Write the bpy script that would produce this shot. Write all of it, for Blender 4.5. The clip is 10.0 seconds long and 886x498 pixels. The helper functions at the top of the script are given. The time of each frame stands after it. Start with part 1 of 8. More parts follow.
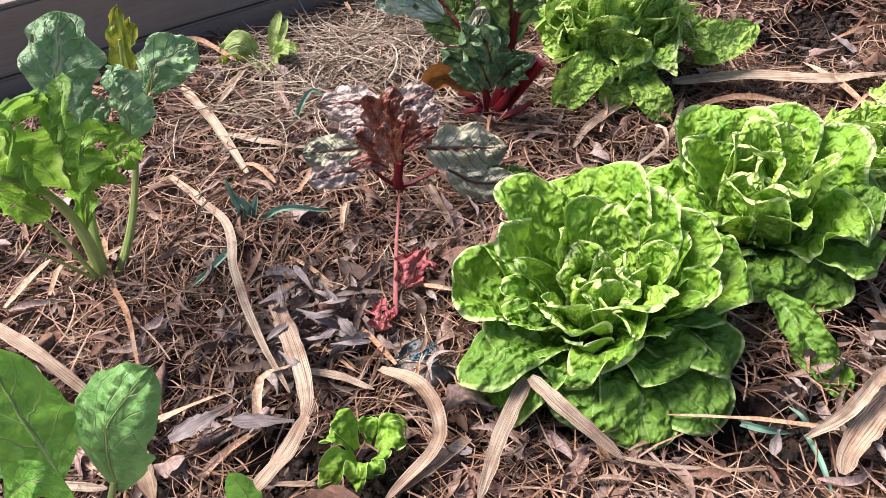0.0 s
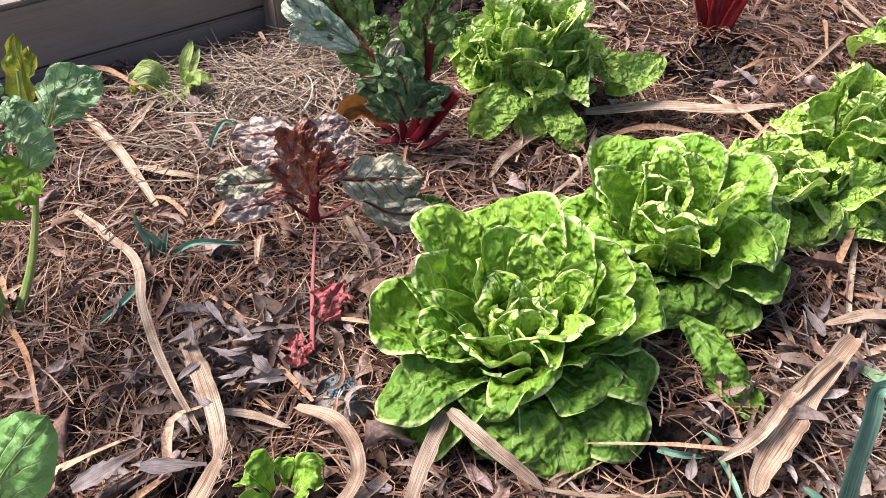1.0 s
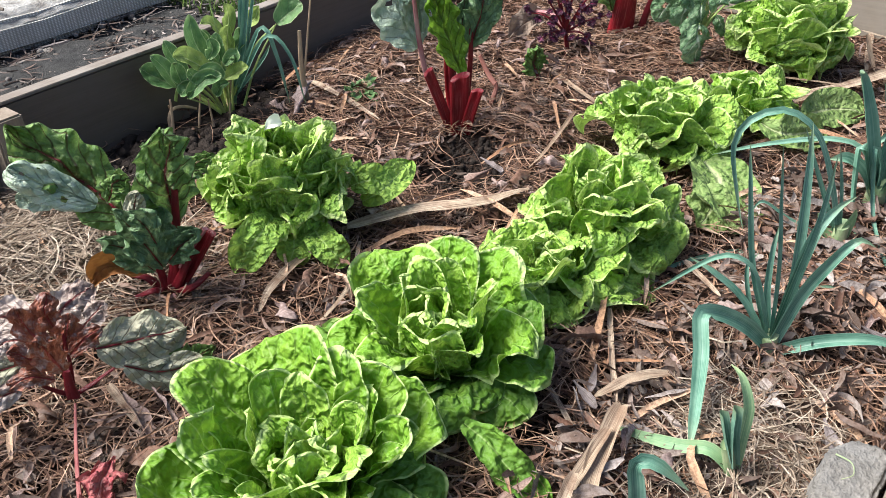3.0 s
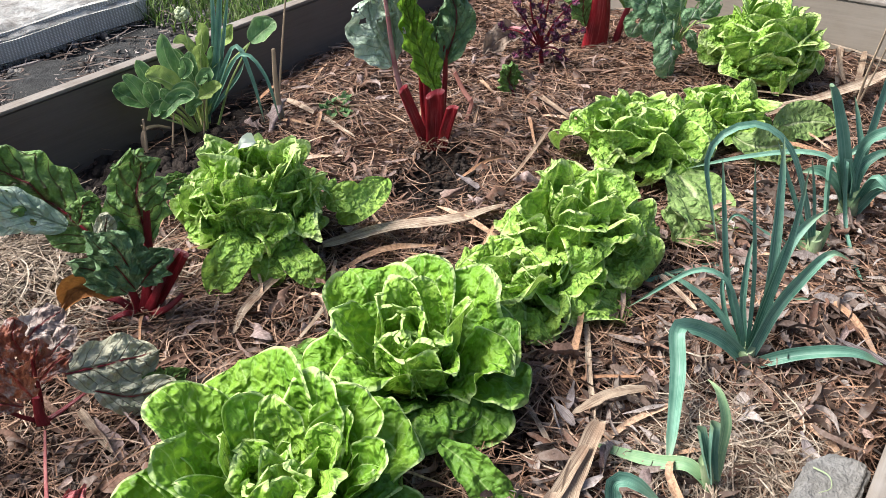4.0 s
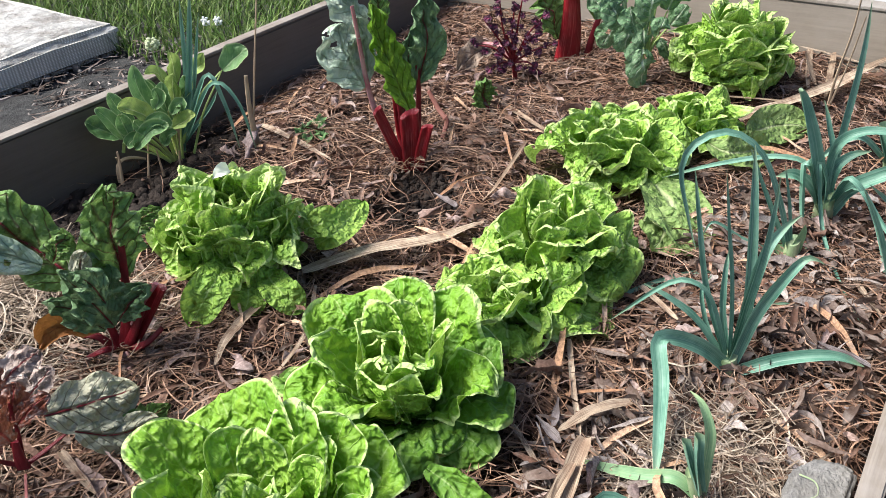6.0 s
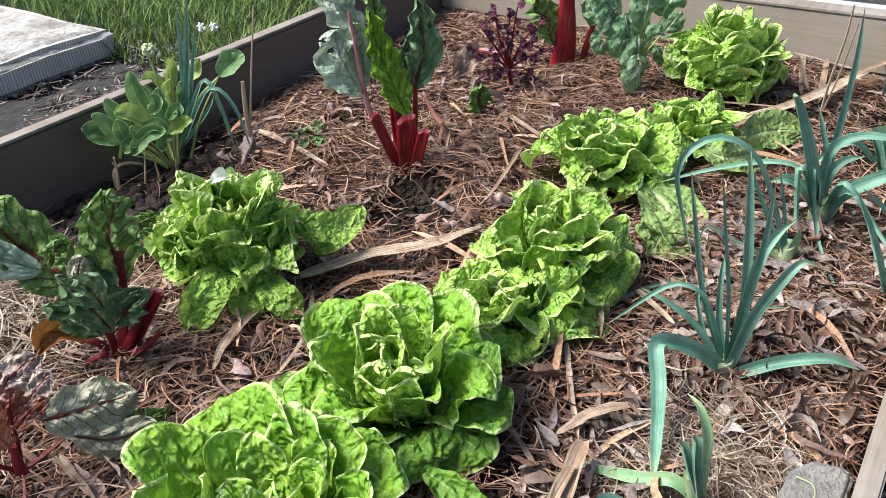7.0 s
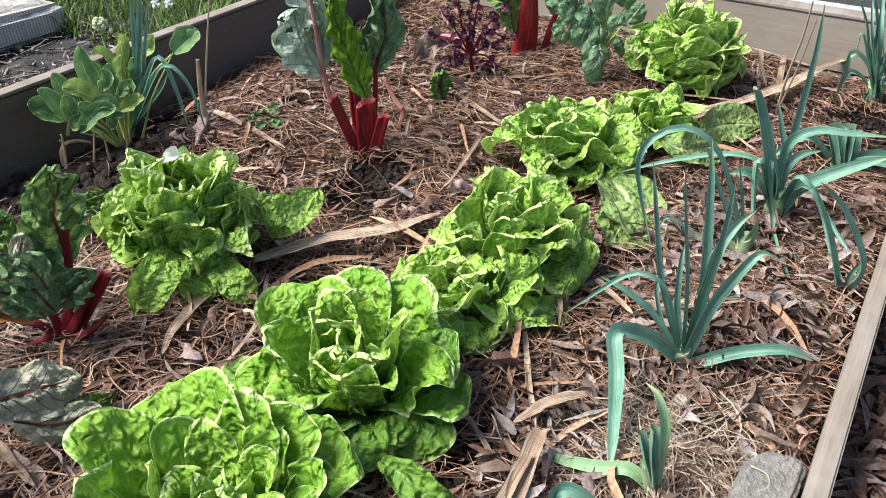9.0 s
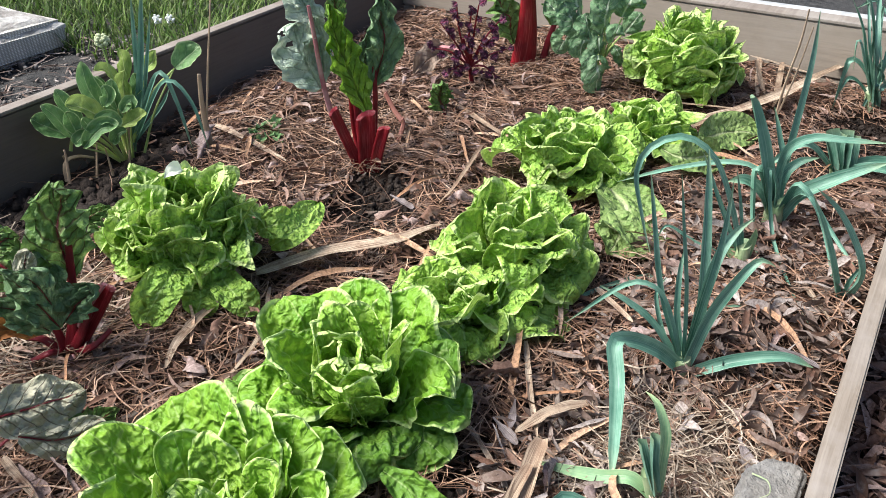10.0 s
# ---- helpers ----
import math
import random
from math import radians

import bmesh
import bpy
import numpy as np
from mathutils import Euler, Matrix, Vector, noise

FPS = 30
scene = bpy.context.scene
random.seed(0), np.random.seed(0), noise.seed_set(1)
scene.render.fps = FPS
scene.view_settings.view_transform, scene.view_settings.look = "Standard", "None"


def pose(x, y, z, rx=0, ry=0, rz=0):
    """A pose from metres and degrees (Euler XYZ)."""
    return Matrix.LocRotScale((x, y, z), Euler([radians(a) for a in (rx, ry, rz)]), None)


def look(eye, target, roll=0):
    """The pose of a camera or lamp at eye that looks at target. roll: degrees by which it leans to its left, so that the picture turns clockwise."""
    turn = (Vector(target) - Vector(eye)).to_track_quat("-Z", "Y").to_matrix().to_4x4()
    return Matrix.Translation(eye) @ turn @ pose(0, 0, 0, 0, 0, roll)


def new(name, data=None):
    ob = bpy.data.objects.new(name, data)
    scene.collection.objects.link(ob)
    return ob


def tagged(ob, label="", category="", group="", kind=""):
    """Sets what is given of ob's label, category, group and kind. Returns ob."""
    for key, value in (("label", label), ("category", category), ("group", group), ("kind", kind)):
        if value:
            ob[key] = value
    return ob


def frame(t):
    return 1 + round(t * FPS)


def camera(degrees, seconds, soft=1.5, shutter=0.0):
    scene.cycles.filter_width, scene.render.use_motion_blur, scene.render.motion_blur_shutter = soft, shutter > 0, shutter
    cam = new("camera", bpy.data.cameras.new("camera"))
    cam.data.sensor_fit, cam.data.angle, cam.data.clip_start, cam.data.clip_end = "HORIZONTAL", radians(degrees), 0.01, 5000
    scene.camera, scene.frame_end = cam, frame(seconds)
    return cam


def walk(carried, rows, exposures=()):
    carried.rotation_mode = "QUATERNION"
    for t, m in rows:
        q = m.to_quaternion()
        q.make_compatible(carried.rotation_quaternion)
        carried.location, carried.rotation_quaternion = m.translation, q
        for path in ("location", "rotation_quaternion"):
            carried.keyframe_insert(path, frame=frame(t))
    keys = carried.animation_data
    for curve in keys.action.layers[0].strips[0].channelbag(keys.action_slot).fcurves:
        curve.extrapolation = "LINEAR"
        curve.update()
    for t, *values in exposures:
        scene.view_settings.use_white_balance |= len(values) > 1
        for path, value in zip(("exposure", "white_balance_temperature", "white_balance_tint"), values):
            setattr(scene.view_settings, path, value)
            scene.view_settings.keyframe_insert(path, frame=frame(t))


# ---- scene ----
cam = camera(56.04, 10.0, soft=0.5)
PATH = [
    (0, (0.0001, 0.0001, 0.5929), (-0.6486, 0.3576, -0.0790), -3.62),
    (0.5, (0.0024, 0.0060, 0.5962), (-0.6381, 0.3801, -0.0745), -4.09),
    (1, (-0.0031, 0.0090, 0.5917), (-0.6187, 0.4556, -0.0576), 0.10),
    (1.5, (-0.0028, 0.0178, 0.5961), (-0.6115, 0.4759, -0.0517), -0.94),
    (2, (0.0030, 0.0452, 0.6060), (-0.5572, 0.6025, -0.0068), -1.54),
    (2.5, (0.0055, 0.0562, 0.6190), (-0.4832, 0.6844, 0.0136), 0.66),
    (3, (0.0168, 0.0668, 0.6220), (-0.4947, 0.7109, 0.0533), -1.19),
    (3.2, (0.0162, 0.0692, 0.6240), (-0.4931, 0.7149, 0.0551), -1.45),
    (4.5, (0.0189, 0.0780, 0.6211), (-0.4730, 0.7554, 0.0741), -0.82),
    (5, (0.0188, 0.0804, 0.6223), (-0.4677, 0.7616, 0.0752), -1.04),
    (5.5, (0.0173, 0.0788, 0.6215), (-0.4670, 0.7632, 0.0764), -1.02),
    (6, (0.0224, 0.0864, 0.6286), (-0.4687, 0.7683, 0.0865), -3.11),
    (7.3, (0.0192, 0.0793, 0.6293), (-0.4640, 0.7717, 0.0936), -2.57),
    (7.5, (0.0159, 0.0803, 0.6246), (-0.4575, 0.7763, 0.0848), -1.34),
    (8, (0.0157, 0.0815, 0.6221), (-0.4399, 0.7907, 0.0840), -0.58),
    (8.5, (0.0162, 0.0848, 0.6221), (-0.4362, 0.7955, 0.0834), -0.87),
    (9, (0.0124, 0.0869, 0.6163), (-0.4268, 0.7996, 0.0694), 0.07),
    (9.5, (0.0176, 0.0855, 0.6208), (-0.4328, 0.7973, 0.0817), -0.78),
    (10, (0.0176, 0.0855, 0.6216), (-0.4283, 0.8010, 0.0839), -0.73),
]
# the camera sets its white balance cooler and greener once the lettuces fill the picture
walk(cam, [(t, look(eye, target, roll)) for t, eye, target, roll in PATH], [(0.0, 0.985, 6400, 20), (1.5, 0.985, 6410, 20), (3.0, 0.92, 6210, 10), (10.0, 0.91, 6170, 10)])

# ---- light: hazy sun under a bright sky ----
SUN_ELEVATION, SUN_AZIMUTH = 52.0, 235.0
world = bpy.data.worlds.new("sky")
scene.world = world
world.use_nodes = True
sky = world.node_tree.nodes.new("ShaderNodeTexSky")
sky.sky_type, sky.sun_disc = "NISHITA", False
sky.sun_elevation, sky.sun_rotation = radians(SUN_ELEVATION), radians(SUN_AZIMUTH)
sky.air_density, sky.dust_density, sky.ozone_density = 0.8, 3.0, 0.7
world.node_tree.links.new(sky.outputs[0], world.node_tree.nodes["Background"].inputs[0])
world.node_tree.nodes["Background"].inputs[1].default_value = 0.107
sun = new("sun", bpy.data.lights.new("sun", "SUN"))
sun.data.energy, sun.data.angle, sun.data.color = 4.8, radians(32), (1.0, 0.95, 0.87)
_e, _a = radians(SUN_ELEVATION), radians(SUN_AZIMUTH)
SUN_FROM = Vector((math.sin(_a) * math.cos(_e), math.cos(_a) * math.cos(_e), math.sin(_e)))
sun.matrix_world = look(SUN_FROM * 10, (0, 0, 0))


# ---- materials ----
class Nodes:
    """A small builder for node materials."""

    def __init__(self, name):
        self.mat = bpy.data.materials.new(name)
        self.mat.use_nodes = True
        self.tree = self.mat.node_tree
        self.bsdf = self.tree.nodes["Principled BSDF"]
        self.out = self.tree.nodes["Material Output"]
        self.source = self.tree.nodes.new("ShaderNodeTexCoord")
        self.relief = None

    def add(self, kind, **values):
        node = self.tree.nodes.new(kind)
        for key, value in values.items():
            self.put(node, key, value)
        return node

    def put(self, node, key, value):
        socket = node.inputs[key.replace("_", " ") if isinstance(key, str) else key]
        if isinstance(value, bpy.types.NodeSocket):
            self.tree.links.new(value, socket)
        else:
            socket.default_value = value

    def math(self, op, a, b=0.0, c=0.0, clamp=False):
        node = self.tree.nodes.new("ShaderNodeMath")
        node.operation, node.use_clamp = op, clamp
        for n, v in enumerate((a, b, c)):
            self.put(node, n, v)
        return node.outputs[0]

    def ramp(self, value, *stops):
        node = self.tree.nodes.new("ShaderNodeValToRGB")
        self.put(node, 0, value)
        points = node.color_ramp.elements
        while len(points) < len(stops):
            points.new(0.5)
        for p, (at, colour) in zip(points, stops):
            p.position = at
            p.color = (*colour, 1) if len(colour) == 3 else colour
        return node.outputs[0]

    def mix(self, factor, a, b, blend="MIX"):
        node = self.tree.nodes.new("ShaderNodeMix")
        node.data_type, node.blend_type = "RGBA", blend
        for n, v in ((0, factor), (6, a), (7, b)):
            if not isinstance(v, bpy.types.NodeSocket) and n:
                v = (*v, 1)
            self.put(node, n, v)
        return node.outputs[2]

    def noise(self, scale, detail=4.0, rough=0.6, vector=None, distortion=0.0):
        node = self.add("ShaderNodeTexNoise", Scale=scale, Detail=detail, Roughness=rough, Distortion=distortion)
        self.put(node, "Vector", vector or self.coords())
        return node.outputs[0]

    def coords(self, which="Object"):
        return self.source.outputs[which]

    def stretched(self, scale, which="Object"):
        node = self.tree.nodes.new("ShaderNodeMapping")
        self.put(node, "Vector", self.coords(which))
        node.inputs["Scale"].default_value = scale
        return node.outputs[0]

    def uv(self):
        node = self.tree.nodes.new("ShaderNodeSeparateXYZ")
        self.put(node, 0, self.coords("UV"))
        return node.outputs[0], node.outputs[1]

    def chance(self):
        return self.tree.nodes.new("ShaderNodeObjectInfo").outputs["Random"]

    def island(self):
        return self.tree.nodes.new("ShaderNodeNewGeometry").outputs["Random Per Island"]

    def bump(self, height, strength, distance):
        node = self.add("ShaderNodeBump", Height=height, Strength=strength, Distance=distance)
        self.put(self.bsdf, "Normal", node.outputs[0])
        self.relief = self.add("ShaderNodeBump", Height=height, Strength=0.45 * strength, Distance=distance).outputs[0]
        return node.outputs[0]

    def finish(self, colour, rough, see=0.0, see_colour=None, specular=0.4):
        self.put(self.bsdf, "Base Color", colour if isinstance(colour, bpy.types.NodeSocket) else (*colour, 1))
        self.put(self.bsdf, "Roughness", rough)
        self.bsdf.inputs["Specular IOR Level"].default_value = specular
        if see:
            lit = self.add("ShaderNodeBsdfTranslucent")
            self.put(lit, "Color", see_colour or colour)
            if self.relief:
                self.put(lit, "Normal", self.relief)
            both = self.add("ShaderNodeMixShader", Fac=see)
            self.tree.links.new(self.bsdf.outputs[0], both.inputs[1])
            self.tree.links.new(lit.outputs[0], both.inputs[2])
            self.tree.links.new(both.outputs[0], self.out.inputs[0])
        return self.mat


def leaf_material(name, dark, light, vein, veins=7.0, rib=0.07, vein_width=0.09, vein_mix=0.7, pucker=150.0, pucker_depth=0.004,
                  gloss=0.42, see=0.25, edge=None, mottle=None, slant=2.2, specular=0.4, crease_shade=0.22):
    """A leaf: pale midrib and side veins from the leaf's own coordinates, puckered flesh between them, tone patches."""
    n = Nodes(name)
    u, v = n.uv()
    off = n.math("ABSOLUTE", n.math("SUBTRACT", u, 0.5))
    off = n.math("MULTIPLY", off, 2.0)
    wobble = n.noise(25.0, 2.0)
    tone = n.noise(38.0, 5.0, 0.65)
    colour = n.ramp(tone, (0.32, dark), (0.68, light))
    chance = n.chance()
    colour = n.mix(n.math("MULTIPLY", chance, 0.3), colour, tuple(0.72 * c for c in dark))
    if mottle:
        spots = n.ramp(n.noise(95.0, 3.0, 0.7), (0.5, (0, 0, 0)), (0.62, (1, 1, 1)))
        colour = n.mix(n.math("MULTIPLY", spots, 0.7), colour, mottle)
    phase = n.math("SUBTRACT", n.math("MULTIPLY", v, veins), n.math("MULTIPLY", off, slant))
    phase = n.math("ADD", phase, n.math("MULTIPLY", wobble, 1.1))
    saw = n.math("ABSOLUTE", n.math("SUBTRACT", n.math("FRACT", phase), 0.5))
    side = n.math("SUBTRACT", 1.0, n.math("DIVIDE", saw, n.math("SUBTRACT", vein_width, n.math("MULTIPLY", off, vein_width * 0.7))), clamp=True)
    width = n.math("SUBTRACT", rib * 1.25, n.math("MULTIPLY", v, rib))
    middle = n.math("SUBTRACT", 1.4, n.math("DIVIDE", off, width), clamp=True)
    lines = n.math("MAXIMUM", n.math("MULTIPLY", side, vein_mix), middle, clamp=True)
    colour = n.mix(lines, colour, vein)
    if edge:
        rim = n.ramp(n.math("MAXIMUM", off, n.math("SUBTRACT", n.math("MULTIPLY", v, 2.2), 1.2)), (0.86, (0, 0, 0)), (0.94, (1, 1, 1)))
        colour = n.mix(n.math("MULTIPLY", rim, 0.7), colour, edge)
    swirl = n.add("ShaderNodeVectorMath")
    swirl.operation = "MULTIPLY_ADD"
    shift = n.add("ShaderNodeTexNoise", Scale=70.0, Detail=2.0)
    n.put(shift, "Vector", n.coords())
    n.put(swirl, 0, shift.outputs["Color"])
    n.put(swirl, 1, (0.012, 0.012, 0.012))
    n.put(swirl, 2, n.coords())
    cells = n.add("ShaderNodeTexVoronoi", Scale=pucker)
    cells.feature = "SMOOTH_F1"
    cells.inputs["Smoothness"].default_value = 0.45
    n.put(cells, "Vector", swirl.outputs[0])
    dome = n.math("SUBTRACT", 1.0, n.math("MULTIPLY", cells.outputs["Distance"], 1.5), clamp=True)
    height = n.math("SUBTRACT", dome, n.math("MULTIPLY", lines, 0.4))
    height = n.math("ADD", height, n.math("MULTIPLY", n.noise(420.0, 3.0), 0.25))
    n.bump(height, 1.0, 1.2 * pucker_depth)
    # crease shade between the puckers is darkened into the leaf colour
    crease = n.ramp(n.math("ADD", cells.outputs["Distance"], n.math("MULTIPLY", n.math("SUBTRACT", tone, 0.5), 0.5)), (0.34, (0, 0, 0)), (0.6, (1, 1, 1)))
    colour = n.mix(n.math("MULTIPLY", crease, crease_shade), colour, tuple(0.7 * c for c in dark))
    bright = n.mix(0.3, colour, tuple(min(1.0, 1.3 * c) for c in light))
    rough = n.math("ADD", gloss, n.math("MULTIPLY", tone, 0.25))
    return n.finish(colour, rough, see, bright, specular)


def lettuce_material(name, dark, light, vein, rim, hollow, shade_amount=0.55, fine=1.0, least=0.15):
    """Soft lettuce flesh: rounded blisters between winding creases, pale midrib, thin pale rim."""
    n = Nodes(name)
    u, v = n.uv()
    off = n.math("MULTIPLY", n.math("ABSOLUTE", n.math("SUBTRACT", u, 0.5)), 2.0)
    tone = n.noise(30.0, 4.0, 0.6)
    colour = n.ramp(tone, (0.26, dark), (0.74, light))
    colour = n.mix(n.math("MULTIPLY", n.chance(), 0.28), colour, dark)
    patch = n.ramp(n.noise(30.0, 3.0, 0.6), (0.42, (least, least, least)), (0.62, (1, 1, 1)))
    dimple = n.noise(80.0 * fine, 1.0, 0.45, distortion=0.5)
    # shade in the dimples, painted darker green to match the bump below
    hollow_shade = n.ramp(dimple, (0.36, (1, 1, 1)), (0.50, (0, 0, 0)))
    colour = n.mix(n.math("MULTIPLY", n.math("MULTIPLY", hollow_shade, patch), 0.75 * shade_amount), colour, hollow)
    phase = n.math("SUBTRACT", n.math("MULTIPLY", v, 6.0), n.math("MULTIPLY", off, 2.6))
    phase = n.math("ADD", phase, n.math("MULTIPLY", n.noise(28.0, 2.0), 1.6))
    saw = n.math("ABSOLUTE", n.math("SUBTRACT", n.math("FRACT", phase), 0.5))
    side = n.math("SUBTRACT", 1.0, n.math("DIVIDE", saw, n.math("SUBTRACT", 0.075, n.math("MULTIPLY", off, 0.045))), clamp=True)
    middle = n.math("SUBTRACT", 1.3, n.math("DIVIDE", off, n.math("SUBTRACT", 0.085, n.math("MULTIPLY", v, 0.075))), clamp=True)
    lines = n.math("MAXIMUM", n.math("MULTIPLY", side, 0.35), n.math("MULTIPLY", middle, 0.8), clamp=True)
    colour = n.mix(lines, colour, vein)
    around = n.tree.nodes.new("ShaderNodeUVMap")
    around.uv_map = "Rim"
    split = n.add("ShaderNodeSeparateXYZ")
    n.put(split, 0, around.outputs[0])
    edge = n.math("ADD", split.outputs[0], n.math("MULTIPLY", n.math("SUBTRACT", n.noise(160.0, 2.0), 0.5), 0.06))
    colour = n.mix(n.ramp(edge, (0.925, (0, 0, 0)), (0.965, (0.9, 0.9, 0.9))), colour, rim)
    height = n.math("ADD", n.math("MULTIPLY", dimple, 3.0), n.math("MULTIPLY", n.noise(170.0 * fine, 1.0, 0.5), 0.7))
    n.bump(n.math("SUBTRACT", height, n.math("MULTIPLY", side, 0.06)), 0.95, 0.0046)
    bright = n.mix(0.35, colour, tuple(min(1.0, 1.25 * c) for c in light))
    return n.finish(colour, n.math("ADD", 0.48, n.math("MULTIPLY", tone, 0.2)), 0.22, bright, 0.38)


def stalk_material(name, low, high, gloss=0.35, stripe=(0.5, 0.3, 0.2), amount=0.25):
    """A ribbed, juicy stalk: streaks along it, darker and lighter lengths."""
    n = Nodes(name)
    u, v = n.uv()
    mixed = n.add("ShaderNodeCombineXYZ", X=n.math("MULTIPLY", u, 24.0), Y=n.math("MULTIPLY", v, 2.5))
    streak = n.noise(1.0, 3.0, 0.6, mixed.outputs[0])
    colour = n.mix(n.ramp(n.noise(30.0, 3.0), (0.35, (0, 0, 0)), (0.65, (1, 1, 1))), low, high)
    colour = n.mix(n.math("MULTIPLY", n.ramp(streak, (0.5, (0, 0, 0)), (0.7, (1, 1, 1))), amount), colour, stripe)
    n.bump(streak, 0.5, 0.0015)
    return n.finish(colour, gloss, 0.08)


def litter_material(name, *stops, rough=0.75, see=0.0, grain=260.0, single=False):
    """Dry pieces, each with a tone of its own, fibrous and flecked."""
    n = Nodes(name)
    colour = n.ramp(n.chance() if single else n.island(), *stops)
    fleck = n.noise(grain, 4.0, 0.7)
    patch = n.noise(45.0, 4.0, 0.6)
    colour = n.mix(n.ramp(fleck, (0.42, (0.55, 0.55, 0.55)), (0.6, (0, 0, 0))), colour, (0.06, 0.035, 0.02))
    colour = n.mix(n.ramp(patch, (0.5, (0, 0, 0)), (0.75, (0.4, 0.4, 0.4))), colour, (0.42, 0.38, 0.34))
    n.bump(fleck, 0.4, 0.001)
    return n.finish(colour, rough, see, specular=0.25)


def strip_material(name, low, high, stain):
    """A long dry leaf: fine ribs along it, brown stains, bleached lengths."""
    n = Nodes(name)
    u, v = n.uv()
    along = n.add("ShaderNodeCombineXYZ", X=n.math("MULTIPLY", u, 34.0), Y=n.math("MULTIPLY", v, 2.0), Z=n.math("MULTIPLY", n.chance(), 40.0))
    rib = n.noise(1.0, 3.0, 0.65, along.outputs[0])
    blot = n.noise(34.0, 5.0, 0.65)
    colour = n.mix(n.chance(), low, high)
    colour = n.mix(n.ramp(blot, (0.44, (0, 0, 0)), (0.7, (0.85, 0.85, 0.85))), colour, stain)
    colour = n.mix(n.ramp(rib, (0.36, (0.9, 0.9, 0.9)), (0.56, (0, 0, 0))), colour, tuple(0.5 * c for c in stain))
    n.bump(rib, 0.6, 0.0015)
    return n.finish(colour, 0.62, 0.12, specular=0.3)


def strap_material(name, low, high, line):
    """A leek blade: waxy, with fine veins along it and highlights painted on its edges."""
    n = Nodes(name)
    u, v = n.uv()
    along = n.add("ShaderNodeCombineXYZ", X=n.math("MULTIPLY", u, 22.0), Y=n.math("MULTIPLY", v, 1.2), Z=n.math("MULTIPLY", n.chance(), 30.0))
    rib = n.noise(1.0, 3.0, 0.6, along.outputs[0])
    bloom = n.noise(28.0, 4.0, 0.6)
    colour = n.mix(n.ramp(bloom, (0.35, (0, 0, 0)), (0.65, (1, 1, 1))), low, high)
    colour = n.mix(n.ramp(rib, (0.45, (0, 0, 0)), (0.7, (0.6, 0.6, 0.6))), colour, line)
    colour = n.mix(n.math("MULTIPLY", n.chance(), 0.4), colour, low)
    # edge highlight, a lighter colour along both margins
    off = n.math("ABSOLUTE", n.math("SUBTRACT", u, 0.5))
    colour = n.mix(n.ramp(off, (0.45, (0, 0, 0)), (0.5, (0.35, 0.35, 0.35))), colour, line)
    tip = n.ramp(v, (0.82, (0, 0, 0)), (1.0, (0.5, 0.5, 0.5)))
    colour = n.mix(tip, colour, (0.30, 0.34, 0.16))
    n.bump(rib, 0.5, 0.0012)
    return n.finish(colour, 0.4, 0.15, specular=0.45)


def wood_material(name, low, high, grey, across=(40, 3, 40), rough=0.8):
    """Sawn, weathered timber with grain along its length."""
    n = Nodes(name)
    grain = n.noise(1.0, 6.0, 0.65, n.stretched(across), 0.4)
    fine = n.noise(4.0, 4.0, 0.7, n.stretched(across))
    dirt = n.noise(7.0, 6.0, 0.7)
    colour = n.mix(n.ramp(grain, (0.35, (0, 0, 0)), (0.65, (1, 1, 1))), low, high)
    colour = n.mix(n.ramp(fine, (0.4, (0.3, 0.3, 0.3)), (0.55, (0, 0, 0))), colour, tuple(0.7 * c for c in low))
    colour = n.mix(n.ramp(dirt, (0.45, (0, 0, 0)), (0.7, (0.7, 0.7, 0.7))), colour, grey)
    n.bump(n.math("ADD", grain, n.math("MULTIPLY", fine, 0.5)), 0.3, 0.002)
    return n.finish(colour, rough, specular=0.25)


def soil_material(name, low, high, crumb):
    n = Nodes(name)
    clod = n.noise(55.0, 8.0, 0.7)
    patch = n.noise(6.0, 4.0, 0.6)
    colour = n.mix(n.ramp(clod, (0.35, (0, 0, 0)), (0.7, (1, 1, 1))), low, high)
    colour = n.mix(n.ramp(patch, (0.4, (0, 0, 0)), (0.65, (0.6, 0.6, 0.6))), colour, crumb)
    n.bump(n.math("ADD", clod, n.noise(240.0, 4.0, 0.7)), 1.0, 0.006)
    return n.finish(colour, 0.92, specular=0.2)


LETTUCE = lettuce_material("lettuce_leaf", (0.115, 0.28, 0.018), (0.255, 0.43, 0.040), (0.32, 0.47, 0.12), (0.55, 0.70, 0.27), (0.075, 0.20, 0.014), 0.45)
LETTUCE_DIMPLED = lettuce_material("dimple_shaded_lettuce_leaf", (0.205, 0.39, 0.046), (0.435, 0.625, 0.125), (0.47, 0.64, 0.21), (0.54, 0.68, 0.25), (0.07, 0.19, 0.022), 1.0, 1.45, 0.55)
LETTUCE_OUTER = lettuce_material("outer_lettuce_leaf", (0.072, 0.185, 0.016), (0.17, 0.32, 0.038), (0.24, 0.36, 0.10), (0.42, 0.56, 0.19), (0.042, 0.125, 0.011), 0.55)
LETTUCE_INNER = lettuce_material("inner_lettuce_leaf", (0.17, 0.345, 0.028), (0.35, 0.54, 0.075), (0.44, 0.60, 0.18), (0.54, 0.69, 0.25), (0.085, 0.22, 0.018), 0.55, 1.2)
LETTUCE_OLD = leaf_material("old_lettuce_leaf", (0.16, 0.26, 0.06), (0.30, 0.40, 0.14), (0.42, 0.48, 0.24), veins=6, rib=0.08, vein_mix=0.4,
                            pucker=110.0, gloss=0.5, see=0.15, mottle=(0.08, 0.17, 0.03))
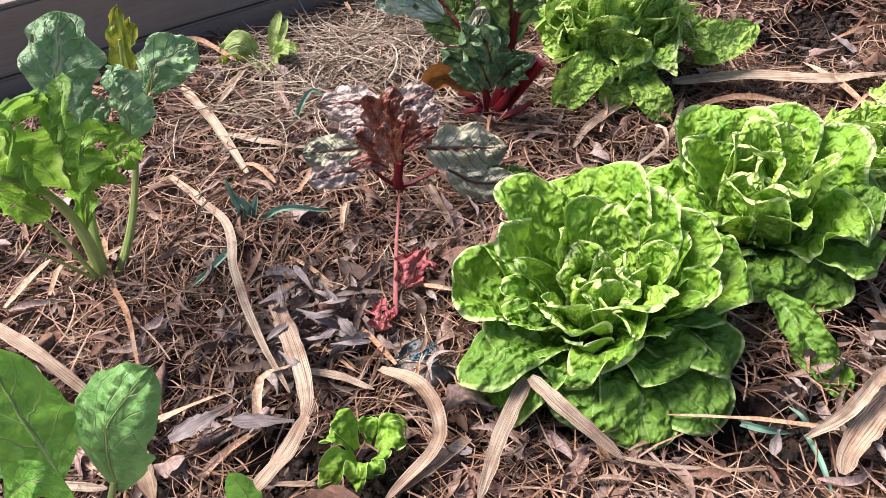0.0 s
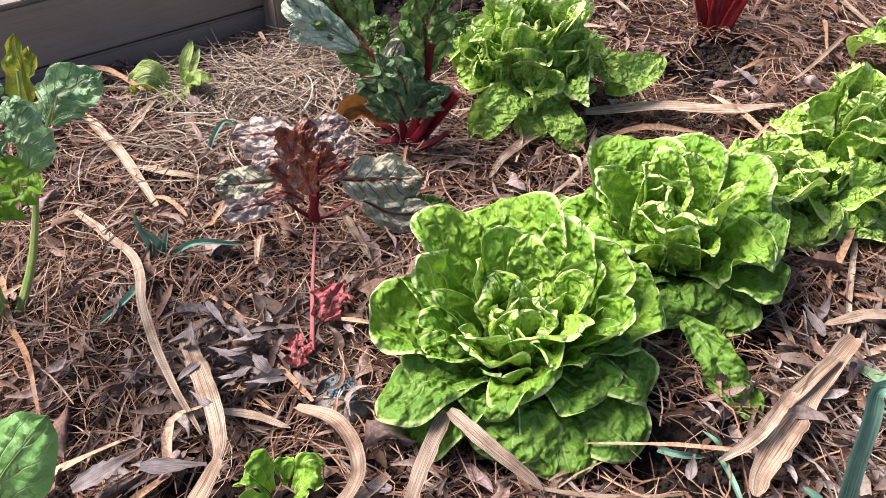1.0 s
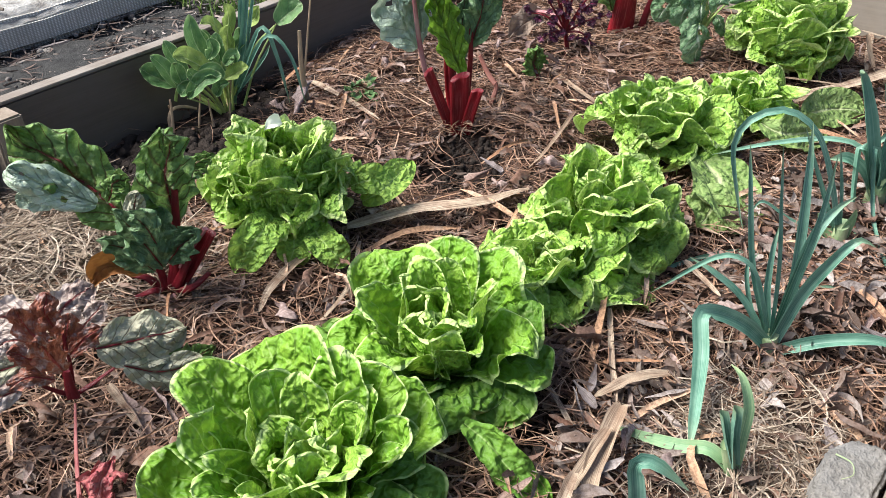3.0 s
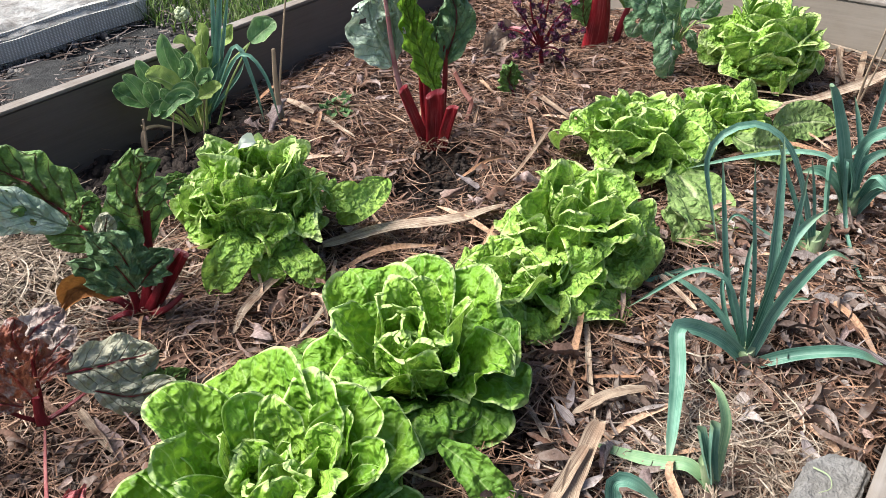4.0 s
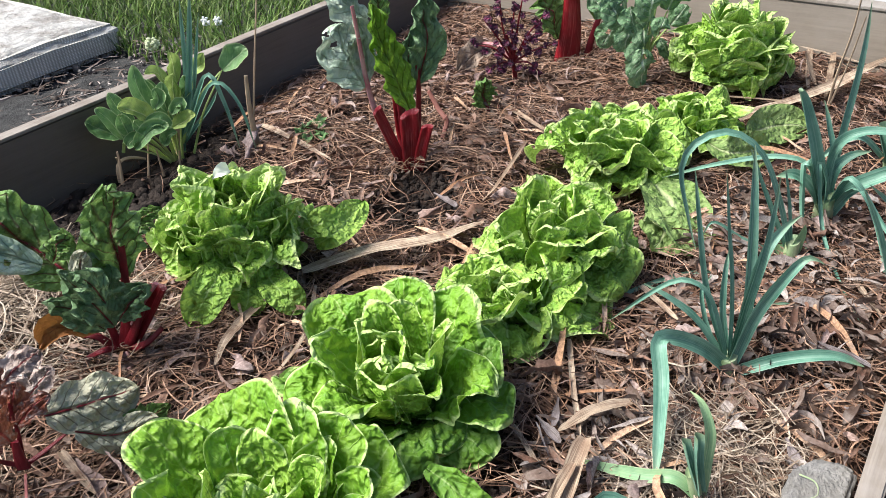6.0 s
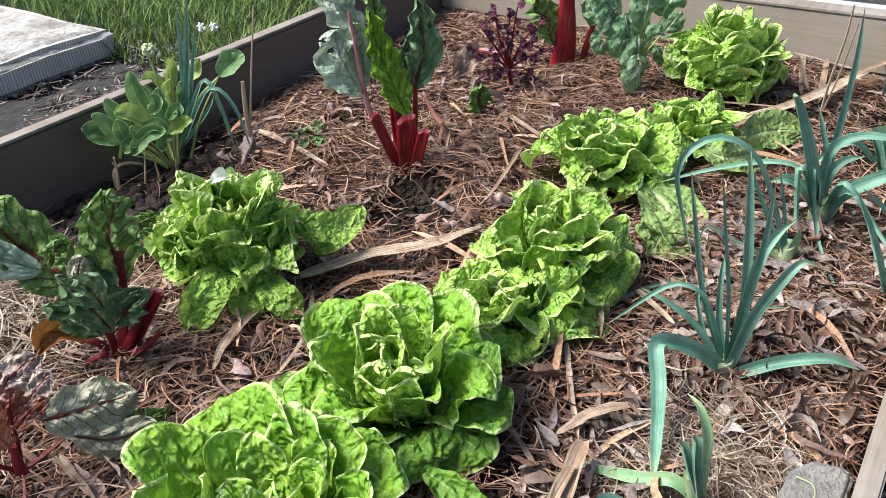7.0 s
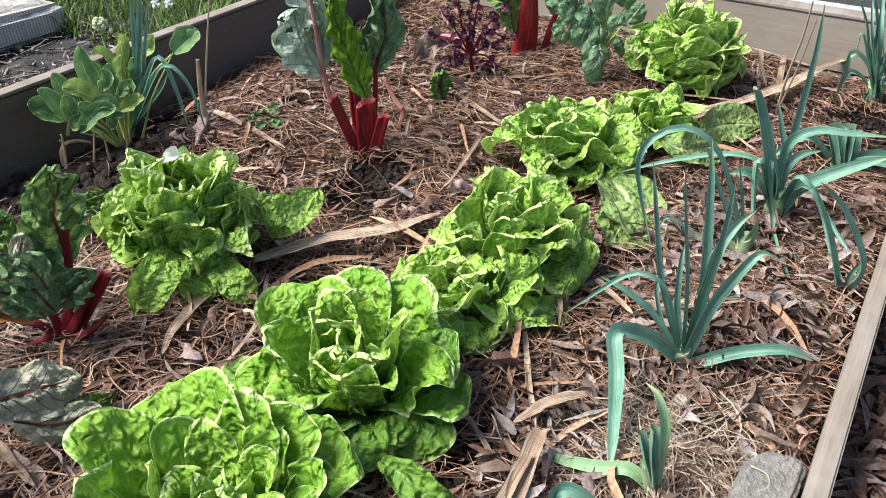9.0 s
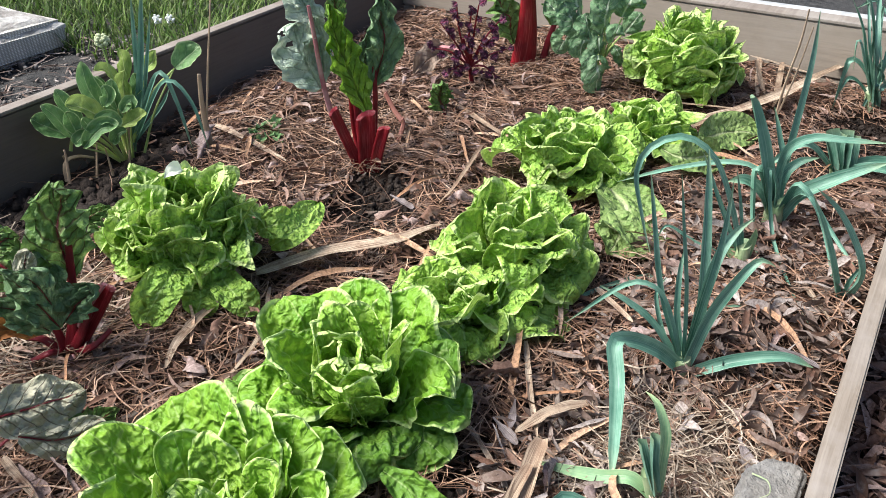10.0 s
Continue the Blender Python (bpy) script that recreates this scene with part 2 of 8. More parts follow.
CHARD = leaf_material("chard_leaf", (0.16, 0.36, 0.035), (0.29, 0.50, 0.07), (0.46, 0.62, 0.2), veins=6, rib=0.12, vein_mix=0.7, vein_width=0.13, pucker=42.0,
                      pucker_depth=0.006, gloss=0.3, see=0.4, crease_shade=0.2)
# waxy leaf, its colour lightened to include the sky's whitish glare
CHARD_WAX_GLARE = leaf_material("waxy_glare_chard_leaf", (0.17, 0.35, 0.14), (0.34, 0.53, 0.28), (0.68, 0.78, 0.54), veins=6, rib=0.13, vein_mix=0.95, vein_width=0.13, pucker=42.0,
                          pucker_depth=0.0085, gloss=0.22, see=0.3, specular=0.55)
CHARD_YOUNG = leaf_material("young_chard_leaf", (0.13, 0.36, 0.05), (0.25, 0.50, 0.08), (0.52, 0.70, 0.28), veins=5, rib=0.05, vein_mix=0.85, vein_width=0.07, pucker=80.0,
                            pucker_depth=0.004, gloss=0.3, see=0.4, crease_shade=0.22)
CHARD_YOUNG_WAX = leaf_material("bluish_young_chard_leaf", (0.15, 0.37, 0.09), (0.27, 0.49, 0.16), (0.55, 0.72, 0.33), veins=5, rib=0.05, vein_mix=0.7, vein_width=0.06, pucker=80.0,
                                pucker_depth=0.004, gloss=0.28, see=0.3, crease_shade=0.22)
WEED_LEAF = leaf_material("yellowish_weed_leaf", (0.22, 0.34, 0.07), (0.38, 0.48, 0.15), (0.46, 0.55, 0.25), veins=5, rib=0.08, vein_mix=0.4, pucker=70.0, pucker_depth=0.003, gloss=0.45, see=0.3)
CHARD_YELLOW = leaf_material("yellowing_chard_leaf", (0.20, 0.30, 0.03), (0.38, 0.40, 0.05), (0.40, 0.42, 0.12), pucker=60.0, see=0.3, mottle=(0.25, 0.14, 0.03))
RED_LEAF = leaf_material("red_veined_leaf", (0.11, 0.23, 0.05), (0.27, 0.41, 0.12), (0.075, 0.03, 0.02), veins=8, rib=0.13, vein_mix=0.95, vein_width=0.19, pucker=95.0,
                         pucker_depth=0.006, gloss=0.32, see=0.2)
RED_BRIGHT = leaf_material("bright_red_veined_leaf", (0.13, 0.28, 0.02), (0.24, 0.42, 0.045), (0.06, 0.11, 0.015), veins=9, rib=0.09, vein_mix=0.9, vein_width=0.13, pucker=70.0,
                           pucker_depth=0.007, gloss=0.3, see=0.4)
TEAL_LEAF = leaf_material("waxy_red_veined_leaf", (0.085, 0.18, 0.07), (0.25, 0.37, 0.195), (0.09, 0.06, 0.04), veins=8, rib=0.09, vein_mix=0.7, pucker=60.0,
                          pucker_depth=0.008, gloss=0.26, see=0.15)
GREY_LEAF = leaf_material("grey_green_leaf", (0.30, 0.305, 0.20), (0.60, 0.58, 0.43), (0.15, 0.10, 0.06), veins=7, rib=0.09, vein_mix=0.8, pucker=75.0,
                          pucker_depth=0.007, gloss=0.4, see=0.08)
PURPLE_LEAF = leaf_material("bronze_red_leaf", (0.17, 0.045, 0.025), (0.34, 0.13, 0.075), (0.24, 0.03, 0.03), veins=7, rib=0.12, vein_mix=0.6, pucker=80.0,
                            pucker_depth=0.004, gloss=0.3, see=0.12, mottle=(0.36, 0.32, 0.30))
# bronze leaf with silver-grey sky sheen painted as its colour
BRONZE_SHEEN = leaf_material("bronze_sheen_leaf", (0.30, 0.21, 0.17), (0.60, 0.53, 0.48), (0.24, 0.07, 0.06), veins=7, rib=0.1, vein_mix=0.5, pucker=85.0,
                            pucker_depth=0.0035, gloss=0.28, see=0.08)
KALE_LEAF = leaf_material("purple_kale_leaf", (0.07, 0.02, 0.04), (0.18, 0.06, 0.11), (0.34, 0.03, 0.12), rib=0.14, vein_mix=0.5, pucker=120.0, gloss=0.4, see=0.1)
BROC_LEAF = leaf_material("bluish_green_leaf", (0.10, 0.21, 0.085), (0.25, 0.38, 0.20), (0.56, 0.64, 0.46), rib=0.1, vein_mix=0.85, pucker=85.0, gloss=0.4, see=0.15,
                          mottle=(0.06, 0.15, 0.06))
GREEN_LEAF = leaf_material("plain_green_leaf", (0.085, 0.20, 0.065), (0.19, 0.335, 0.125), (0.32, 0.45, 0.22), veins=5, rib=0.09, vein_mix=0.35, pucker=60.0,
                           pucker_depth=0.003, gloss=0.36, see=0.25, edge=(0.44, 0.55, 0.28))
WITHERED = leaf_material("withered_leaf", (0.19, 0.135, 0.10), (0.38, 0.30, 0.235), (0.14, 0.09, 0.065), pucker=70.0, gloss=0.6, see=0.1)
# glare of the light on waxy leaves, given as a pale base colour
PALE_GLARE = leaf_material("pale_wax_glare_leaf", (0.31, 0.43, 0.28), (0.68, 0.77, 0.62), (0.32, 0.41, 0.26), veins=7, rib=0.07, vein_mix=0.6, pucker=55.0, pucker_depth=0.008, gloss=0.26, see=0.12)
DEAD_LEAF = leaf_material("dead_brown_leaf", (0.22, 0.08, 0.02), (0.42, 0.20, 0.05), (0.25, 0.1, 0.03), pucker=80.0, gloss=0.6, see=0.2)
LEEK = strap_material("leek_blade", (0.065, 0.185, 0.128), (0.165, 0.325, 0.235), (0.36, 0.53, 0.41))
LEEK_PALE = strap_material("pale_leek_blade", (0.13, 0.28, 0.14), (0.32, 0.46, 0.22), (0.50, 0.60, 0.34))
RED_STALK = stalk_material("red_stalk", (0.15, 0.005, 0.010), (0.25, 0.010, 0.016), stripe=(0.55, 0.14, 0.14), amount=0.4)
DARK_STALK = stalk_material("dark_red_stalk", (0.12, 0.008, 0.015), (0.22, 0.012, 0.02), stripe=(0.35, 0.06, 0.08))
RED_STEM = stalk_material("thin_red_stem", (0.22, 0.045, 0.05), (0.34, 0.11, 0.10), stripe=(0.42, 0.26, 0.22))
DRY_RED_STALK = stalk_material("dry_red_stalk", (0.16, 0.05, 0.035), (0.27, 0.11, 0.08), 0.6, stripe=(0.32, 0.18, 0.13))
PINK_STALK = stalk_material("pink_stalk", (0.34, 0.10, 0.12), (0.45, 0.25, 0.24), stripe=(0.5, 0.4, 0.36))
GREEN_STALK = stalk_material("green_stalk", (0.26, 0.37, 0.10), (0.38, 0.47, 0.17), stripe=(0.50, 0.56, 0.28))
LEEK_SHANK = stalk_material("leek_shank", (0.22, 0.34, 0.16), (0.46, 0.50, 0.30), stripe=(0.6, 0.6, 0.45))
DRY_STALK = stalk_material("dry_stalk", (0.36, 0.26, 0.17), (0.48, 0.37, 0.25), 0.7, (0.25, 0.15, 0.09), 0.4)
ROT = leaf_material("rotting_pink_leaf", (0.36, 0.06, 0.07), (0.52, 0.17, 0.17), (0.48, 0.22, 0.2), pucker=140.0, gloss=0.35, see=0.1, mottle=(0.30, 0.12, 0.10))
STRIP = strip_material("dry_reed_leaf", (0.41, 0.315, 0.220), (0.64, 0.525, 0.39), (0.19, 0.10, 0.06))
STRIP_GREY = strip_material("grey_dry_leaf", (0.26, 0.22, 0.22), (0.40, 0.35, 0.34), (0.12, 0.09, 0.08))
STRAW = litter_material("straw", (0.0, (0.085, 0.041, 0.026)), (0.4, (0.25, 0.137, 0.086)), (0.75, (0.360, 0.212, 0.134)), (1.0, (0.550, 0.369, 0.259)))
HAY = litter_material("hay", (0.0, (0.17, 0.125, 0.085)), (0.5, (0.32, 0.25, 0.185)), (1.0, (0.50, 0.42, 0.32)))
LITTER = litter_material("leaf_litter", (0.0, (0.055, 0.028, 0.019)), (0.35, (0.175, 0.092, 0.064)), (0.7, (0.256, 0.157, 0.116)), (1.0, (0.380, 0.280, 0.248)), see=0.05)
DRY_PIECE = litter_material("dry_leaf_piece", (0.0, (0.116, 0.059, 0.041)), (0.3, (0.213, 0.118, 0.082)), (0.6, (0.310, 0.211, 0.176)), (1.0, (0.408, 0.312, 0.295)), see=0.05, single=True)
STRAW_PIECE = litter_material("straw_piece", (0.0, (0.331, 0.173, 0.093)), (0.5, (0.508, 0.317, 0.195)), (1.0, (0.683, 0.470, 0.326)), single=True)
GREY_LITTER = litter_material("grey_leaf_litter", (0.0, (0.06, 0.040, 0.032)), (0.4, (0.16, 0.112, 0.092)), (0.75, (0.25, 0.20, 0.175)), (1.0, (0.40, 0.355, 0.33)), see=0.05)
SHRED = litter_material("shredded_bark", (0.0, (0.020, 0.010, 0.007)), (0.5, (0.080, 0.040, 0.027)), (1.0, (0.208, 0.121, 0.085)))
SOIL = soil_material("soil", (0.013, 0.009, 0.007), (0.045, 0.029, 0.021), (0.068, 0.040, 0.029))
CLOD = soil_material("soil_clod", (0.02, 0.016, 0.014), (0.06, 0.045, 0.036), (0.045, 0.035, 0.03))
PATH_SOIL = soil_material("path_soil", (0.022, 0.022, 0.022), (0.088, 0.087, 0.084), (0.055, 0.054, 0.051))
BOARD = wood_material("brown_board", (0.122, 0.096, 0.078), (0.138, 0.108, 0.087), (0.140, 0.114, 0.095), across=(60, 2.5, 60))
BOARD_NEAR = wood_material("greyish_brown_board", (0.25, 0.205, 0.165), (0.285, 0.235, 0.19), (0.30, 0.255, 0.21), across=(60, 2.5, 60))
BOARD_BACK = wood_material("greyed_board", (0.235, 0.20, 0.16), (0.265, 0.228, 0.185), (0.28, 0.25, 0.215), across=(2.5, 60, 60))
CAP = wood_material("weathered_edge", (0.15, 0.122, 0.10), (0.225, 0.192, 0.16), (0.30, 0.28, 0.25), across=(80, 3, 80))
RAIL = wood_material("weathered_rail", (0.165, 0.135, 0.105), (0.25, 0.215, 0.175), (0.28, 0.255, 0.23), across=(90, 4, 90))
POST = wood_material("sawn_post", (0.18, 0.14, 0.10), (0.27, 0.22, 0.165), (0.30, 0.27, 0.235), across=(60, 60, 5))
STONE = soil_material("grey_stone", (0.17, 0.165, 0.155), (0.36, 0.35, 0.33), (0.30, 0.26, 0.20))
GRASS = litter_material("grass", (0.0, (0.022, 0.072, 0.011)), (0.5, (0.085, 0.20, 0.026)), (1.0, (0.27, 0.39, 0.11)), see=0.3)


def woven_material():
    n = Nodes("woven_grey_mat")
    a = n.add("ShaderNodeTexWave", Scale=95.0, Distortion=2.5)
    a.bands_direction = "DIAGONAL"
    n.put(a, "Vector", n.stretched((1, 1, 0.02)))
    bands = n.add("ShaderNodeTexWave", Scale=105.0, Distortion=2.5)
    bands.bands_direction = "Z"
    n.put(bands, "Vector", n.coords())
    weave = n.math("MULTIPLY", a.outputs[1], bands.outputs[1])
    dirt = n.noise(12.0, 6.0, 0.7)
    colour = n.mix(n.ramp(weave, (0.1, (0, 0, 0)), (0.6, (1, 1, 1))), (0.36, 0.345, 0.305), (0.78, 0.755, 0.69))
    colour = n.mix(n.ramp(dirt, (0.42, (0, 0, 0)), (0.7, (0.5, 0.5, 0.5))), colour, (0.25, 0.235, 0.20))
    n.bump(weave, 0.6, 0.002)
    return n.finish(colour, 0.95, specular=0.15)


def slab_material():
    n = Nodes("pale_worn_slab")
    grit = n.noise(60.0, 8.0, 0.75)
    dirt = n.noise(16.0, 8.0, 0.75)
    colour = n.mix(n.ramp(grit, (0.3, (0, 0, 0)), (0.7, (1, 1, 1))), (0.32, 0.312, 0.29), (0.66, 0.645, 0.61))
    colour = n.mix(n.ramp(dirt, (0.45, (0, 0, 0)), (0.6, (0.75, 0.75, 0.75))), colour, (0.19, 0.168, 0.145))
    n.bump(grit, 1.0, 0.012)
    return n.finish(colour, 0.95, specular=0.15)


WOVEN, SLAB = woven_material(), slab_material()


# ---- mesh tools ----
def mesh_object(name, verts, faces, material, uvs=None, parent=None, at=(0, 0, 0), rim=None):
    data = bpy.data.meshes.new(name)
    data.from_pydata((np.asarray(verts, float) - np.asarray(at, float)).tolist(), [], [tuple(map(int, f)) for f in faces])
    if uvs is not None:
        loops = np.empty(len(data.loops), np.int32)
        data.loops.foreach_get("vertex_index", loops)
        data.uv_layers.new(name="UVMap").data.foreach_set("uv", np.asarray(uvs, np.float32)[loops].ravel())
        if rim is not None:
            data.uv_layers.new(name="Rim").data.foreach_set("uv", np.asarray(rim, np.float32)[loops].ravel())
    data.polygons.foreach_set("use_smooth", np.ones(len(data.polygons), bool))
    data.materials.append(material)
    data.update()
    ob = new(name, data)
    if parent is None:
        ob.location = at
    else:
        ob.parent = parent
    return ob


def part(name, bm, material, parent, label=""):
    data = bpy.data.meshes.new(name)
    bm.to_mesh(data)
    bm.free()
    data.materials.append(material)
    ob = new(name, data)
    ob.parent = parent
    return tagged(ob, label)


def thing(name, at, label, category, group="", kind=""):
    ob = new(name)
    ob.location = at
    ob.empty_display_size = 0.02
    return tagged(ob, label, category, group, kind)


def spline(points, n):
    """n points along a smooth curve through the given ones."""
    p = np.asarray(points, float)
    if len(p) == 2:
        p = np.array([p[0], (p[0] + p[1]) / 2, p[1]])
    p = np.vstack([2 * p[0] - p[1], p, 2 * p[-1] - p[-2]])
    length = np.linalg.norm(np.diff(p, axis=0), axis=1)[1:-1]
    knots = np.r_[0, np.cumsum(length)] / length.sum()
    out = []
    for s in np.linspace(0, 1, n):
        k = min(int(np.searchsorted(knots, s, side="right")) - 1, len(length) - 1)
        t = (s - knots[k]) / (knots[k + 1] - knots[k])
        a, b, c, d = p[k : k + 4]
        out.append(0.5 * (2 * b + (c - a) * t + (2 * a - 5 * b + 4 * c - d) * t**2 + (3 * b - a - 3 * c + d) * t**3))
    return np.array(out)


def waves(rng, u, v, count, low, high):
    """Smooth random relief over two coordinates, about -1 to 1."""
    total = np.zeros(np.broadcast(u, v).shape)
    for _ in range(count):
        angle, k = rng.uniform(0, 2 * np.pi), rng.uniform(low, high)
        total += np.sin(k * (np.cos(angle) * u + np.sin(angle) * v) + rng.uniform(0, 2 * np.pi))
    return total / count**0.5


PROFILES = {
    "chard": ((0, 0.1), (0.08, 0.35), (0.25, 0.82), (0.45, 1.0), (0.7, 0.85), (0.88, 0.52), (0.97, 0.22), (1, 0.04)),
    "round": ((0, 0.06), (0.15, 0.2), (0.35, 0.7), (0.6, 1.0), (0.8, 0.9), (0.94, 0.5), (1, 0.06)),
    "spoon": ((0, 0.2), (0.2, 0.3), (0.45, 0.78), (0.68, 1.0), (0.86, 0.86), (1, 0.45)),
    "strap": ((0, 0.85), (0.2, 1.0), (0.6, 0.92), (0.85, 0.6), (1, 0.06)),
    "cut": ((0, 1.0), (0.5, 1.0), (1, 1.0)),
    "reed": ((0, 0.55), (0.08, 0.9), (0.4, 1.0), (0.75, 0.85), (0.95, 0.5), (1, 0.2)),
}
FACE_UP = (0.55, -0.35, 0.75)


def leaf_mesh(points, width, profile, rng, nu=10, nv=16, facing=FACE_UP, cup=0.15, ruffle=0.1, ripple=5.0, crumple=0.05, blister=0.012, keel=0.0, jag=0.04, twist=0.0, holes=0, cells=1.0):
    """Vertices, faces and coordinates of one leaf along a curve: width by its profile, cupped, wavy at the rim, puckered."""
    nu += nu % 2
    mid = spline(points, nv + 1)
    if profile == "cup":  # a rounded, egg-shaped outline: rows drawn together at both ends
        row = np.linspace(0, 1, nv + 1)
        ease = 0.02 + 0.98 * (0.5 - 0.5 * np.cos(np.pi * row))
        mid = np.stack([np.interp(ease, row, mid[:, k]) for k in range(3)], -1)
    along = np.gradient(mid, axis=0)
    along /= np.linalg.norm(along, axis=1)[:, None]
    want = np.asarray(facing, float) if np.ndim(facing) == 2 else np.tile(np.asarray(facing, float), (nv + 1, 1))
    side = np.cross(along, want)
    size = np.linalg.norm(side, axis=1)
    for k in range(nv + 1):
        if size[k] < 0.15 or (k and side[k] @ side[k - 1] < 0):
            side[k] = side[k - 1] if k else np.cross(along[k], (0.3, 0.9, 0.1))
        side[k] -= along[k] * (side[k] @ along[k])
        side[k] /= np.linalg.norm(side[k])
    up = np.cross(side, along)
    s = np.linspace(0, 1, nv + 1)[:, None]
    v = np.linspace(-1, 1, nu + 1)[None, :]
    if twist:
        a = twist * s
        side, up = side * np.cos(a) + up * np.sin(a), up * np.cos(a) - side * np.sin(a)
    if profile == "cup":
        s = ease[:, None]
        half = 0.5 * width * np.sqrt(np.maximum(1 - (2 * s[:, 0] - 1) ** 2, 0.0004)) * (0.88 + 0.24 * s[:, 0])
    else:
        ps, pw = np.array(PROFILES[profile]).T
        half = 0.5 * width * np.interp(s[:, 0], ps, pw)
    half = half[:, None] * (1 + jag * waves(rng, s * 30, np.sign(v) * 9, 4, 0.6, 1.6) * np.abs(v) ** 2)
    rim = np.abs(v) ** 2.2
    lift = cup * half * v**2 * 2
    lift = lift + ruffle * width * rim * np.sin(ripple * 2 * np.pi * s + rng.uniform(0, 6.28, (1, 1)) + np.where(v > 0, rng.uniform(0, 6.28), 0.0)) * np.minimum(1, 2.5 * s)
    lift = lift + ruffle * 0.5 * width * rim * waves(rng, s * 14, v * 3, 4, 1.0, 2.5) * np.minimum(1, 2.5 * s)
    lift = lift + crumple * width * waves(rng, s * 9, v * 5, 6, 0.8, 2.4) * np.minimum(1, 2 * s)
    lift = lift + blister * width * waves(rng, s * 26 * cells, v * 13 * cells, 8, 0.7, 1.5) * np.minimum(1, 2 * s) * (1 - 0.8 * rim)
    lift = lift + keel * half * np.abs(v) - 0.04 * width * np.exp(-((v / 0.14) ** 2)) * (1 - s)
    grid = mid[:, None, :] + side[:, None, :] * (half * v * (1 - 0.12 * np.abs(cup) * v**2))[..., None] + up[:, None, :] * lift[..., None]
    uv = np.stack([np.broadcast_to(v / 2 + 0.5, half.shape), np.broadcast_to(s, half.shape)], -1)
    index = np.arange((nv + 1) * (nu + 1)).reshape(nv + 1, nu + 1)
    quads = np.stack([index[:-1, :-1], index[:-1, 1:], index[1:, 1:], index[1:, :-1]], -1).reshape(-1, 4)
    if holes:
        centre = (grid[:-1, :-1] + grid[1:, 1:]).reshape(-1, 3) / 2
        keep = np.ones(len(quads), bool)
        for _ in range(holes):
            spot = grid[rng.integers(nv // 4, nv), rng.integers(0, nu)]
            keep &= np.linalg.norm(centre - spot, axis=1) > rng.uniform(0.03, 0.085) * width
        quads = quads[keep]
    return grid.reshape(-1, 3), quads, uv.reshape(-1, 2)


def tube_mesh(points, r0, r1, flat=1.0, rings=10, sides=10, groove=0.0, cap=True, hollow=0.0):
    """A tapered stalk along a curve, oval and grooved along its upper side; its cut end may be sunk."""
    mid = spline(points, rings + 1)
    along = np.gradient(mid, axis=0)
    along /= np.linalg.norm(along, axis=1)[:, None]
    side = np.cross(along, (0.45, -0.5, 0.55))
    side /= np.linalg.norm(side, axis=1)[:, None]
    up = np.cross(side, along)
    a = np.linspace(0, 2 * np.pi, sides, endpoint=False)[None, :]
    r = np.linspace(r0, r1, rings + 1)[:, None]
    high = np.sin(a) * flat - groove * np.exp(-(((a - np.pi / 2) / 0.6) ** 2))
    grid = mid[:, None, :] + side[:, None, :] * (r * np.cos(a))[..., None] + up[:, None, :] * (r * high)[..., None]
    index = np.arange((rings + 1) * sides).reshape(rings + 1, sides)
    after = np.roll(index, -1, axis=1)
    faces = np.stack([index[:-1], after[:-1], after[1:], index[1:]], -1).reshape(-1, 4).tolist()
    if r1 > 0.6 * r0:
        grid[-1] += along[-1] * (r1 * 0.5 * np.cos(a + 0.7)).T
    verts = grid.reshape(-1, 3)
    uv = np.stack([np.broadcast_to(np.abs(a / np.pi - 1), index.shape), np.broadcast_to(np.linspace(0, 1, rings + 1)[:, None], index.shape)], -1).reshape(-1, 2)
    if cap:
        tip = grid[-1].mean(axis=0) - along[-1] * r1 * hollow
        first = len(verts)
        verts = np.vstack([verts, grid[-1], tip])
        uv = np.vstack([uv, uv[-sides:], (0.5, 1)])
        faces += [(first + k, first + (k + 1) % sides, first + sides) for k in range(sides)]
    return verts, faces, uv


RNG = np.random.default_rng(7)
RIBS = {CHARD.name: GREEN_STALK, CHARD_WAX_GLARE.name: GREEN_STALK, CHARD_YOUNG.name: GREEN_STALK, CHARD_YOUNG_WAX.name: GREEN_STALK,
        RED_LEAF.name: DARK_STALK, TEAL_LEAF.name: DARK_STALK, GREY_LEAF.name: DARK_STALK, BRONZE_SHEEN.name: DARK_STALK}


def blade(plant, style, points, width, **more):
    """A leaf blade of a plant, along a curve in the world."""
    material, keys = style
    keys = {**keys, **more}
    verts, faces, uv = leaf_mesh(points, width, rng=RNG, **keys)
    leaf = mesh_object("leaf", verts, faces, material, uv, plant, plant.location)
    if material.name in RIBS:  # a raised midrib along the middle of the blade
        columns = keys["nu"] + keys["nu"] % 2 + 1
        line = verts.reshape(-1, columns, 3)[: int(0.85 * keys["nv"]) : 2, columns // 2]
        rib = tube_mesh(line, 0.021 * width, 0.005 * width, 0.8, rings=len(line) * 2, sides=8)
        mesh_object("midrib", rib[0], rib[1], RIBS[material.name], rib[2], leaf, plant.location)
    return leaf


def stalk(plant, material, points, width, taper=0.5, flat=0.75, groove=0.35, name="stalk", **more):
    verts, faces, uv = tube_mesh(points, width / 2, width / 2 * taper, flat, groove=groove, **more)
    return mesh_object(name, verts, faces, material, uv, plant, plant.location)


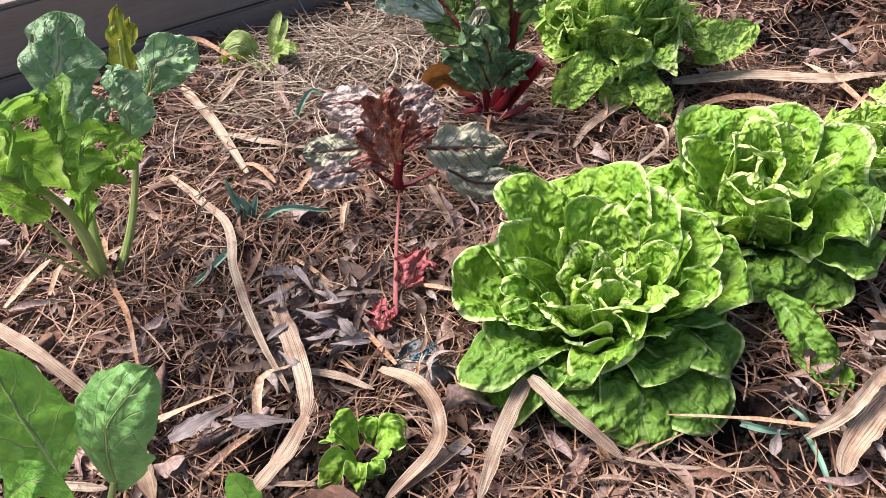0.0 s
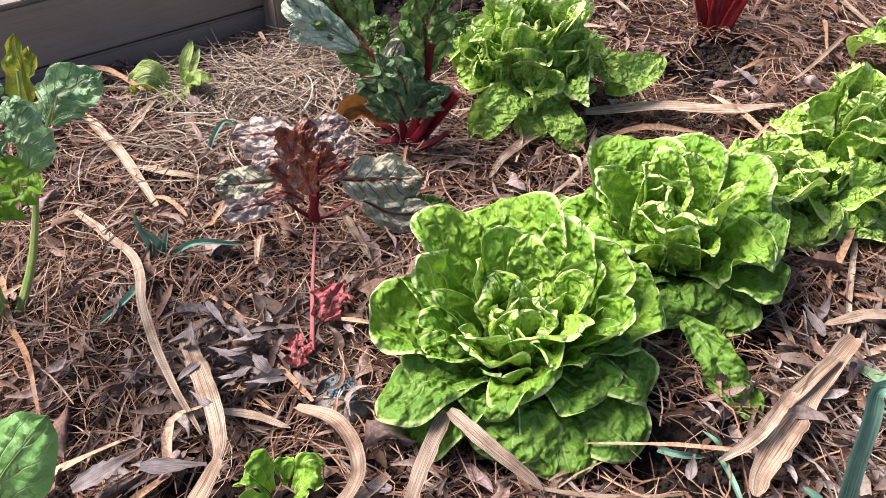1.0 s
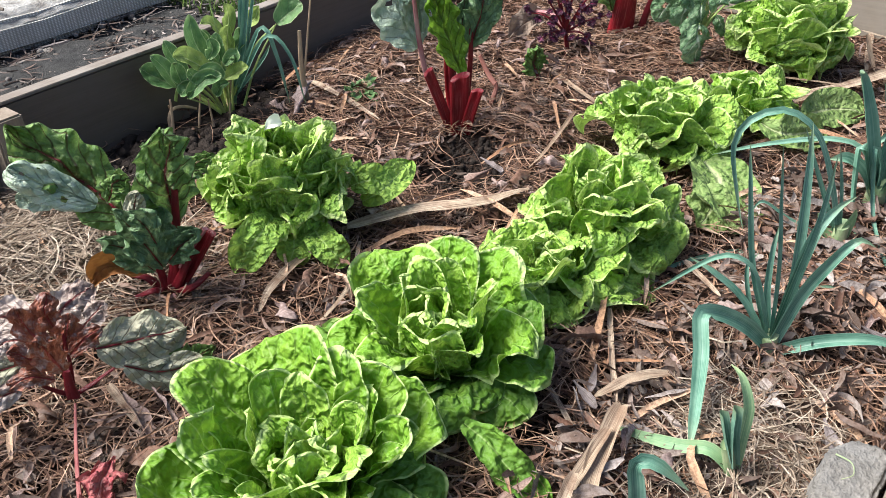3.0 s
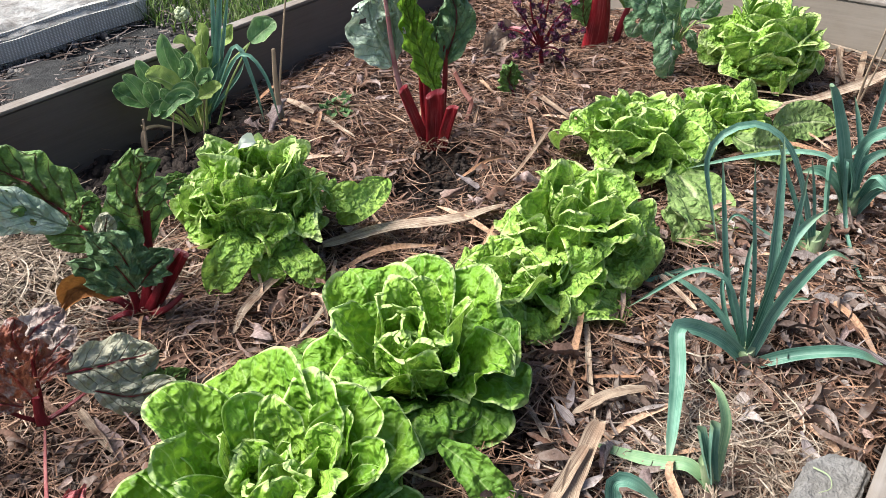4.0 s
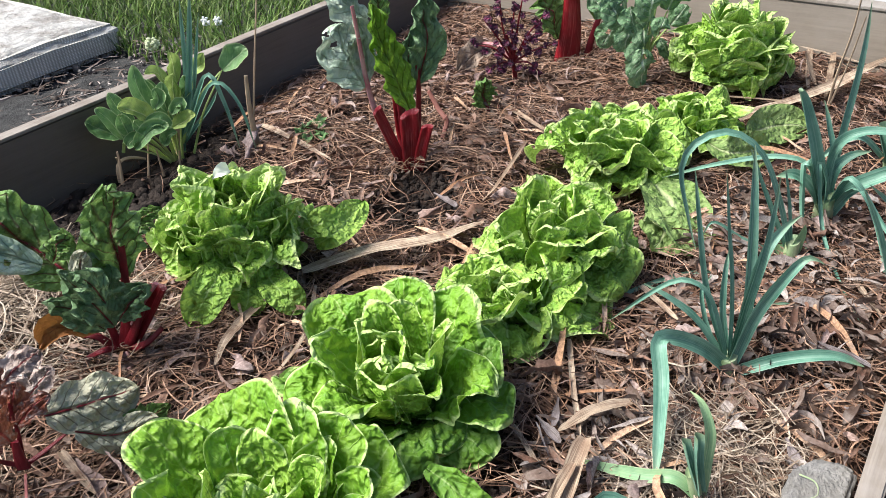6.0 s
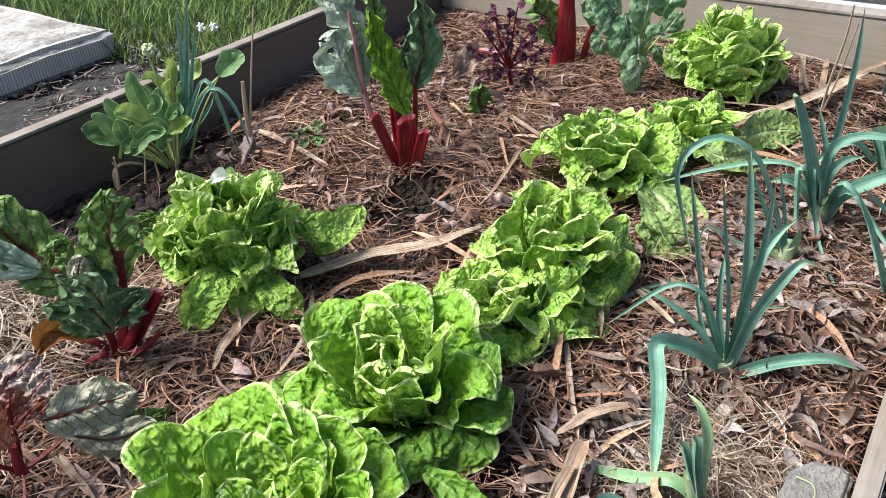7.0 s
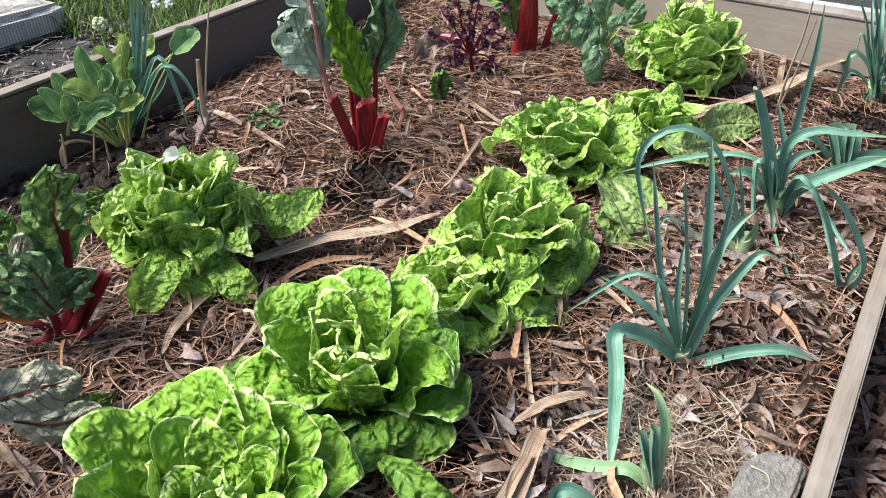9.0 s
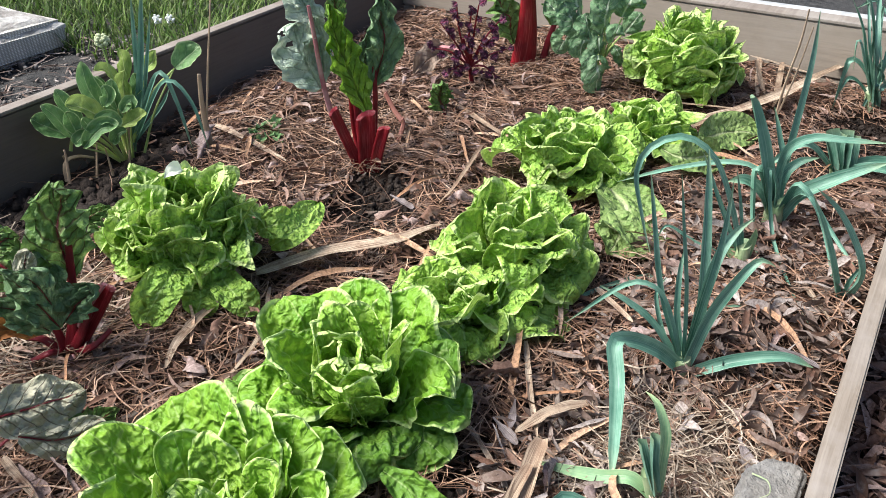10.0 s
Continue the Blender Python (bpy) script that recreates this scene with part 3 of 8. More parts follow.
# ---- ground ----
def ground_height(x, y):
    """The mulched surface of the bed: gentle humps, sunk a little along the boards."""
    x, y = np.asarray(x, float), np.asarray(y, float)
    h = 0.006 * np.sin(7 * x + 2) * np.sin(6 * y + 1) + 0.005 * np.sin(17 * x + 11 * y) + 0.003 * np.sin(29 * x - 23 * y + 1)
    h = h - 0.012 * np.exp(-(((x + 1.16) / 0.07) ** 2))
    h = h + 0.012 * np.exp(-(((x + 0.72) / 0.09) ** 2 + ((y - 1.03) / 0.09) ** 2))
    return h


def sheet(name, x0, x1, y0, y1, step, height, material, rough, label, category):
    nx, ny = max(2, round((x1 - x0) / step)), max(2, round((y1 - y0) / step))
    x, y = np.meshgrid(np.linspace(x0, x1, nx + 1), np.linspace(y0, y1, ny + 1))
    z = height(x, y) + rough * waves(np.random.default_rng(3), x, y, 24, 40, 220)
    index = np.arange(x.size).reshape(x.shape)
    faces = np.stack([index[:-1, :-1], index[:-1, 1:], index[1:, 1:], index[1:, :-1]], -1).reshape(-1, 4)
    ob = mesh_object(name, np.stack([x, y, z], -1).reshape(-1, 3), faces, material)
    return tagged(ob, label, category, kind="structure")


BED = (-1.178, 0.022, -0.9, 1.824)
sheet("bed_soil", BED[0] - 0.01, BED[1] + 0.01, BED[2], BED[3] + 0.01, 0.0125, lambda x, y: ground_height(x, y) - 0.012, SOIL, 0.0035,
      "dark crumbly garden soil under straw mulch", "soil")


def outer_ground():
    """One sheet from the bed to the horizon, lying lower on the open side of the rail."""
    edges = [-400, -60, -12, -4.5, -3.2, -2.6]
    xs = np.r_[edges, np.linspace(-2.4, -1.3, 34), [-1.24, -1.203, -1.196, -0.9, -0.5, -0.1, 0.034, 0.042], np.linspace(0.06, 0.8, 24), [1.2, 2.5, 5, 12, 60, 400]]
    ys = np.r_[[-400, -60, -12, -4, -2, -1.2], np.linspace(-0.9, 2.9, 90), [3.4, 4.5, 8, 20, 60, 400]]
    x, y = np.meshgrid(xs, ys)
    z = np.interp(x, [-1.6, -1.25, -1.203, -1.196, 0.034, 0.042, 0.2], [0.03, 0.045, 0.05, -0.1, -0.1, -0.03, -0.04])
    z = np.where((y > 1.84) | (y < -0.92), np.interp(x, [-1.3, 0.1], [0.03, -0.03]), z)
    z = z + 0.008 * waves(np.random.default_rng(5), x, y, 16, 8, 60) * ((np.abs(x) < 3) & ((x < -1.22) | (x > 0.06)))
    index = np.arange(x.size).reshape(x.shape)
    faces = np.stack([index[:-1, :-1], index[:-1, 1:], index[1:, 1:], index[1:, :-1]], -1).reshape(-1, 4)
    tagged(mesh_object("ground", np.stack([x, y, z], -1).reshape(-1, 3), faces, PATH_SOIL), "grey dry trodden soil round the raised bed", "ground", kind="structure")


outer_ground()


def plank(parent, name, x0, x1, y0, y1, z0, z1, material, bevel=0.003, label="", wobble=0.0015):
    """A sawn board with eased edges, cut along its length so that it can bow slightly."""
    bm = bmesh.new()
    bmesh.ops.create_cube(bm, size=1.0, matrix=Matrix.LocRotScale(((x0 + x1) / 2, (y0 + y1) / 2, (z0 + z1) / 2), None, (x1 - x0, y1 - y0, z1 - z0)))
    long = 0 if x1 - x0 > y1 - y0 else 1
    if z1 - z0 > max(x1 - x0, y1 - y0):
        long = 2
    bmesh.ops.bevel(bm, geom=bm.edges[:], offset=bevel, segments=2, affect="EDGES")
    runs = [e for e in bm.edges if abs((e.verts[0].co - e.verts[1].co).normalized()[long]) > 0.99 and e.calc_length() > 0.1]
    if runs:
        bmesh.ops.subdivide_edges(bm, edges=runs, cuts=14)
    for v in bm.verts:
        v.co += noise.noise_vector(v.co * 2.3 + Vector((x0, y0, z0))) * wobble
    return part(name, bm, material, parent, label)


def boards():
    near = thing("board_wall_near", (0, 0, 0), "dark brown planks of the raised bed's side, stacked two high", "bed edging", kind="structure")
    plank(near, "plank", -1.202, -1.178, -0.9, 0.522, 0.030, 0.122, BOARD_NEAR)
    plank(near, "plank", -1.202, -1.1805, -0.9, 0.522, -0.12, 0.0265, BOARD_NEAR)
    plank(near, "edge_strip", -1.203, -1.176, -0.9, 0.521, 0.1225, 0.128, CAP, 0.001, "pale weathered top edge")
    far = thing("board_wall_far", (0, 0, 0), "dark brown plank along the side of the raised bed", "bed edging", kind="structure")
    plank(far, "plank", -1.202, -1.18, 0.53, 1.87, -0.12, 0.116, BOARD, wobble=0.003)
    plank(far, "edge_strip", -1.203, -1.178, 0.531, 1.87, 0.1165, 0.1215, CAP, 0.001, "pale weathered top edge", 0.003)
    back = thing("board_wall_back", (0, 0, 0), "weathered grey-brown plank across the far end of the bed", "bed edging", kind="structure")
    plank(back, "plank", -1.177, 0.06, 1.824, 1.868, 0.012, 0.118, BOARD_BACK)
    plank(back, "plank", -1.177, 0.06, 1.826, 1.868, -0.12, 0.0095, BOARD_BACK)
    plank(back, "edge_strip", -1.177, 0.06, 1.8225, 1.87, 0.1185, 0.124, CAP, 0.001, "pale weathered top edge")
    rail = thing("board_wall_open", (0, 0, 0), "thin weathered grey board edging the open side of the bed", "bed edging", kind="structure")
    plank(rail, "plank", 0.022, 0.0425, -0.9, 1.82, -0.12, 0.067, RAIL, 0.002)
    peg = thing("corner_post", (-1.15, 0.53, 0), "short square sawn timber post inside the bed's side", "post", kind="structure")
    plank(peg, "post", -0.022, 0.022, -0.022, 0.022, -0.12, 0.118, POST)


boards()


# ---- lettuces ----
def lettuce_leaf(plant, rng, material, az, reach, top, width, stand, curl, ruffle=0.035, fold=0.03, roll=0.07, blister=0.014, nu=18, nv=24, lean=(0.0, 0.0), sway=0.0, nibble=0, waist=0.34, droop=(-0.06, 0.26), busy=1.0, tilt=0.34):
    """One rounded leaf from the heart to a tip at a reach and height; stand 1: a cup that rises, 0: arching over and down."""
    nu += nu % 2
    knots = np.array([[0.010, 0.008], [reach * (0.5 + 0.45 * stand), top * (1 - 0.62 * stand) + 0.055 * (1 - stand)], [reach, top]])
    # rows lie closer together near the rounded tip
    s = 1 - (1 - np.linspace(0, 1, nv + 1)) ** 1.35
    r = (1 - s) ** 2 * knots[0, 0] + 2 * s * (1 - s) * knots[1, 0] + s**2 * knots[2, 0]
    z = (1 - s) ** 2 * knots[0, 1] + 2 * s * (1 - s) * knots[1, 1] + s**2 * knots[2, 1]
    flop = rng.uniform(*droop) * width * np.clip((s - 0.55) / 0.45, 0, 1) ** 2
    r, z = r + flop, z - 0.6 * flop
    dr, dz = np.gradient(r, s), np.gradient(z, s)
    size = np.hypot(dr, dz)
    normal_r, normal_z = -dz / size, dr / size
    peak = 0.62
    t = np.clip((s - peak) / (1 - peak), 0, 1)
    shape = np.where(s < peak, waist + (1 - waist) * np.sin(np.clip(s / peak, 0, 1) ** 1.15 * np.pi / 2), np.sqrt(np.maximum(1 - t**3.0, 0.0016)))
    half = 0.5 * width * shape[:, None] * np.ones((1, nu + 1))
    u = np.linspace(-1, 1, nu + 1)[None, :]
    tt = t[:, None]
    edge = np.sqrt(np.clip(tt**2 + u**2 * (1 - tt**2), 0, 1))
    round_ = np.where(s[:, None] < peak, (s[:, None] - peak) * 3.2, np.arctan2(tt, np.abs(u) * np.sqrt(1 - tt**2) + 1e-4))
    around = np.where(u >= 0, round_, np.pi - round_)
    grown = np.minimum(1, 2.2 * s)[:, None]
    half = half * (1 + 0.05 * waves(rng, around * 2, 0 * u, 4, 0.8, 2.4) * edge**4)
    bend = np.maximum(curl * (0.35 + 0.65 * shape[:, None]), 0.02)
    b = half / bend * np.sin(u * bend)
    n = half / bend * (1 - np.cos(u * bend)) + b * np.tan(np.clip(rng.normal(0, tilt), -0.7, 0.7))
    n = n - roll * width * np.clip((edge - 0.74) / 0.26, 0, 1) ** 2 * grown * (1 + 0.8 * waves(rng, around * 2, 0 * u, 3, 0.6, 2.0))
    n = n + ruffle * width * edge**4 * grown * (np.sin(around * busy * rng.uniform(2.5, 4.0) + rng.uniform(0, 6.28)) + 0.7 * waves(rng, around * 4 * busy, 0 * u, 4, 0.8, 2.4))
    n = n + fold * width * waves(rng, s[:, None] * 8 * busy, u * 4 * busy, 6, 0.7, 1.9) * grown
    puff = waves(rng, s[:, None] * 34, u * 14, 10, 0.6, 1.8)
    n = n + blister * width * puff * grown * (1 - 0.6 * edge**3)
    n = n - 0.035 * width * np.exp(-((u / 0.11) ** 2)) * (1 - s[:, None])
    out, across = np.array([np.cos(az), np.sin(az), 0.0]), np.array([-np.sin(az), np.cos(az), 0.0])
    place = lambda q: q[..., None]
    grid = out * place(r[:, None] + n * normal_r[:, None]) + across * place(b + sway * (s**2)[:, None]) + np.array([0, 0, 1.0]) * place(z[:, None] + n * normal_z[:, None])
    grid = grid + np.array([*lean, 0.0]) * place(np.clip(z[:, None] / 0.12, 0, 1.2) + 0 * n)
    base = np.array(plant.location)
    verts = (grid + base).reshape(-1, 3)
    floor = ground_height(verts[:, 0], verts[:, 1]) + 0.006
    verts[:, 2] = np.where(verts[:, 2] < floor, floor + 0.25 * np.abs(n).reshape(-1), verts[:, 2])
    index = np.arange((nv + 1) * (nu + 1)).reshape(nv + 1, nu + 1)
    quads = np.stack([index[:-1, :-1], index[:-1, 1:], index[1:, 1:], index[1:, :-1]], -1).reshape(-1, 4)
    for _ in range(nibble):
        k, j = rng.integers(nv // 3, nv), rng.integers(0, nu)
        middle = verts[quads].mean(axis=1)
        quads = quads[np.linalg.norm(middle - verts[index[k, j]], axis=1) > rng.uniform(0.03, 0.075) * width]
    uv = np.stack([u / 2 + 0.5 + 0 * half, s[:, None] + 0 * half], -1).reshape(-1, 2)
    rim = np.stack([edge, around / np.pi], -1).reshape(-1, 2)
    return mesh_object("leaf", verts, quads, material, uv, plant, base, rim)


def lettuce_heart(plant, rng, material, count, spread, top, width, lean, ruffle=0.12):
    """The crumpled young leaves in the middle of a head."""
    for i in range(count):
        f = i / max(1, count - 1)
        lettuce_leaf(plant, rng, material, i * 2.39996 + rng.normal(0, 0.3), spread * (1 - 0.85 * f) * rng.uniform(0.85, 1.15), top * rng.uniform(0.84, 1.04), width * (1 - 0.35 * f) * rng.uniform(0.85, 1.2),
                     0.95, 0.95, ruffle, 0.07, 0.10, 0.035, 20, 24, lean, waist=0.55, droop=(-0.3, 0.2), busy=1.1)


def lettuce(at, radius, height, leaves, seed, material, old, label, ruffle=0.06, lean=(0.0, 0.0), start=0.0, group="row of lettuces", broad=1.0, close=0.0, nibble=1):
    """A loose head: outer leaves spread low, middle ones rise as cups, inner ones close over a crumpled heart."""
    rng = np.random.default_rng(seed)
    plant = thing("lettuce", at, label, "lettuce", group)
    for i in range(leaves):
        f = i / (leaves - 1)
        reach = radius * np.interp(f, [0, 0.25, 0.5, 0.8, 1], [1.08 - 0.14 * close, 1.0 - 0.12 * close, 0.82 - 0.12 * close, 0.52, 0.3]) * rng.uniform(0.85, 1.12)
        top = height * np.interp(f, [0, 0.2, 0.45, 0.75, 1], [0.12 + 0.05 * close, 0.36 + 0.12 * close, 0.70 + 0.10 * close, 0.98, 1.0 - 0.14 * close]) * rng.uniform(0.88, 1.1)
        width = radius * broad * np.interp(f, [0, 0.5, 1], [0.92, 0.84, 0.66]) * rng.uniform(0.6, 1.15)
        stand = np.clip(np.interp(f, [0, 0.25, 0.55, 1], [0.1, 0.45, 0.85, 1.0]) + rng.normal(0, 0.1), 0, 1)
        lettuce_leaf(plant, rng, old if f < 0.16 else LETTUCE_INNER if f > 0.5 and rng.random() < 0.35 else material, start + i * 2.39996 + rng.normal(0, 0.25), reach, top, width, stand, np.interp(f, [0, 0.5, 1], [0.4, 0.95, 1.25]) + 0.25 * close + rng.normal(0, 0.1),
                     ruffle, 0.05, 0.09 + 0.03 * close, 0.03, 26, 32, lean, rng.normal(0, 0.012), nibble if rng.random() < 0.4 else 0, waist=0.48, droop=(-0.10 - 0.35 * close, 0.30 - 0.28 * close), busy=1.15)
    lettuce_heart(plant, rng, material, 7, 0.28 * radius, (0.95 - 0.1 * close) * height, 0.55 * radius, lean)
    return plant


def placed_lettuce(at, turn, rows, seed, material, old, label, heart, lean):
    """A head whose large leaves are set one by one: direction in degrees from turn, reach, height, width, stand, curl, and whether it is an old leaf."""
    rng = np.random.default_rng(seed)
    plant = thing("lettuce", at, label, "lettuce", "row of lettuces")
    for direction, reach, top, width, stand, curl, worn in rows:
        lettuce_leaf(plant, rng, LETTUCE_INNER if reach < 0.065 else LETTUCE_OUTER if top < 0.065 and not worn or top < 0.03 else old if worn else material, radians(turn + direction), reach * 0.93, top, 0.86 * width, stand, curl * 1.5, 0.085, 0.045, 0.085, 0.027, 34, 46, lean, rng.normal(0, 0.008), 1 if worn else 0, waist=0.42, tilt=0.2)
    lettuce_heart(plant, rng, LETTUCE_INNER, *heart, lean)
    return plant


first = placed_lettuce((-0.383, 0.378, 0.0), 61, (
    (172, 0.135, 0.085, 0.105, 0.75, 0.55, 0), (158, 0.092, 0.118, 0.078, 0.9, 0.6, 0), (188, 0.080, 0.102, 0.052, 0.9, 0.7, 0), (116, 0.125, 0.128, 0.100, 0.85, 0.5, 0), (84, 0.132, 0.118, 0.115, 0.8, 0.45, 0),
    (42, 0.090, 0.132, 0.085, 0.95, 0.55, 0), (20, 0.104, 0.122, 0.078, 0.85, 0.6, 0), (4, 0.138, 0.080, 0.100, 0.6, 0.4, 0), (-17, 0.104, 0.104, 0.066, 0.8, 0.75, 0), (-36, 0.126, 0.042, 0.085, 0.45, 0.35, 0),
    (-55, 0.052, 0.118, 0.095, 1.0, 0.8, 0), (-90, 0.086, 0.070, 0.085, 0.6, 0.5, 0), (30, 0.076, 0.112, 0.058, 0.95, 0.8, 0), (-30, 0.082, 0.100, 0.060, 0.9, 0.8, 0), (-72, 0.066, 0.092, 0.058, 0.95, 0.8, 0), (162, 0.070, 0.104, 0.052, 0.95, 0.8, 0), (-162, 0.088, 0.078, 0.060, 0.85, 0.7, 0), (-118, 0.078, 0.078, 0.062, 0.85, 0.7, 0), (-60, 0.108, 0.052, 0.092, 0.5, 0.4, 0), (-132, 0.072, 0.092, 0.090, 0.75, 0.6, 0), (-156, 0.146, 0.050, 0.090, 0.5, 0.35, 0),
    (-102, 0.138, 0.018, 0.095, 0.1, 0.2, 0), (-140, 0.150, 0.014, 0.080, 0.15, 0.2, 1), (-66, 0.140, 0.018, 0.092, 0.2, 0.25, 0), (-82, 0.148, 0.012, 0.080, 0.15, 0.2, 1), (-120, 0.105, 0.050, 0.080, 0.5, 0.4, 0),
    (140, 0.120, 0.070, 0.095, 0.5, 0.4, 0), (62, 0.112, 0.070, 0.095, 0.5, 0.4, 0), (205, 0.120, 0.045, 0.085, 0.4, 0.35, 0), (100, 0.072, 0.125, 0.070, 0.95, 0.7, 0), (66, 0.062, 0.120, 0.062, 0.95, 0.7, 0),
    (135, 0.055, 0.112, 0.052, 0.95, 0.8, 0), (0, 0.058, 0.118, 0.058, 0.95, 0.8, 0), (-100, 0.050, 0.104, 0.060, 0.9, 0.8, 0), (215, 0.056, 0.108, 0.055, 0.9, 0.8, 0), (-12, 0.112, 0.060, 0.080, 0.5, 0.4, 0)),
    11, LETTUCE, LETTUCE_OUTER, "bright green butterhead lettuce with broad puckered leaves, open heart", (14, 0.040, 0.098, 0.066), (0.004, -0.018))
second = placed_lettuce((-0.395, 0.580, 0.0), 34, (
    (124, 0.112, 0.116, 0.118, 0.8, 0.5, 0), (86, 0.105, 0.132, 0.092, 0.9, 0.5, 0), (42, 0.112, 0.128, 0.098, 0.85, 0.5, 0), (160, 0.068, 0.126, 0.095, 0.85, 0.6, 0), (100, 0.045, 0.142, 0.065, 1.0, 0.8, 0),
    (-18, 0.108, 0.090, 0.098, 0.6, 0.65, 0), (-90, 0.052, 0.118, 0.095, 0.85, 0.6, 0), (-130, 0.075, 0.100, 0.090, 0.7, 0.5, 0), (196, 0.105, 0.075, 0.100, 0.6, 0.4, 0), (-14, 0.132, 0.056, 0.098, 0.5, 0.35, 1),
    (-58, 0.100, 0.040, 0.080, 0.4, 0.3, 0), (-112, 0.098, 0.062, 0.090, 0.5, 0.4, 0), (-42, 0.112, 0.030, 0.080, 0.4, 0.3, 1), (-85, 0.108, 0.040, 0.090, 0.4, 0.3, 0), (168, 0.125, 0.050, 0.095, 0.45, 0.35, 0),
    (14, 0.120, 0.090, 0.095, 0.6, 0.45, 1), (60, 0.115, 0.085, 0.100, 0.6, 0.4, 0), (142, 0.085, 0.085, 0.080, 0.7, 0.5, 0), (-150, 0.115, 0.030, 0.080, 0.3, 0.3, 0), (20, 0.062, 0.132, 0.066, 0.95, 0.7, 0),
    (-50, 0.060, 0.112, 0.075, 0.9, 0.7, 0), (62, 0.060, 0.132, 0.062, 0.95, 0.7, 0),
    (150, 0.034, 0.130, 0.090, 1.0, 0.9, 0), (-60, 0.034, 0.122, 0.095, 0.9, 0.7, 0)),
    12, LETTUCE, LETTUCE_OUTER, "bright green lettuce with tall rounded leaves, crowding its neighbour", (9, 0.034, 0.118, 0.066), (0.004, -0.022))
third = lettuce((-0.378, 0.775, 0.0), 0.088, 0.082, 21, 13, LETTUCE_DIMPLED, LETTUCE_DIMPLED, "small frilly dimpled green lettuce squeezed between larger ones", 0.10, (0, -0.012), broad=1.1, nibble=3)
fourth = lettuce((-0.385, 0.900, 0.0), 0.106, 0.124, 28, 14, LETTUCE_DIMPLED, LETTUCE_DIMPLED, "yellow-green lettuce with wavy slug-nibbled leaves", 0.075, (0.006, -0.025), broad=1.15, close=0.4, nibble=2)
fifth = lettuce((-0.435, 1.175, 0.0), 0.110, 0.116, 28, 15, LETTUCE_DIMPLED, LETTUCE_DIMPLED, "mottled green lettuce with ruffled leaves", 0.075, (0.006, -0.015), broad=1.15, close=0.4, nibble=2)
sixth = lettuce((-0.362, 1.340, 0.0), 0.092, 0.088, 18, 16, LETTUCE_DIMPLED, LETTUCE_DIMPLED, "low dimpled green lettuce with frilled leaves", 0.09, (0, -0.015), broad=1.1, nibble=2)
seventh = lettuce((-0.392, 1.615, 0.0), 0.122, 0.148, 42, 17, LETTUCE_DIMPLED, LETTUCE_DIMPLED, "full pale green lettuce with nibbled outer leaves by the end board", 0.065, (0.01, -0.02), broad=1.1, close=0.8, nibble=2)
frilly = lettuce((-0.742, 0.688, 0.0), 0.108, 0.150, 78, 18, LETTUCE_DIMPLED, LETTUCE_DIMPLED, "dense frilly yellow-green lettuce with crinkled leaves", 0.13, (0.012, -0.01), group="", broad=0.95, close=1.0, nibble=3)

# ---- plants, leaf by leaf ----
S_LOW_DIMPLED = (LETTUCE_DIMPLED, dict(profile='cup', nu=24, nv=32, cup=0.12, ruffle=0.06, ripple=1.8, crumple=0.03, blister=0.02, jag=0.01))
S_LOW_OUTER = (LETTUCE_OUTER, S_LOW_DIMPLED[1])
S_LOW_OLD = (LETTUCE_OLD, S_LOW_DIMPLED[1])
blade(first, S_LOW_OUTER, [(-0.310, 0.501, 0.052), (-0.280, 0.498, 0.047), (-0.256, 0.494, 0.037), (-0.229, 0.495, 0.022), (-0.207, 0.491, 0.014)], 0.0360, ruffle=0.14, ripple=3.5, blister=0.035, crumple=0.07, jag=0.06, holes=2)
blade(fifth, S_LOW_OLD, [(-0.350, 1.134, 0.044), (-0.292, 1.076, 0.034), (-0.248, 0.999, 0.022)], 0.1097)
blade(fifth, S_LOW_OLD, [(-0.324, 1.036, 0.034), (-0.287, 1.025, 0.034), (-0.284, 0.983, 0.022)], 0.0653)
blade(sixth, S_LOW_OLD, [(-0.277, 1.341, 0.044), (-0.246, 1.424, 0.034), (-0.207, 1.455, 0.022)], 0.0701)
blade(sixth, S_LOW_OLD, [(-0.316, 1.266, 0.054), (-0.279, 1.268, 0.044), (-0.242, 1.357, 0.022)], 0.0652)
blade(frilly, S_LOW_DIMPLED, [(-0.659, 0.743, 0.044), (-0.634, 0.762, 0.064), (-0.653, 0.841, 0.064)], 0.0438)
blade(frilly, S_LOW_DIMPLED, [(-0.706, 0.641, 0.064), (-0.683, 0.589, 0.064), (-0.698, 0.556, 0.019)], 0.0510)
blade(frilly, S_LOW_DIMPLED, [(-0.676, 0.666, 0.044), (-0.623, 0.642, 0.044), (-0.601, 0.655, 0.019)], 0.0445)
blade(frilly, S_LOW_DIMPLED, [(-0.675, 0.636, 0.044), (-0.660, 0.620, 0.034), (-0.661, 0.609, 0.019)], 0.0448)
blade(frilly, S_LOW_DIMPLED, [(-0.676, 0.743, 0.064), (-0.649, 0.758, 0.074), (-0.645, 0.795, 0.044)], 0.0477)

S_CHARD = (CHARD, dict(profile="chard", nu=26, nv=40, cup=0.2, ruffle=0.15, ripple=4.0, crumple=0.10, blister=0.045, jag=0.12, holes=6, cells=1.7))
S_WAX_GLARE = (CHARD_WAX_GLARE, dict(profile="cup", nu=26, nv=40, cup=-0.12, ruffle=0.10, ripple=3.2, crumple=0.075, blister=0.04, jag=0.08, holes=3, cells=1.7))
S_TEAL = (TEAL_LEAF, dict(profile="chard", nu=24, nv=40, cup=0.12, ruffle=0.17, ripple=4.5, crumple=0.11, blister=0.07, jag=0.12, cells=1.7))
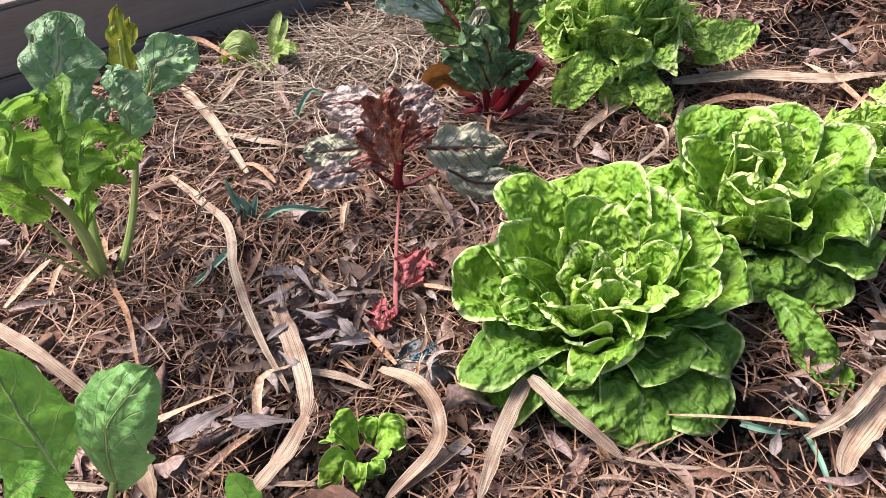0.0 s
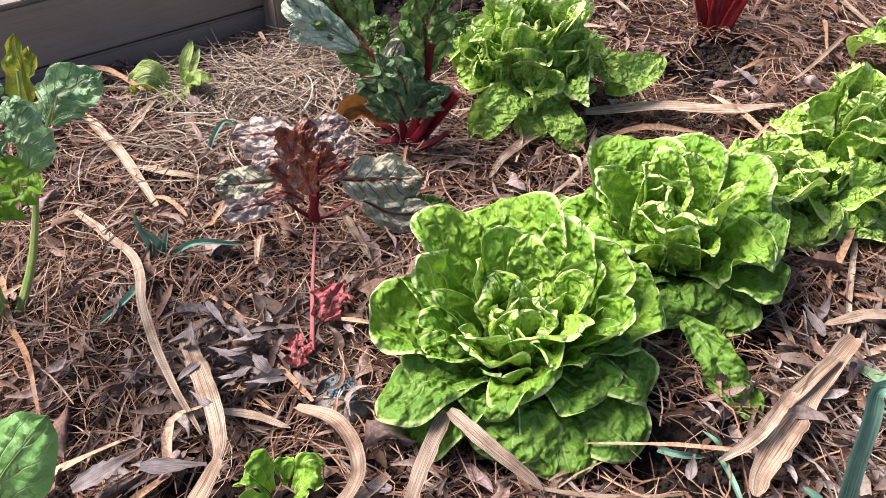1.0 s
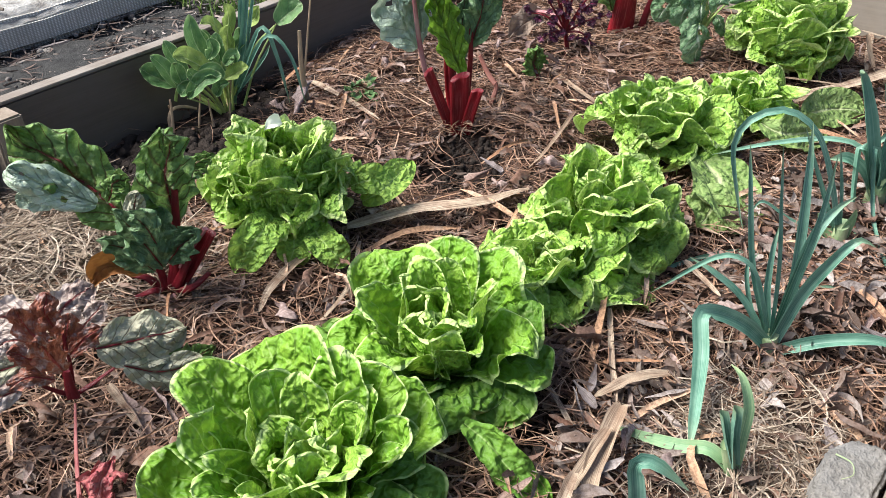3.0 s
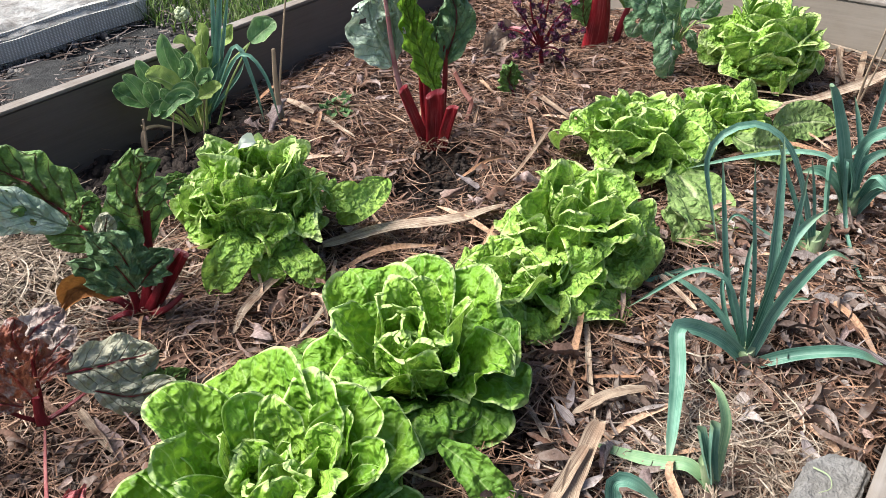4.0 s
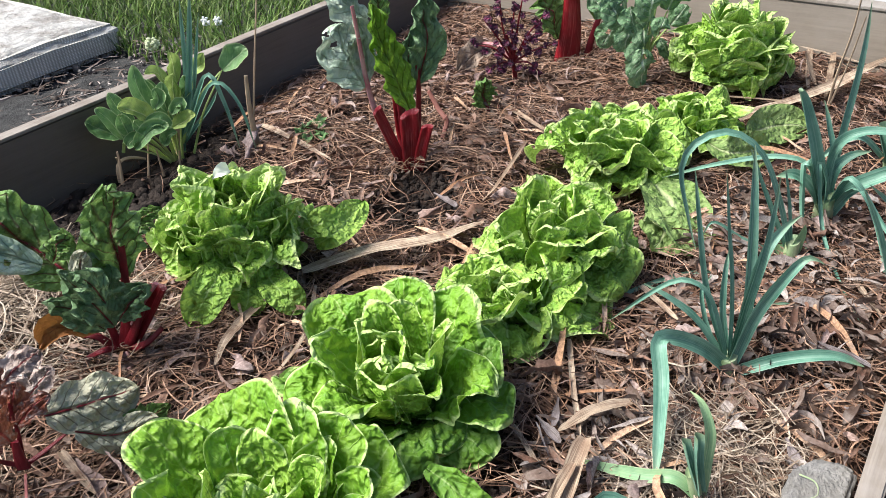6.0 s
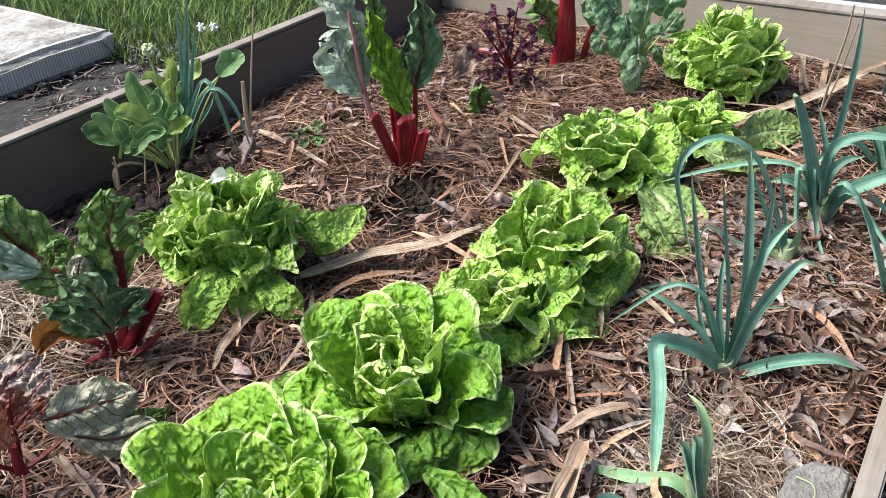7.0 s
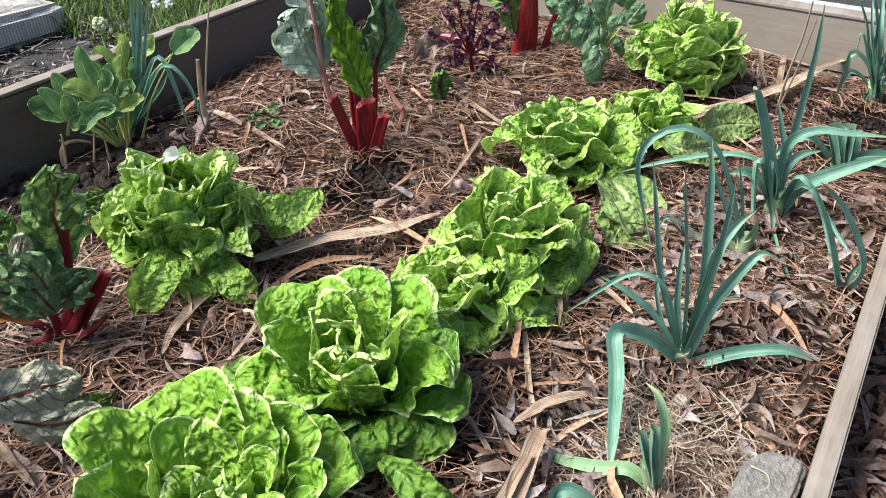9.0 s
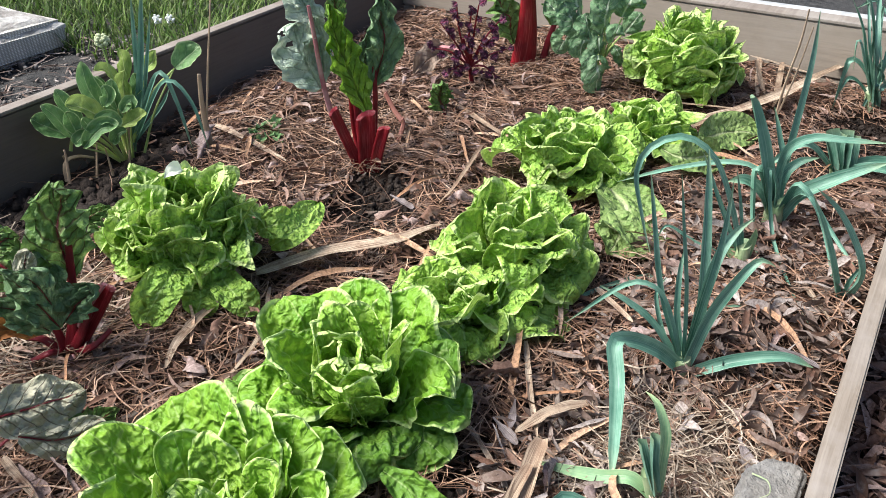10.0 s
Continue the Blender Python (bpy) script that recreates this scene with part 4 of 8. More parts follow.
S_YELLOW = (CHARD_YELLOW, dict(profile="chard", nu=10, nv=16, cup=0.3, ruffle=0.16, ripple=4.0, crumple=0.06, jag=0.12, holes=2))
S_YOUNG = (CHARD_YOUNG, dict(profile="chard", nu=14, nv=20, cup=0.12, ruffle=0.03, ripple=2.0, crumple=0.015))
S_YOUNG_WAX = (CHARD_YOUNG_WAX, dict(profile="chard", nu=14, nv=20, cup=-0.12, ruffle=0.03, ripple=2.0, crumple=0.015))
S_WEED = (WEED_LEAF, dict(profile="round", nu=8, nv=10, cup=0.15, ruffle=0.07, ripple=2.0, crumple=0.03))
S_WEED_OLD = (WEED_LEAF, dict(profile="round", nu=10, nv=12, cup=-0.1, ruffle=0.08, ripple=2.0, crumple=0.04))
S_RED = (RED_LEAF, dict(profile="chard", nu=28, nv=44, cup=0.05, ruffle=0.17, ripple=5.5, crumple=0.11, blister=0.055, jag=0.13, cells=1.9))
S_RED_LIT = (RED_BRIGHT, dict(profile="chard", nu=24, nv=40, cup=0.15, ruffle=0.13, ripple=6.0, crumple=0.09, blister=0.06, jag=0.13, holes=2, cells=1.8))
S_GREY = (GREY_LEAF, dict(profile="cup", nu=28, nv=40, cup=-0.12, ruffle=0.07, ripple=2.5, crumple=0.06, blister=0.035, jag=0.03, cells=1.9))
S_BRONZE = (PURPLE_LEAF, dict(profile="cup", nu=24, nv=32, cup=-0.1, ruffle=0.12, ripple=2.5, crumple=0.06, blister=0.06, jag=0.22, cells=1.8))
S_KALE = (KALE_LEAF, dict(profile="chard", nu=12, nv=16, cup=0.1, ruffle=0.28, ripple=6.0, crumple=0.08, jag=0.2))
S_BROC = (BROC_LEAF, dict(profile="cup", nu=14, nv=18, cup=-0.12, ruffle=0.07, ripple=3.0, crumple=0.04, holes=1))
S_COMFREY = (GREEN_LEAF, dict(profile="cup", nu=14, nv=20, cup=0.3, ruffle=0.06, ripple=1.8, crumple=0.03, jag=0.015))
S_COMFREY_PALE = (WEED_LEAF, S_COMFREY[1])
S_DEAD = (DEAD_LEAF, dict(profile="chard", nu=10, nv=12, cup=0.4, ruffle=0.2, ripple=2.5, crumple=0.12))
S_DEAD_PALE = (WITHERED, S_DEAD[1])
S_PALE_GLARE = (PALE_GLARE, S_WAX_GLARE[1])
S_STRAP = (LEEK, dict(profile="strap", nu=4, nv=22, cup=0.0, ruffle=0.015, ripple=1.5, crumple=0.01, keel=0.8, jag=0.0))
S_STRAP_PALE = (LEEK_PALE, dict(profile="strap", nu=4, nv=18, cup=0.0, ruffle=0.015, ripple=1.5, crumple=0.01, keel=0.4, jag=0.0))
S_BRONZE_SHEEN = (BRONZE_SHEEN, dict(profile="cup", nu=24, nv=32, cup=-0.08, ruffle=0.11, ripple=2.5, crumple=0.06, blister=0.06, jag=0.18, cells=1.8))
S_SHEATH = (LEEK, dict(profile='cut', nu=8, nv=8, cup=0.8, ruffle=0.02, ripple=1.0, crumple=0.01, jag=0.0))
S_ROT = (ROT, dict(profile="round", nu=14, nv=16, cup=0.0, ruffle=0.28, ripple=5.0, crumple=0.14, jag=0.5, holes=6))

plant = thing("swiss_chard", (-0.728, 0.000, 0.000), "tall green chard with thick pale stalks and holed glossy leaves", "chard")
stalk(plant, GREEN_STALK, [(-0.728, -0.002, -0.002), (-0.708, -0.005, 0.096), (-0.688, -0.023, 0.159), (-0.668, -0.046, 0.192)], 0.0178)
stalk(plant, GREEN_STALK, [(-0.728, 0.001, -0.002), (-0.735, 0.005, 0.053), (-0.741, 0.017, 0.109), (-0.748, 0.031, 0.184)], 0.0121)
stalk(plant, GREEN_STALK, [(-0.728, 0.013, 0.003), (-0.728, 0.041, 0.055), (-0.728, 0.064, 0.117), (-0.728, 0.074, 0.156)], 0.0108)
stalk(plant, GREEN_STALK, [(-0.718, -0.009, 0.019), (-0.693, -0.028, 0.113), (-0.668, -0.054, 0.166)], 0.0070)
stalk(plant, GREEN_STALK, [(-0.708, -0.012, 0.026), (-0.693, -0.031, 0.069), (-0.678, -0.052, 0.110)], 0.0057)
stalk(plant, GREEN_STALK, [(-0.728, 0.070, 0.155), (-0.728, 0.081, 0.206), (-0.728, 0.089, 0.249)], 0.0051)
stalk(plant, GREEN_STALK, [(-0.728, 0.073, 0.153), (-0.728, 0.095, 0.189), (-0.728, 0.107, 0.209)], 0.0051)
blade(plant, S_WAX_GLARE, [(-0.748, 0.023, 0.187), (-0.758, 0.033, 0.229), (-0.768, 0.056, 0.269)], 0.0778)
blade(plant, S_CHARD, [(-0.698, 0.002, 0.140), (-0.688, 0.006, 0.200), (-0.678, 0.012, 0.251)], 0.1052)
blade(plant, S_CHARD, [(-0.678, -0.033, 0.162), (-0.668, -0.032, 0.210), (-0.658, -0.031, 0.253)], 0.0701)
blade(plant, S_WAX_GLARE, [(-0.708, 0.067, 0.167), (-0.693, 0.073, 0.209), (-0.678, 0.076, 0.247)], 0.0535)
blade(plant, S_WAX_GLARE, [(-0.728, 0.098, 0.191), (-0.738, 0.121, 0.213), (-0.748, 0.158, 0.213)], 0.0535)
blade(plant, S_CHARD, [(-0.743, 0.103, 0.182), (-0.753, 0.129, 0.190), (-0.763, 0.161, 0.200)], 0.0293)
blade(plant, S_YELLOW, [(-0.738, 0.088, 0.196), (-0.743, 0.092, 0.236), (-0.748, 0.099, 0.272)], 0.0255)
blade(plant, S_YELLOW, [(-0.748, 0.095, 0.227), (-0.753, 0.104, 0.239), (-0.758, 0.106, 0.253)], 0.0178)
blade(plant, S_CHARD, [(-0.708, 0.074, 0.166), (-0.693, 0.049, 0.166), (-0.678, 0.027, 0.145)], 0.0574)
blade(plant, S_CHARD, [(-0.708, -0.000, 0.083), (-0.708, 0.014, 0.128), (-0.708, 0.029, 0.167)], 0.0280)
blade(plant, S_CHARD, [(-0.668, -0.022, 0.139), (-0.653, -0.037, 0.170), (-0.638, -0.051, 0.197)], 0.0293)
blade(plant, S_CHARD, [(-0.758, 0.044, 0.199), (-0.763, 0.057, 0.212), (-0.768, 0.061, 0.228)], 0.0217)
blade(plant, S_WAX_GLARE, [(-0.728, 0.030, 0.164), (-0.728, 0.044, 0.190), (-0.728, 0.061, 0.195)], 0.0382)

plant = thing("swiss_chard", (-0.427, -0.096, 0.000), "young green chard with smooth pale-veined leaves", "chard")
stalk(plant, GREEN_STALK, [(-0.427, -0.096, 0.000), (-0.421, -0.085, 0.069), (-0.419, -0.082, 0.105)], 0.0105)
blade(plant, S_YOUNG, [(-0.418, -0.080, 0.105), (-0.443, -0.084, 0.147), (-0.455, -0.085, 0.213)], 0.0953)
stalk(plant, GREEN_STALK, [(-0.421, -0.085, -0.001), (-0.408, -0.061, 0.065), (-0.401, -0.049, 0.100)], 0.0097)
blade(plant, S_YOUNG_WAX, [(-0.402, -0.051, 0.086), (-0.384, -0.038, 0.166), (-0.361, 0.002, 0.227)], 0.0638)
stalk(plant, GREEN_STALK, [(-0.433, -0.107, 0.002), (-0.382, -0.098, 0.122), (-0.384, -0.100, 0.143)], 0.0057)
blade(plant, S_YOUNG, [(-0.386, -0.105, 0.147), (-0.361, -0.081, 0.181), (-0.354, -0.067, 0.158)], 0.0275)
stalk(plant, GREEN_STALK, [(-0.382, -0.055, 0.031), (-0.345, 0.012, 0.066)], 0.0055)
blade(plant, S_YOUNG, [(-0.337, 0.026, 0.083), (-0.339, 0.023, 0.115), (-0.341, 0.019, 0.130)], 0.0233)

plant = thing("weed", (-1.037, 0.312, 0.000), "low green weed with one yellowing leaf near the board", "weed")
blade(plant, S_WEED_OLD, [(-1.034, 0.306, 0.010), (-1.050, 0.280, 0.040), (-1.062, 0.252, 0.030)], 0.0480)
blade(plant, S_YELLOW, [(-1.028, 0.290, 0.008), (-1.040, 0.262, 0.018), (-1.056, 0.238, 0.012)], 0.0300)
blade(plant, S_DEAD_PALE, [(-1.026, 0.270, 0.010), (-1.036, 0.252, 0.014), (-1.044, 0.236, 0.008)], 0.0220)
for tip, middle, width in (((-1.066, 0.351, 0.064), (-1.050, 0.330, 0.042), 0.0170), ((-1.050, 0.354, 0.058), (-1.040, 0.335, 0.036), 0.0120), ((-0.979, 0.322, 0.044), (-1.005, 0.322, 0.040), 0.0240),
                           ((-0.990, 0.340, 0.038), (-1.012, 0.328, 0.036), 0.0200), ((-0.984, 0.302, 0.024), (-1.008, 0.306, 0.026), 0.0200), ((-0.996, 0.284, 0.014), (-1.012, 0.296, 0.020), 0.0190),
                           ((-1.012, 0.352, 0.030), (-1.024, 0.334, 0.028), 0.0150), ((-1.018, 0.272, 0.014), (-1.026, 0.290, 0.022), 0.0160), ((-1.002, 0.318, 0.052), (-1.018, 0.316, 0.040), 0.0150)):
    blade(plant, S_WEED, [(-1.034, 0.312, 0.004), middle, tip], width)

plant = thing("lettuce_seedling", (-0.384, 0.127, 0.000), "small bright green lettuce seedling in bare soil", "lettuce")
seedling_rng = np.random.default_rng(61)
for direction, reach, top, width, stand in ((200, 0.030, 0.050, 0.034, 0.6), (230, 0.036, 0.030, 0.030, 0.5), (60, 0.038, 0.030, 0.030, 0.5), (20, 0.026, 0.034, 0.026, 0.7), (95, 0.046, 0.018, 0.028, 0.3),
                                            (-40, 0.040, 0.012, 0.026, 0.3), (-75, 0.048, 0.010, 0.026, 0.2), (-10, 0.034, 0.022, 0.028, 0.5), (140, 0.026, 0.036, 0.024, 0.8)):
    lettuce_leaf(plant, seedling_rng, LETTUCE, radians(direction), 0.9 * reach, 0.8 * top, 0.72 * width, stand, 0.4, 0.09, 0.06, 0.06, 0.02, 14, 18, waist=0.22)

plant = thing("bronze_chard", (-0.645, 0.306, 0.030), "small bronze-red chard with drooping grey-green leaves, stem bared", "chard")
stalk(plant, RED_STEM, [(-0.496, 0.218, 0.022), (-0.580, 0.266, 0.028), (-0.645, 0.306, 0.030)], 0.0056)
blade(plant, S_GREY, [(-0.642, 0.340, 0.080), (-0.633, 0.382, 0.067), (-0.622, 0.429, 0.056)], 0.0611)
blade(plant, S_GREY, [(-0.624, 0.354, 0.057), (-0.608, 0.387, 0.033), (-0.591, 0.424, 0.034)], 0.0386)
blade(plant, S_RED, [(-0.617, 0.393, 0.041), (-0.605, 0.418, 0.030), (-0.593, 0.441, 0.038)], 0.0299)
blade(plant, S_GREY, [(-0.669, 0.283, 0.088), (-0.683, 0.254, 0.087), (-0.697, 0.224, 0.088)], 0.0399)
blade(plant, S_BRONZE_SHEEN, [(-0.653, 0.269, 0.075), (-0.655, 0.242, 0.080), (-0.658, 0.213, 0.081)], 0.0287)
blade(plant, S_BRONZE_SHEEN, [(-0.684, 0.320, 0.112), (-0.711, 0.299, 0.115), (-0.742, 0.268, 0.108)], 0.0386)
blade(plant, S_BRONZE_SHEEN, [(-0.682, 0.325, 0.105), (-0.682, 0.349, 0.115), (-0.680, 0.376, 0.119)], 0.0362)
blade(plant, S_BRONZE_SHEEN, [(-0.663, 0.341, 0.092), (-0.656, 0.356, 0.106), (-0.651, 0.367, 0.117)], 0.0237)
blade(plant, S_BRONZE, [(-0.657, 0.307, 0.093), (-0.663, 0.296, 0.124), (-0.664, 0.292, 0.151)], 0.0249)
blade(plant, S_BRONZE, [(-0.655, 0.313, 0.082), (-0.650, 0.323, 0.107), (-0.647, 0.330, 0.128)], 0.0249)
blade(plant, S_BRONZE, [(-0.637, 0.304, 0.078), (-0.630, 0.294, 0.110), (-0.623, 0.286, 0.140)], 0.0314)
blade(plant, S_BRONZE, [(-0.651, 0.296, 0.083), (-0.658, 0.282, 0.103), (-0.663, 0.272, 0.113)], 0.0212)
blade(plant, S_BRONZE, [(-0.642, 0.315, 0.088), (-0.634, 0.332, 0.103), (-0.627, 0.347, 0.110)], 0.0224)
blade(plant, S_BRONZE, [(-0.671, 0.325, 0.093), (-0.678, 0.321, 0.119), (-0.679, 0.331, 0.139)], 0.0249)
blade(plant, S_BRONZE, [(-0.641, 0.296, 0.072), (-0.650, 0.276, 0.085), (-0.659, 0.256, 0.077)], 0.0187)
blade(plant, S_BRONZE_SHEEN, [(-0.673, 0.297, 0.106), (-0.682, 0.279, 0.110), (-0.689, 0.264, 0.100)], 0.0274)
stalk(plant, DARK_STALK, [(-0.655, 0.311, 0.031), (-0.647, 0.328, 0.038), (-0.636, 0.351, 0.050)], 0.0056)
stalk(plant, DARK_STALK, [(-0.655, 0.311, 0.031), (-0.664, 0.293, 0.051), (-0.671, 0.279, 0.079)], 0.0056)
stalk(plant, DARK_STALK, [(-0.655, 0.311, 0.031), (-0.656, 0.310, 0.063), (-0.656, 0.310, 0.100)], 0.0062)
stalk(plant, DARK_STALK, [(-0.655, 0.311, 0.031), (-0.652, 0.317, 0.070), (-0.651, 0.320, 0.109)], 0.0056)
stalk(plant, DARK_STALK, [(-0.651, 0.309, 0.033), (-0.651, 0.309, 0.048), (-0.650, 0.311, 0.067)], 0.0137)

plant = thing("ruby_chard", (-0.754, 0.497, 0.000), "red-stalked chard with dark crinkled red-veined leaves", "chard", "ruby chards")
stalk(plant, RED_STALK, [(-0.755, 0.496, -0.004), (-0.729, 0.516, 0.043), (-0.706, 0.534, 0.089)], 0.0216, 1.0, 0.38, 0.42, rings=14, sides=18)
# no stalk of its own: a pale highlight stripe added along the red stalk
stalk(plant, PINK_STALK, [(-0.736, 0.507, 0.040), (-0.722, 0.518, 0.068), (-0.703, 0.531, 0.097)], 0.0060, 1.0)
stalk(plant, DARK_STALK, [(-0.760, 0.493, 0.000), (-0.773, 0.483, 0.023), (-0.788, 0.471, 0.028)], 0.0123)
stalk(plant, DARK_STALK, [(-0.757, 0.495, 0.000), (-0.759, 0.493, 0.038), (-0.769, 0.485, 0.071)], 0.0122)
stalk(plant, DARK_STALK, [(-0.754, 0.497, 0.000), (-0.739, 0.509, 0.063), (-0.727, 0.518, 0.148)], 0.0160)
stalk(plant, PINK_STALK, [(-0.735, 0.486, 0.011), (-0.713, 0.478, 0.003), (-0.698, 0.477, -0.014)], 0.0121)
stalk(plant, DARK_STALK, [(-0.752, 0.499, 0.000), (-0.713, 0.504, 0.024), (-0.694, 0.518, 0.045)], 0.0115)
stalk(plant, DARK_STALK, [(-0.752, 0.499, 0.000), (-0.727, 0.506, 0.042), (-0.715, 0.515, 0.070)], 0.0148)
stalk(plant, DARK_STALK, [(-0.759, 0.493, 0.004), (-0.741, 0.469, 0.027), (-0.759, 0.455, 0.018)], 0.0100)
stalk(plant, DARK_STALK, [(-0.762, 0.503, 0.040), (-0.797, 0.489, 0.089), (-0.833, 0.461, 0.134)], 0.0100)
blade(plant, S_RED, [(-0.769, 0.485, 0.094), (-0.829, 0.464, 0.153), (-0.882, 0.423, 0.218)], 0.0835)
# two pale blades added for the white glare on the leaf's left half
blade(plant, S_PALE_GLARE, [(-0.798, 0.462, 0.129), (-0.818, 0.427, 0.162), (-0.837, 0.394, 0.194)], 0.0452)
blade(plant, S_PALE_GLARE, [(-0.815, 0.431, 0.145), (-0.828, 0.410, 0.151), (-0.838, 0.392, 0.158)], 0.0263)
blade(plant, S_RED, [(-0.732, 0.514, 0.103), (-0.733, 0.514, 0.165), (-0.718, 0.525, 0.225)], 0.0689)
blade(plant, S_TEAL, [(-0.728, 0.482, 0.058), (-0.729, 0.461, 0.114), (-0.728, 0.442, 0.155)], 0.0467)
blade(plant, S_TEAL, [(-0.739, 0.502, 0.046), (-0.739, 0.493, 0.103), (-0.739, 0.484, 0.150)], 0.0394)
blade(plant, S_TEAL, [(-0.725, 0.487, 0.065), (-0.706, 0.500, 0.093), (-0.687, 0.513, 0.112)], 0.0423)
blade(plant, S_TEAL, [(-0.742, 0.478, 0.050), (-0.746, 0.451, 0.093), (-0.749, 0.426, 0.120)], 0.0365)
# small grey blade that stands in for silver highlights on the crinkled cluster
blade(plant, S_GREY, [(-0.736, 0.469, 0.120), (-0.731, 0.467, 0.146), (-0.723, 0.471, 0.168)], 0.0248)
blade(plant, S_RED, [(-0.735, 0.530, 0.148), (-0.723, 0.550, 0.167), (-0.712, 0.569, 0.175)], 0.0277)
blade(plant, S_TEAL, [(-0.711, 0.472, 0.102), (-0.707, 0.459, 0.140), (-0.704, 0.444, 0.162)], 0.0335)
blade(plant, S_RED, [(-0.775, 0.461, 0.141), (-0.768, 0.473, 0.163), (-0.760, 0.486, 0.167)], 0.0321)
blade(plant, S_DEAD, [(-0.768, 0.486, 0.034), (-0.787, 0.446, 0.056), (-0.798, 0.425, 0.034)], 0.0330)

plant = thing("ruby_chard", (-0.721, 1.052, 0.000), "ruby chard with cut thick red stalks and three upright leaves", "chard", "ruby chards")
stalk(plant, RED_STALK, [(-0.734, 1.044, 0.002), (-0.747, 1.030, 0.058), (-0.759, 1.016, 0.111)], 0.0175, 1.0, 0.38, 0.42, rings=14, sides=18)
stalk(plant, RED_STALK, [(-0.724, 1.050, -0.001), (-0.721, 1.046, 0.052), (-0.717, 1.043, 0.103)], 0.0300, 1.0, 0.38, 0.42, rings=14, sides=18)
stalk(plant, RED_STALK, [(-0.727, 1.048, 0.005), (-0.747, 1.059, 0.061), (-0.749, 1.058, 0.125)], 0.0190, 1.0, 0.38, 0.42, rings=14, sides=18)
stalk(plant, RED_STALK, [(-0.717, 1.055, 0.001), (-0.703, 1.052, 0.045), (-0.691, 1.053, 0.083)], 0.0185, 1.0, 0.38, 0.42, rings=14, sides=18)
stalk(plant, PINK_STALK, [(-0.740, 1.052, -0.003), (-0.778, 1.040, 0.081), (-0.793, 1.037, 0.150), (-0.800, 1.036, 0.221), (-0.805, 1.035, 0.263)], 0.0114)
blade(plant, S_PALE_GLARE, [(-0.791, 1.034, 0.135), (-0.815, 1.020, 0.188), (-0.824, 1.021, 0.237)], 0.0798)
blade(plant, S_PALE_GLARE, [(-0.796, 1.047, 0.146), (-0.800, 1.050, 0.195), (-0.806, 1.046, 0.243)], 0.0458)
stalk(plant, DARK_STALK, [(-0.742, 1.063, 0.005), (-0.744, 1.056, 0.097), (-0.748, 1.053, 0.153)], 0.0143)
blade(plant, S_RED_LIT, [(-0.718, 1.054, 0.096), (-0.753, 1.044, 0.187), (-0.769, 1.040, 0.269)], 0.0559)
stalk(plant, DARK_STALK, [(-0.736, 1.078, -0.005), (-0.727, 1.084, 0.119), (-0.727, 1.084, 0.193)], 0.0116)
blade(plant, S_TEAL, [(-0.728, 1.083, 0.133), (-0.711, 1.093, 0.206), (-0.720, 1.094, 0.281)], 0.0597)
blade(plant, S_TEAL, [(-0.734, 1.079, 0.119), (-0.742, 1.080, 0.164), (-0.736, 1.084, 0.218)], 0.0370)
blade(plant, S_PALE_GLARE, [(-0.805, 1.070, 0.232), (-0.832, 1.053, 0.259), (-0.839, 1.049, 0.301)], 0.0632)
blade(plant, S_RED, [(-0.783, 1.072, 0.213), (-0.785, 1.071, 0.265), (-0.786, 1.070, 0.307)], 0.0358)

plant = thing("broken_stalk", (-0.737, 1.150, 0.0), "broken reddish-brown chard stalk bent over the mulch", "stalk")
stalk(plant, DRY_RED_STALK, [(-0.737, 1.150, 0.004), (-0.738, 1.165, 0.018), (-0.740, 1.177, 0.032), (-0.744, 1.179, 0.040)], 0.0085, 0.9)
stalk(plant, DRY_RED_STALK, [(-0.742, 1.178, 0.036), (-0.765, 1.186, 0.050), (-0.787, 1.193, 0.074)], 0.0095, 0.8)

plant = thing("chard_seedling", (-0.723, 1.289, 0.000), "small red-stemmed chard seedling with one green leaf", "chard")
stalk(plant, DARK_STALK, [(-0.723, 1.289, -0.000), (-0.725, 1.288, 0.016), (-0.728, 1.286, 0.033)], 0.0082)
blade(plant, S_RED, [(-0.726, 1.287, 0.016), (-0.731, 1.283, 0.044), (-0.727, 1.286, 0.076)], 0.0514)
stalk(plant, DARK_STALK, [(-0.719, 1.292, -0.000), (-0.711, 1.298, 0.016), (-0.708, 1.300, 0.025)], 0.0062)

plant = thing("ruby_chard", (-0.725, 1.617, 0.000), "ruby chard with one very thick red stalk near the end board", "chard", "ruby chards")
stalk(plant, RED_STALK, [(-0.730, 1.613, 0.000), (-0.725, 1.617, 0.072), (-0.726, 1.617, 0.164)], 0.0557)
stalk(plant, DARK_STALK, [(-0.697, 1.637, 0.005), (-0.686, 1.645, 0.060), (-0.668, 1.658, 0.129)], 0.0163)
blade(plant, S_RED, [(-0.747, 1.601, 0.049), (-0.765, 1.589, 0.119), (-0.790, 1.571, 0.165)], 0.0823)
blade(plant, S_RED, [(-0.683, 1.647, 0.083), (-0.672, 1.655, 0.129), (-0.672, 1.655, 0.184)], 0.0821)

plant = thing("purple_kale", (-0.760, 1.444, 0.000), "small frilly dark purple kale plant", "kale")
stalk(plant, PINK_STALK, [(-0.762, 1.443, 0.050), (-0.790, 1.447, 0.072), (-0.825, 1.456, 0.071), (-0.866, 1.470, 0.060), (-0.890, 1.478, 0.040)], 0.0085)
blade(plant, S_DEAD_PALE, [(-0.835, 1.480, 0.045), (-0.850, 1.445, 0.050), (-0.868, 1.405, 0.020)], 0.055)
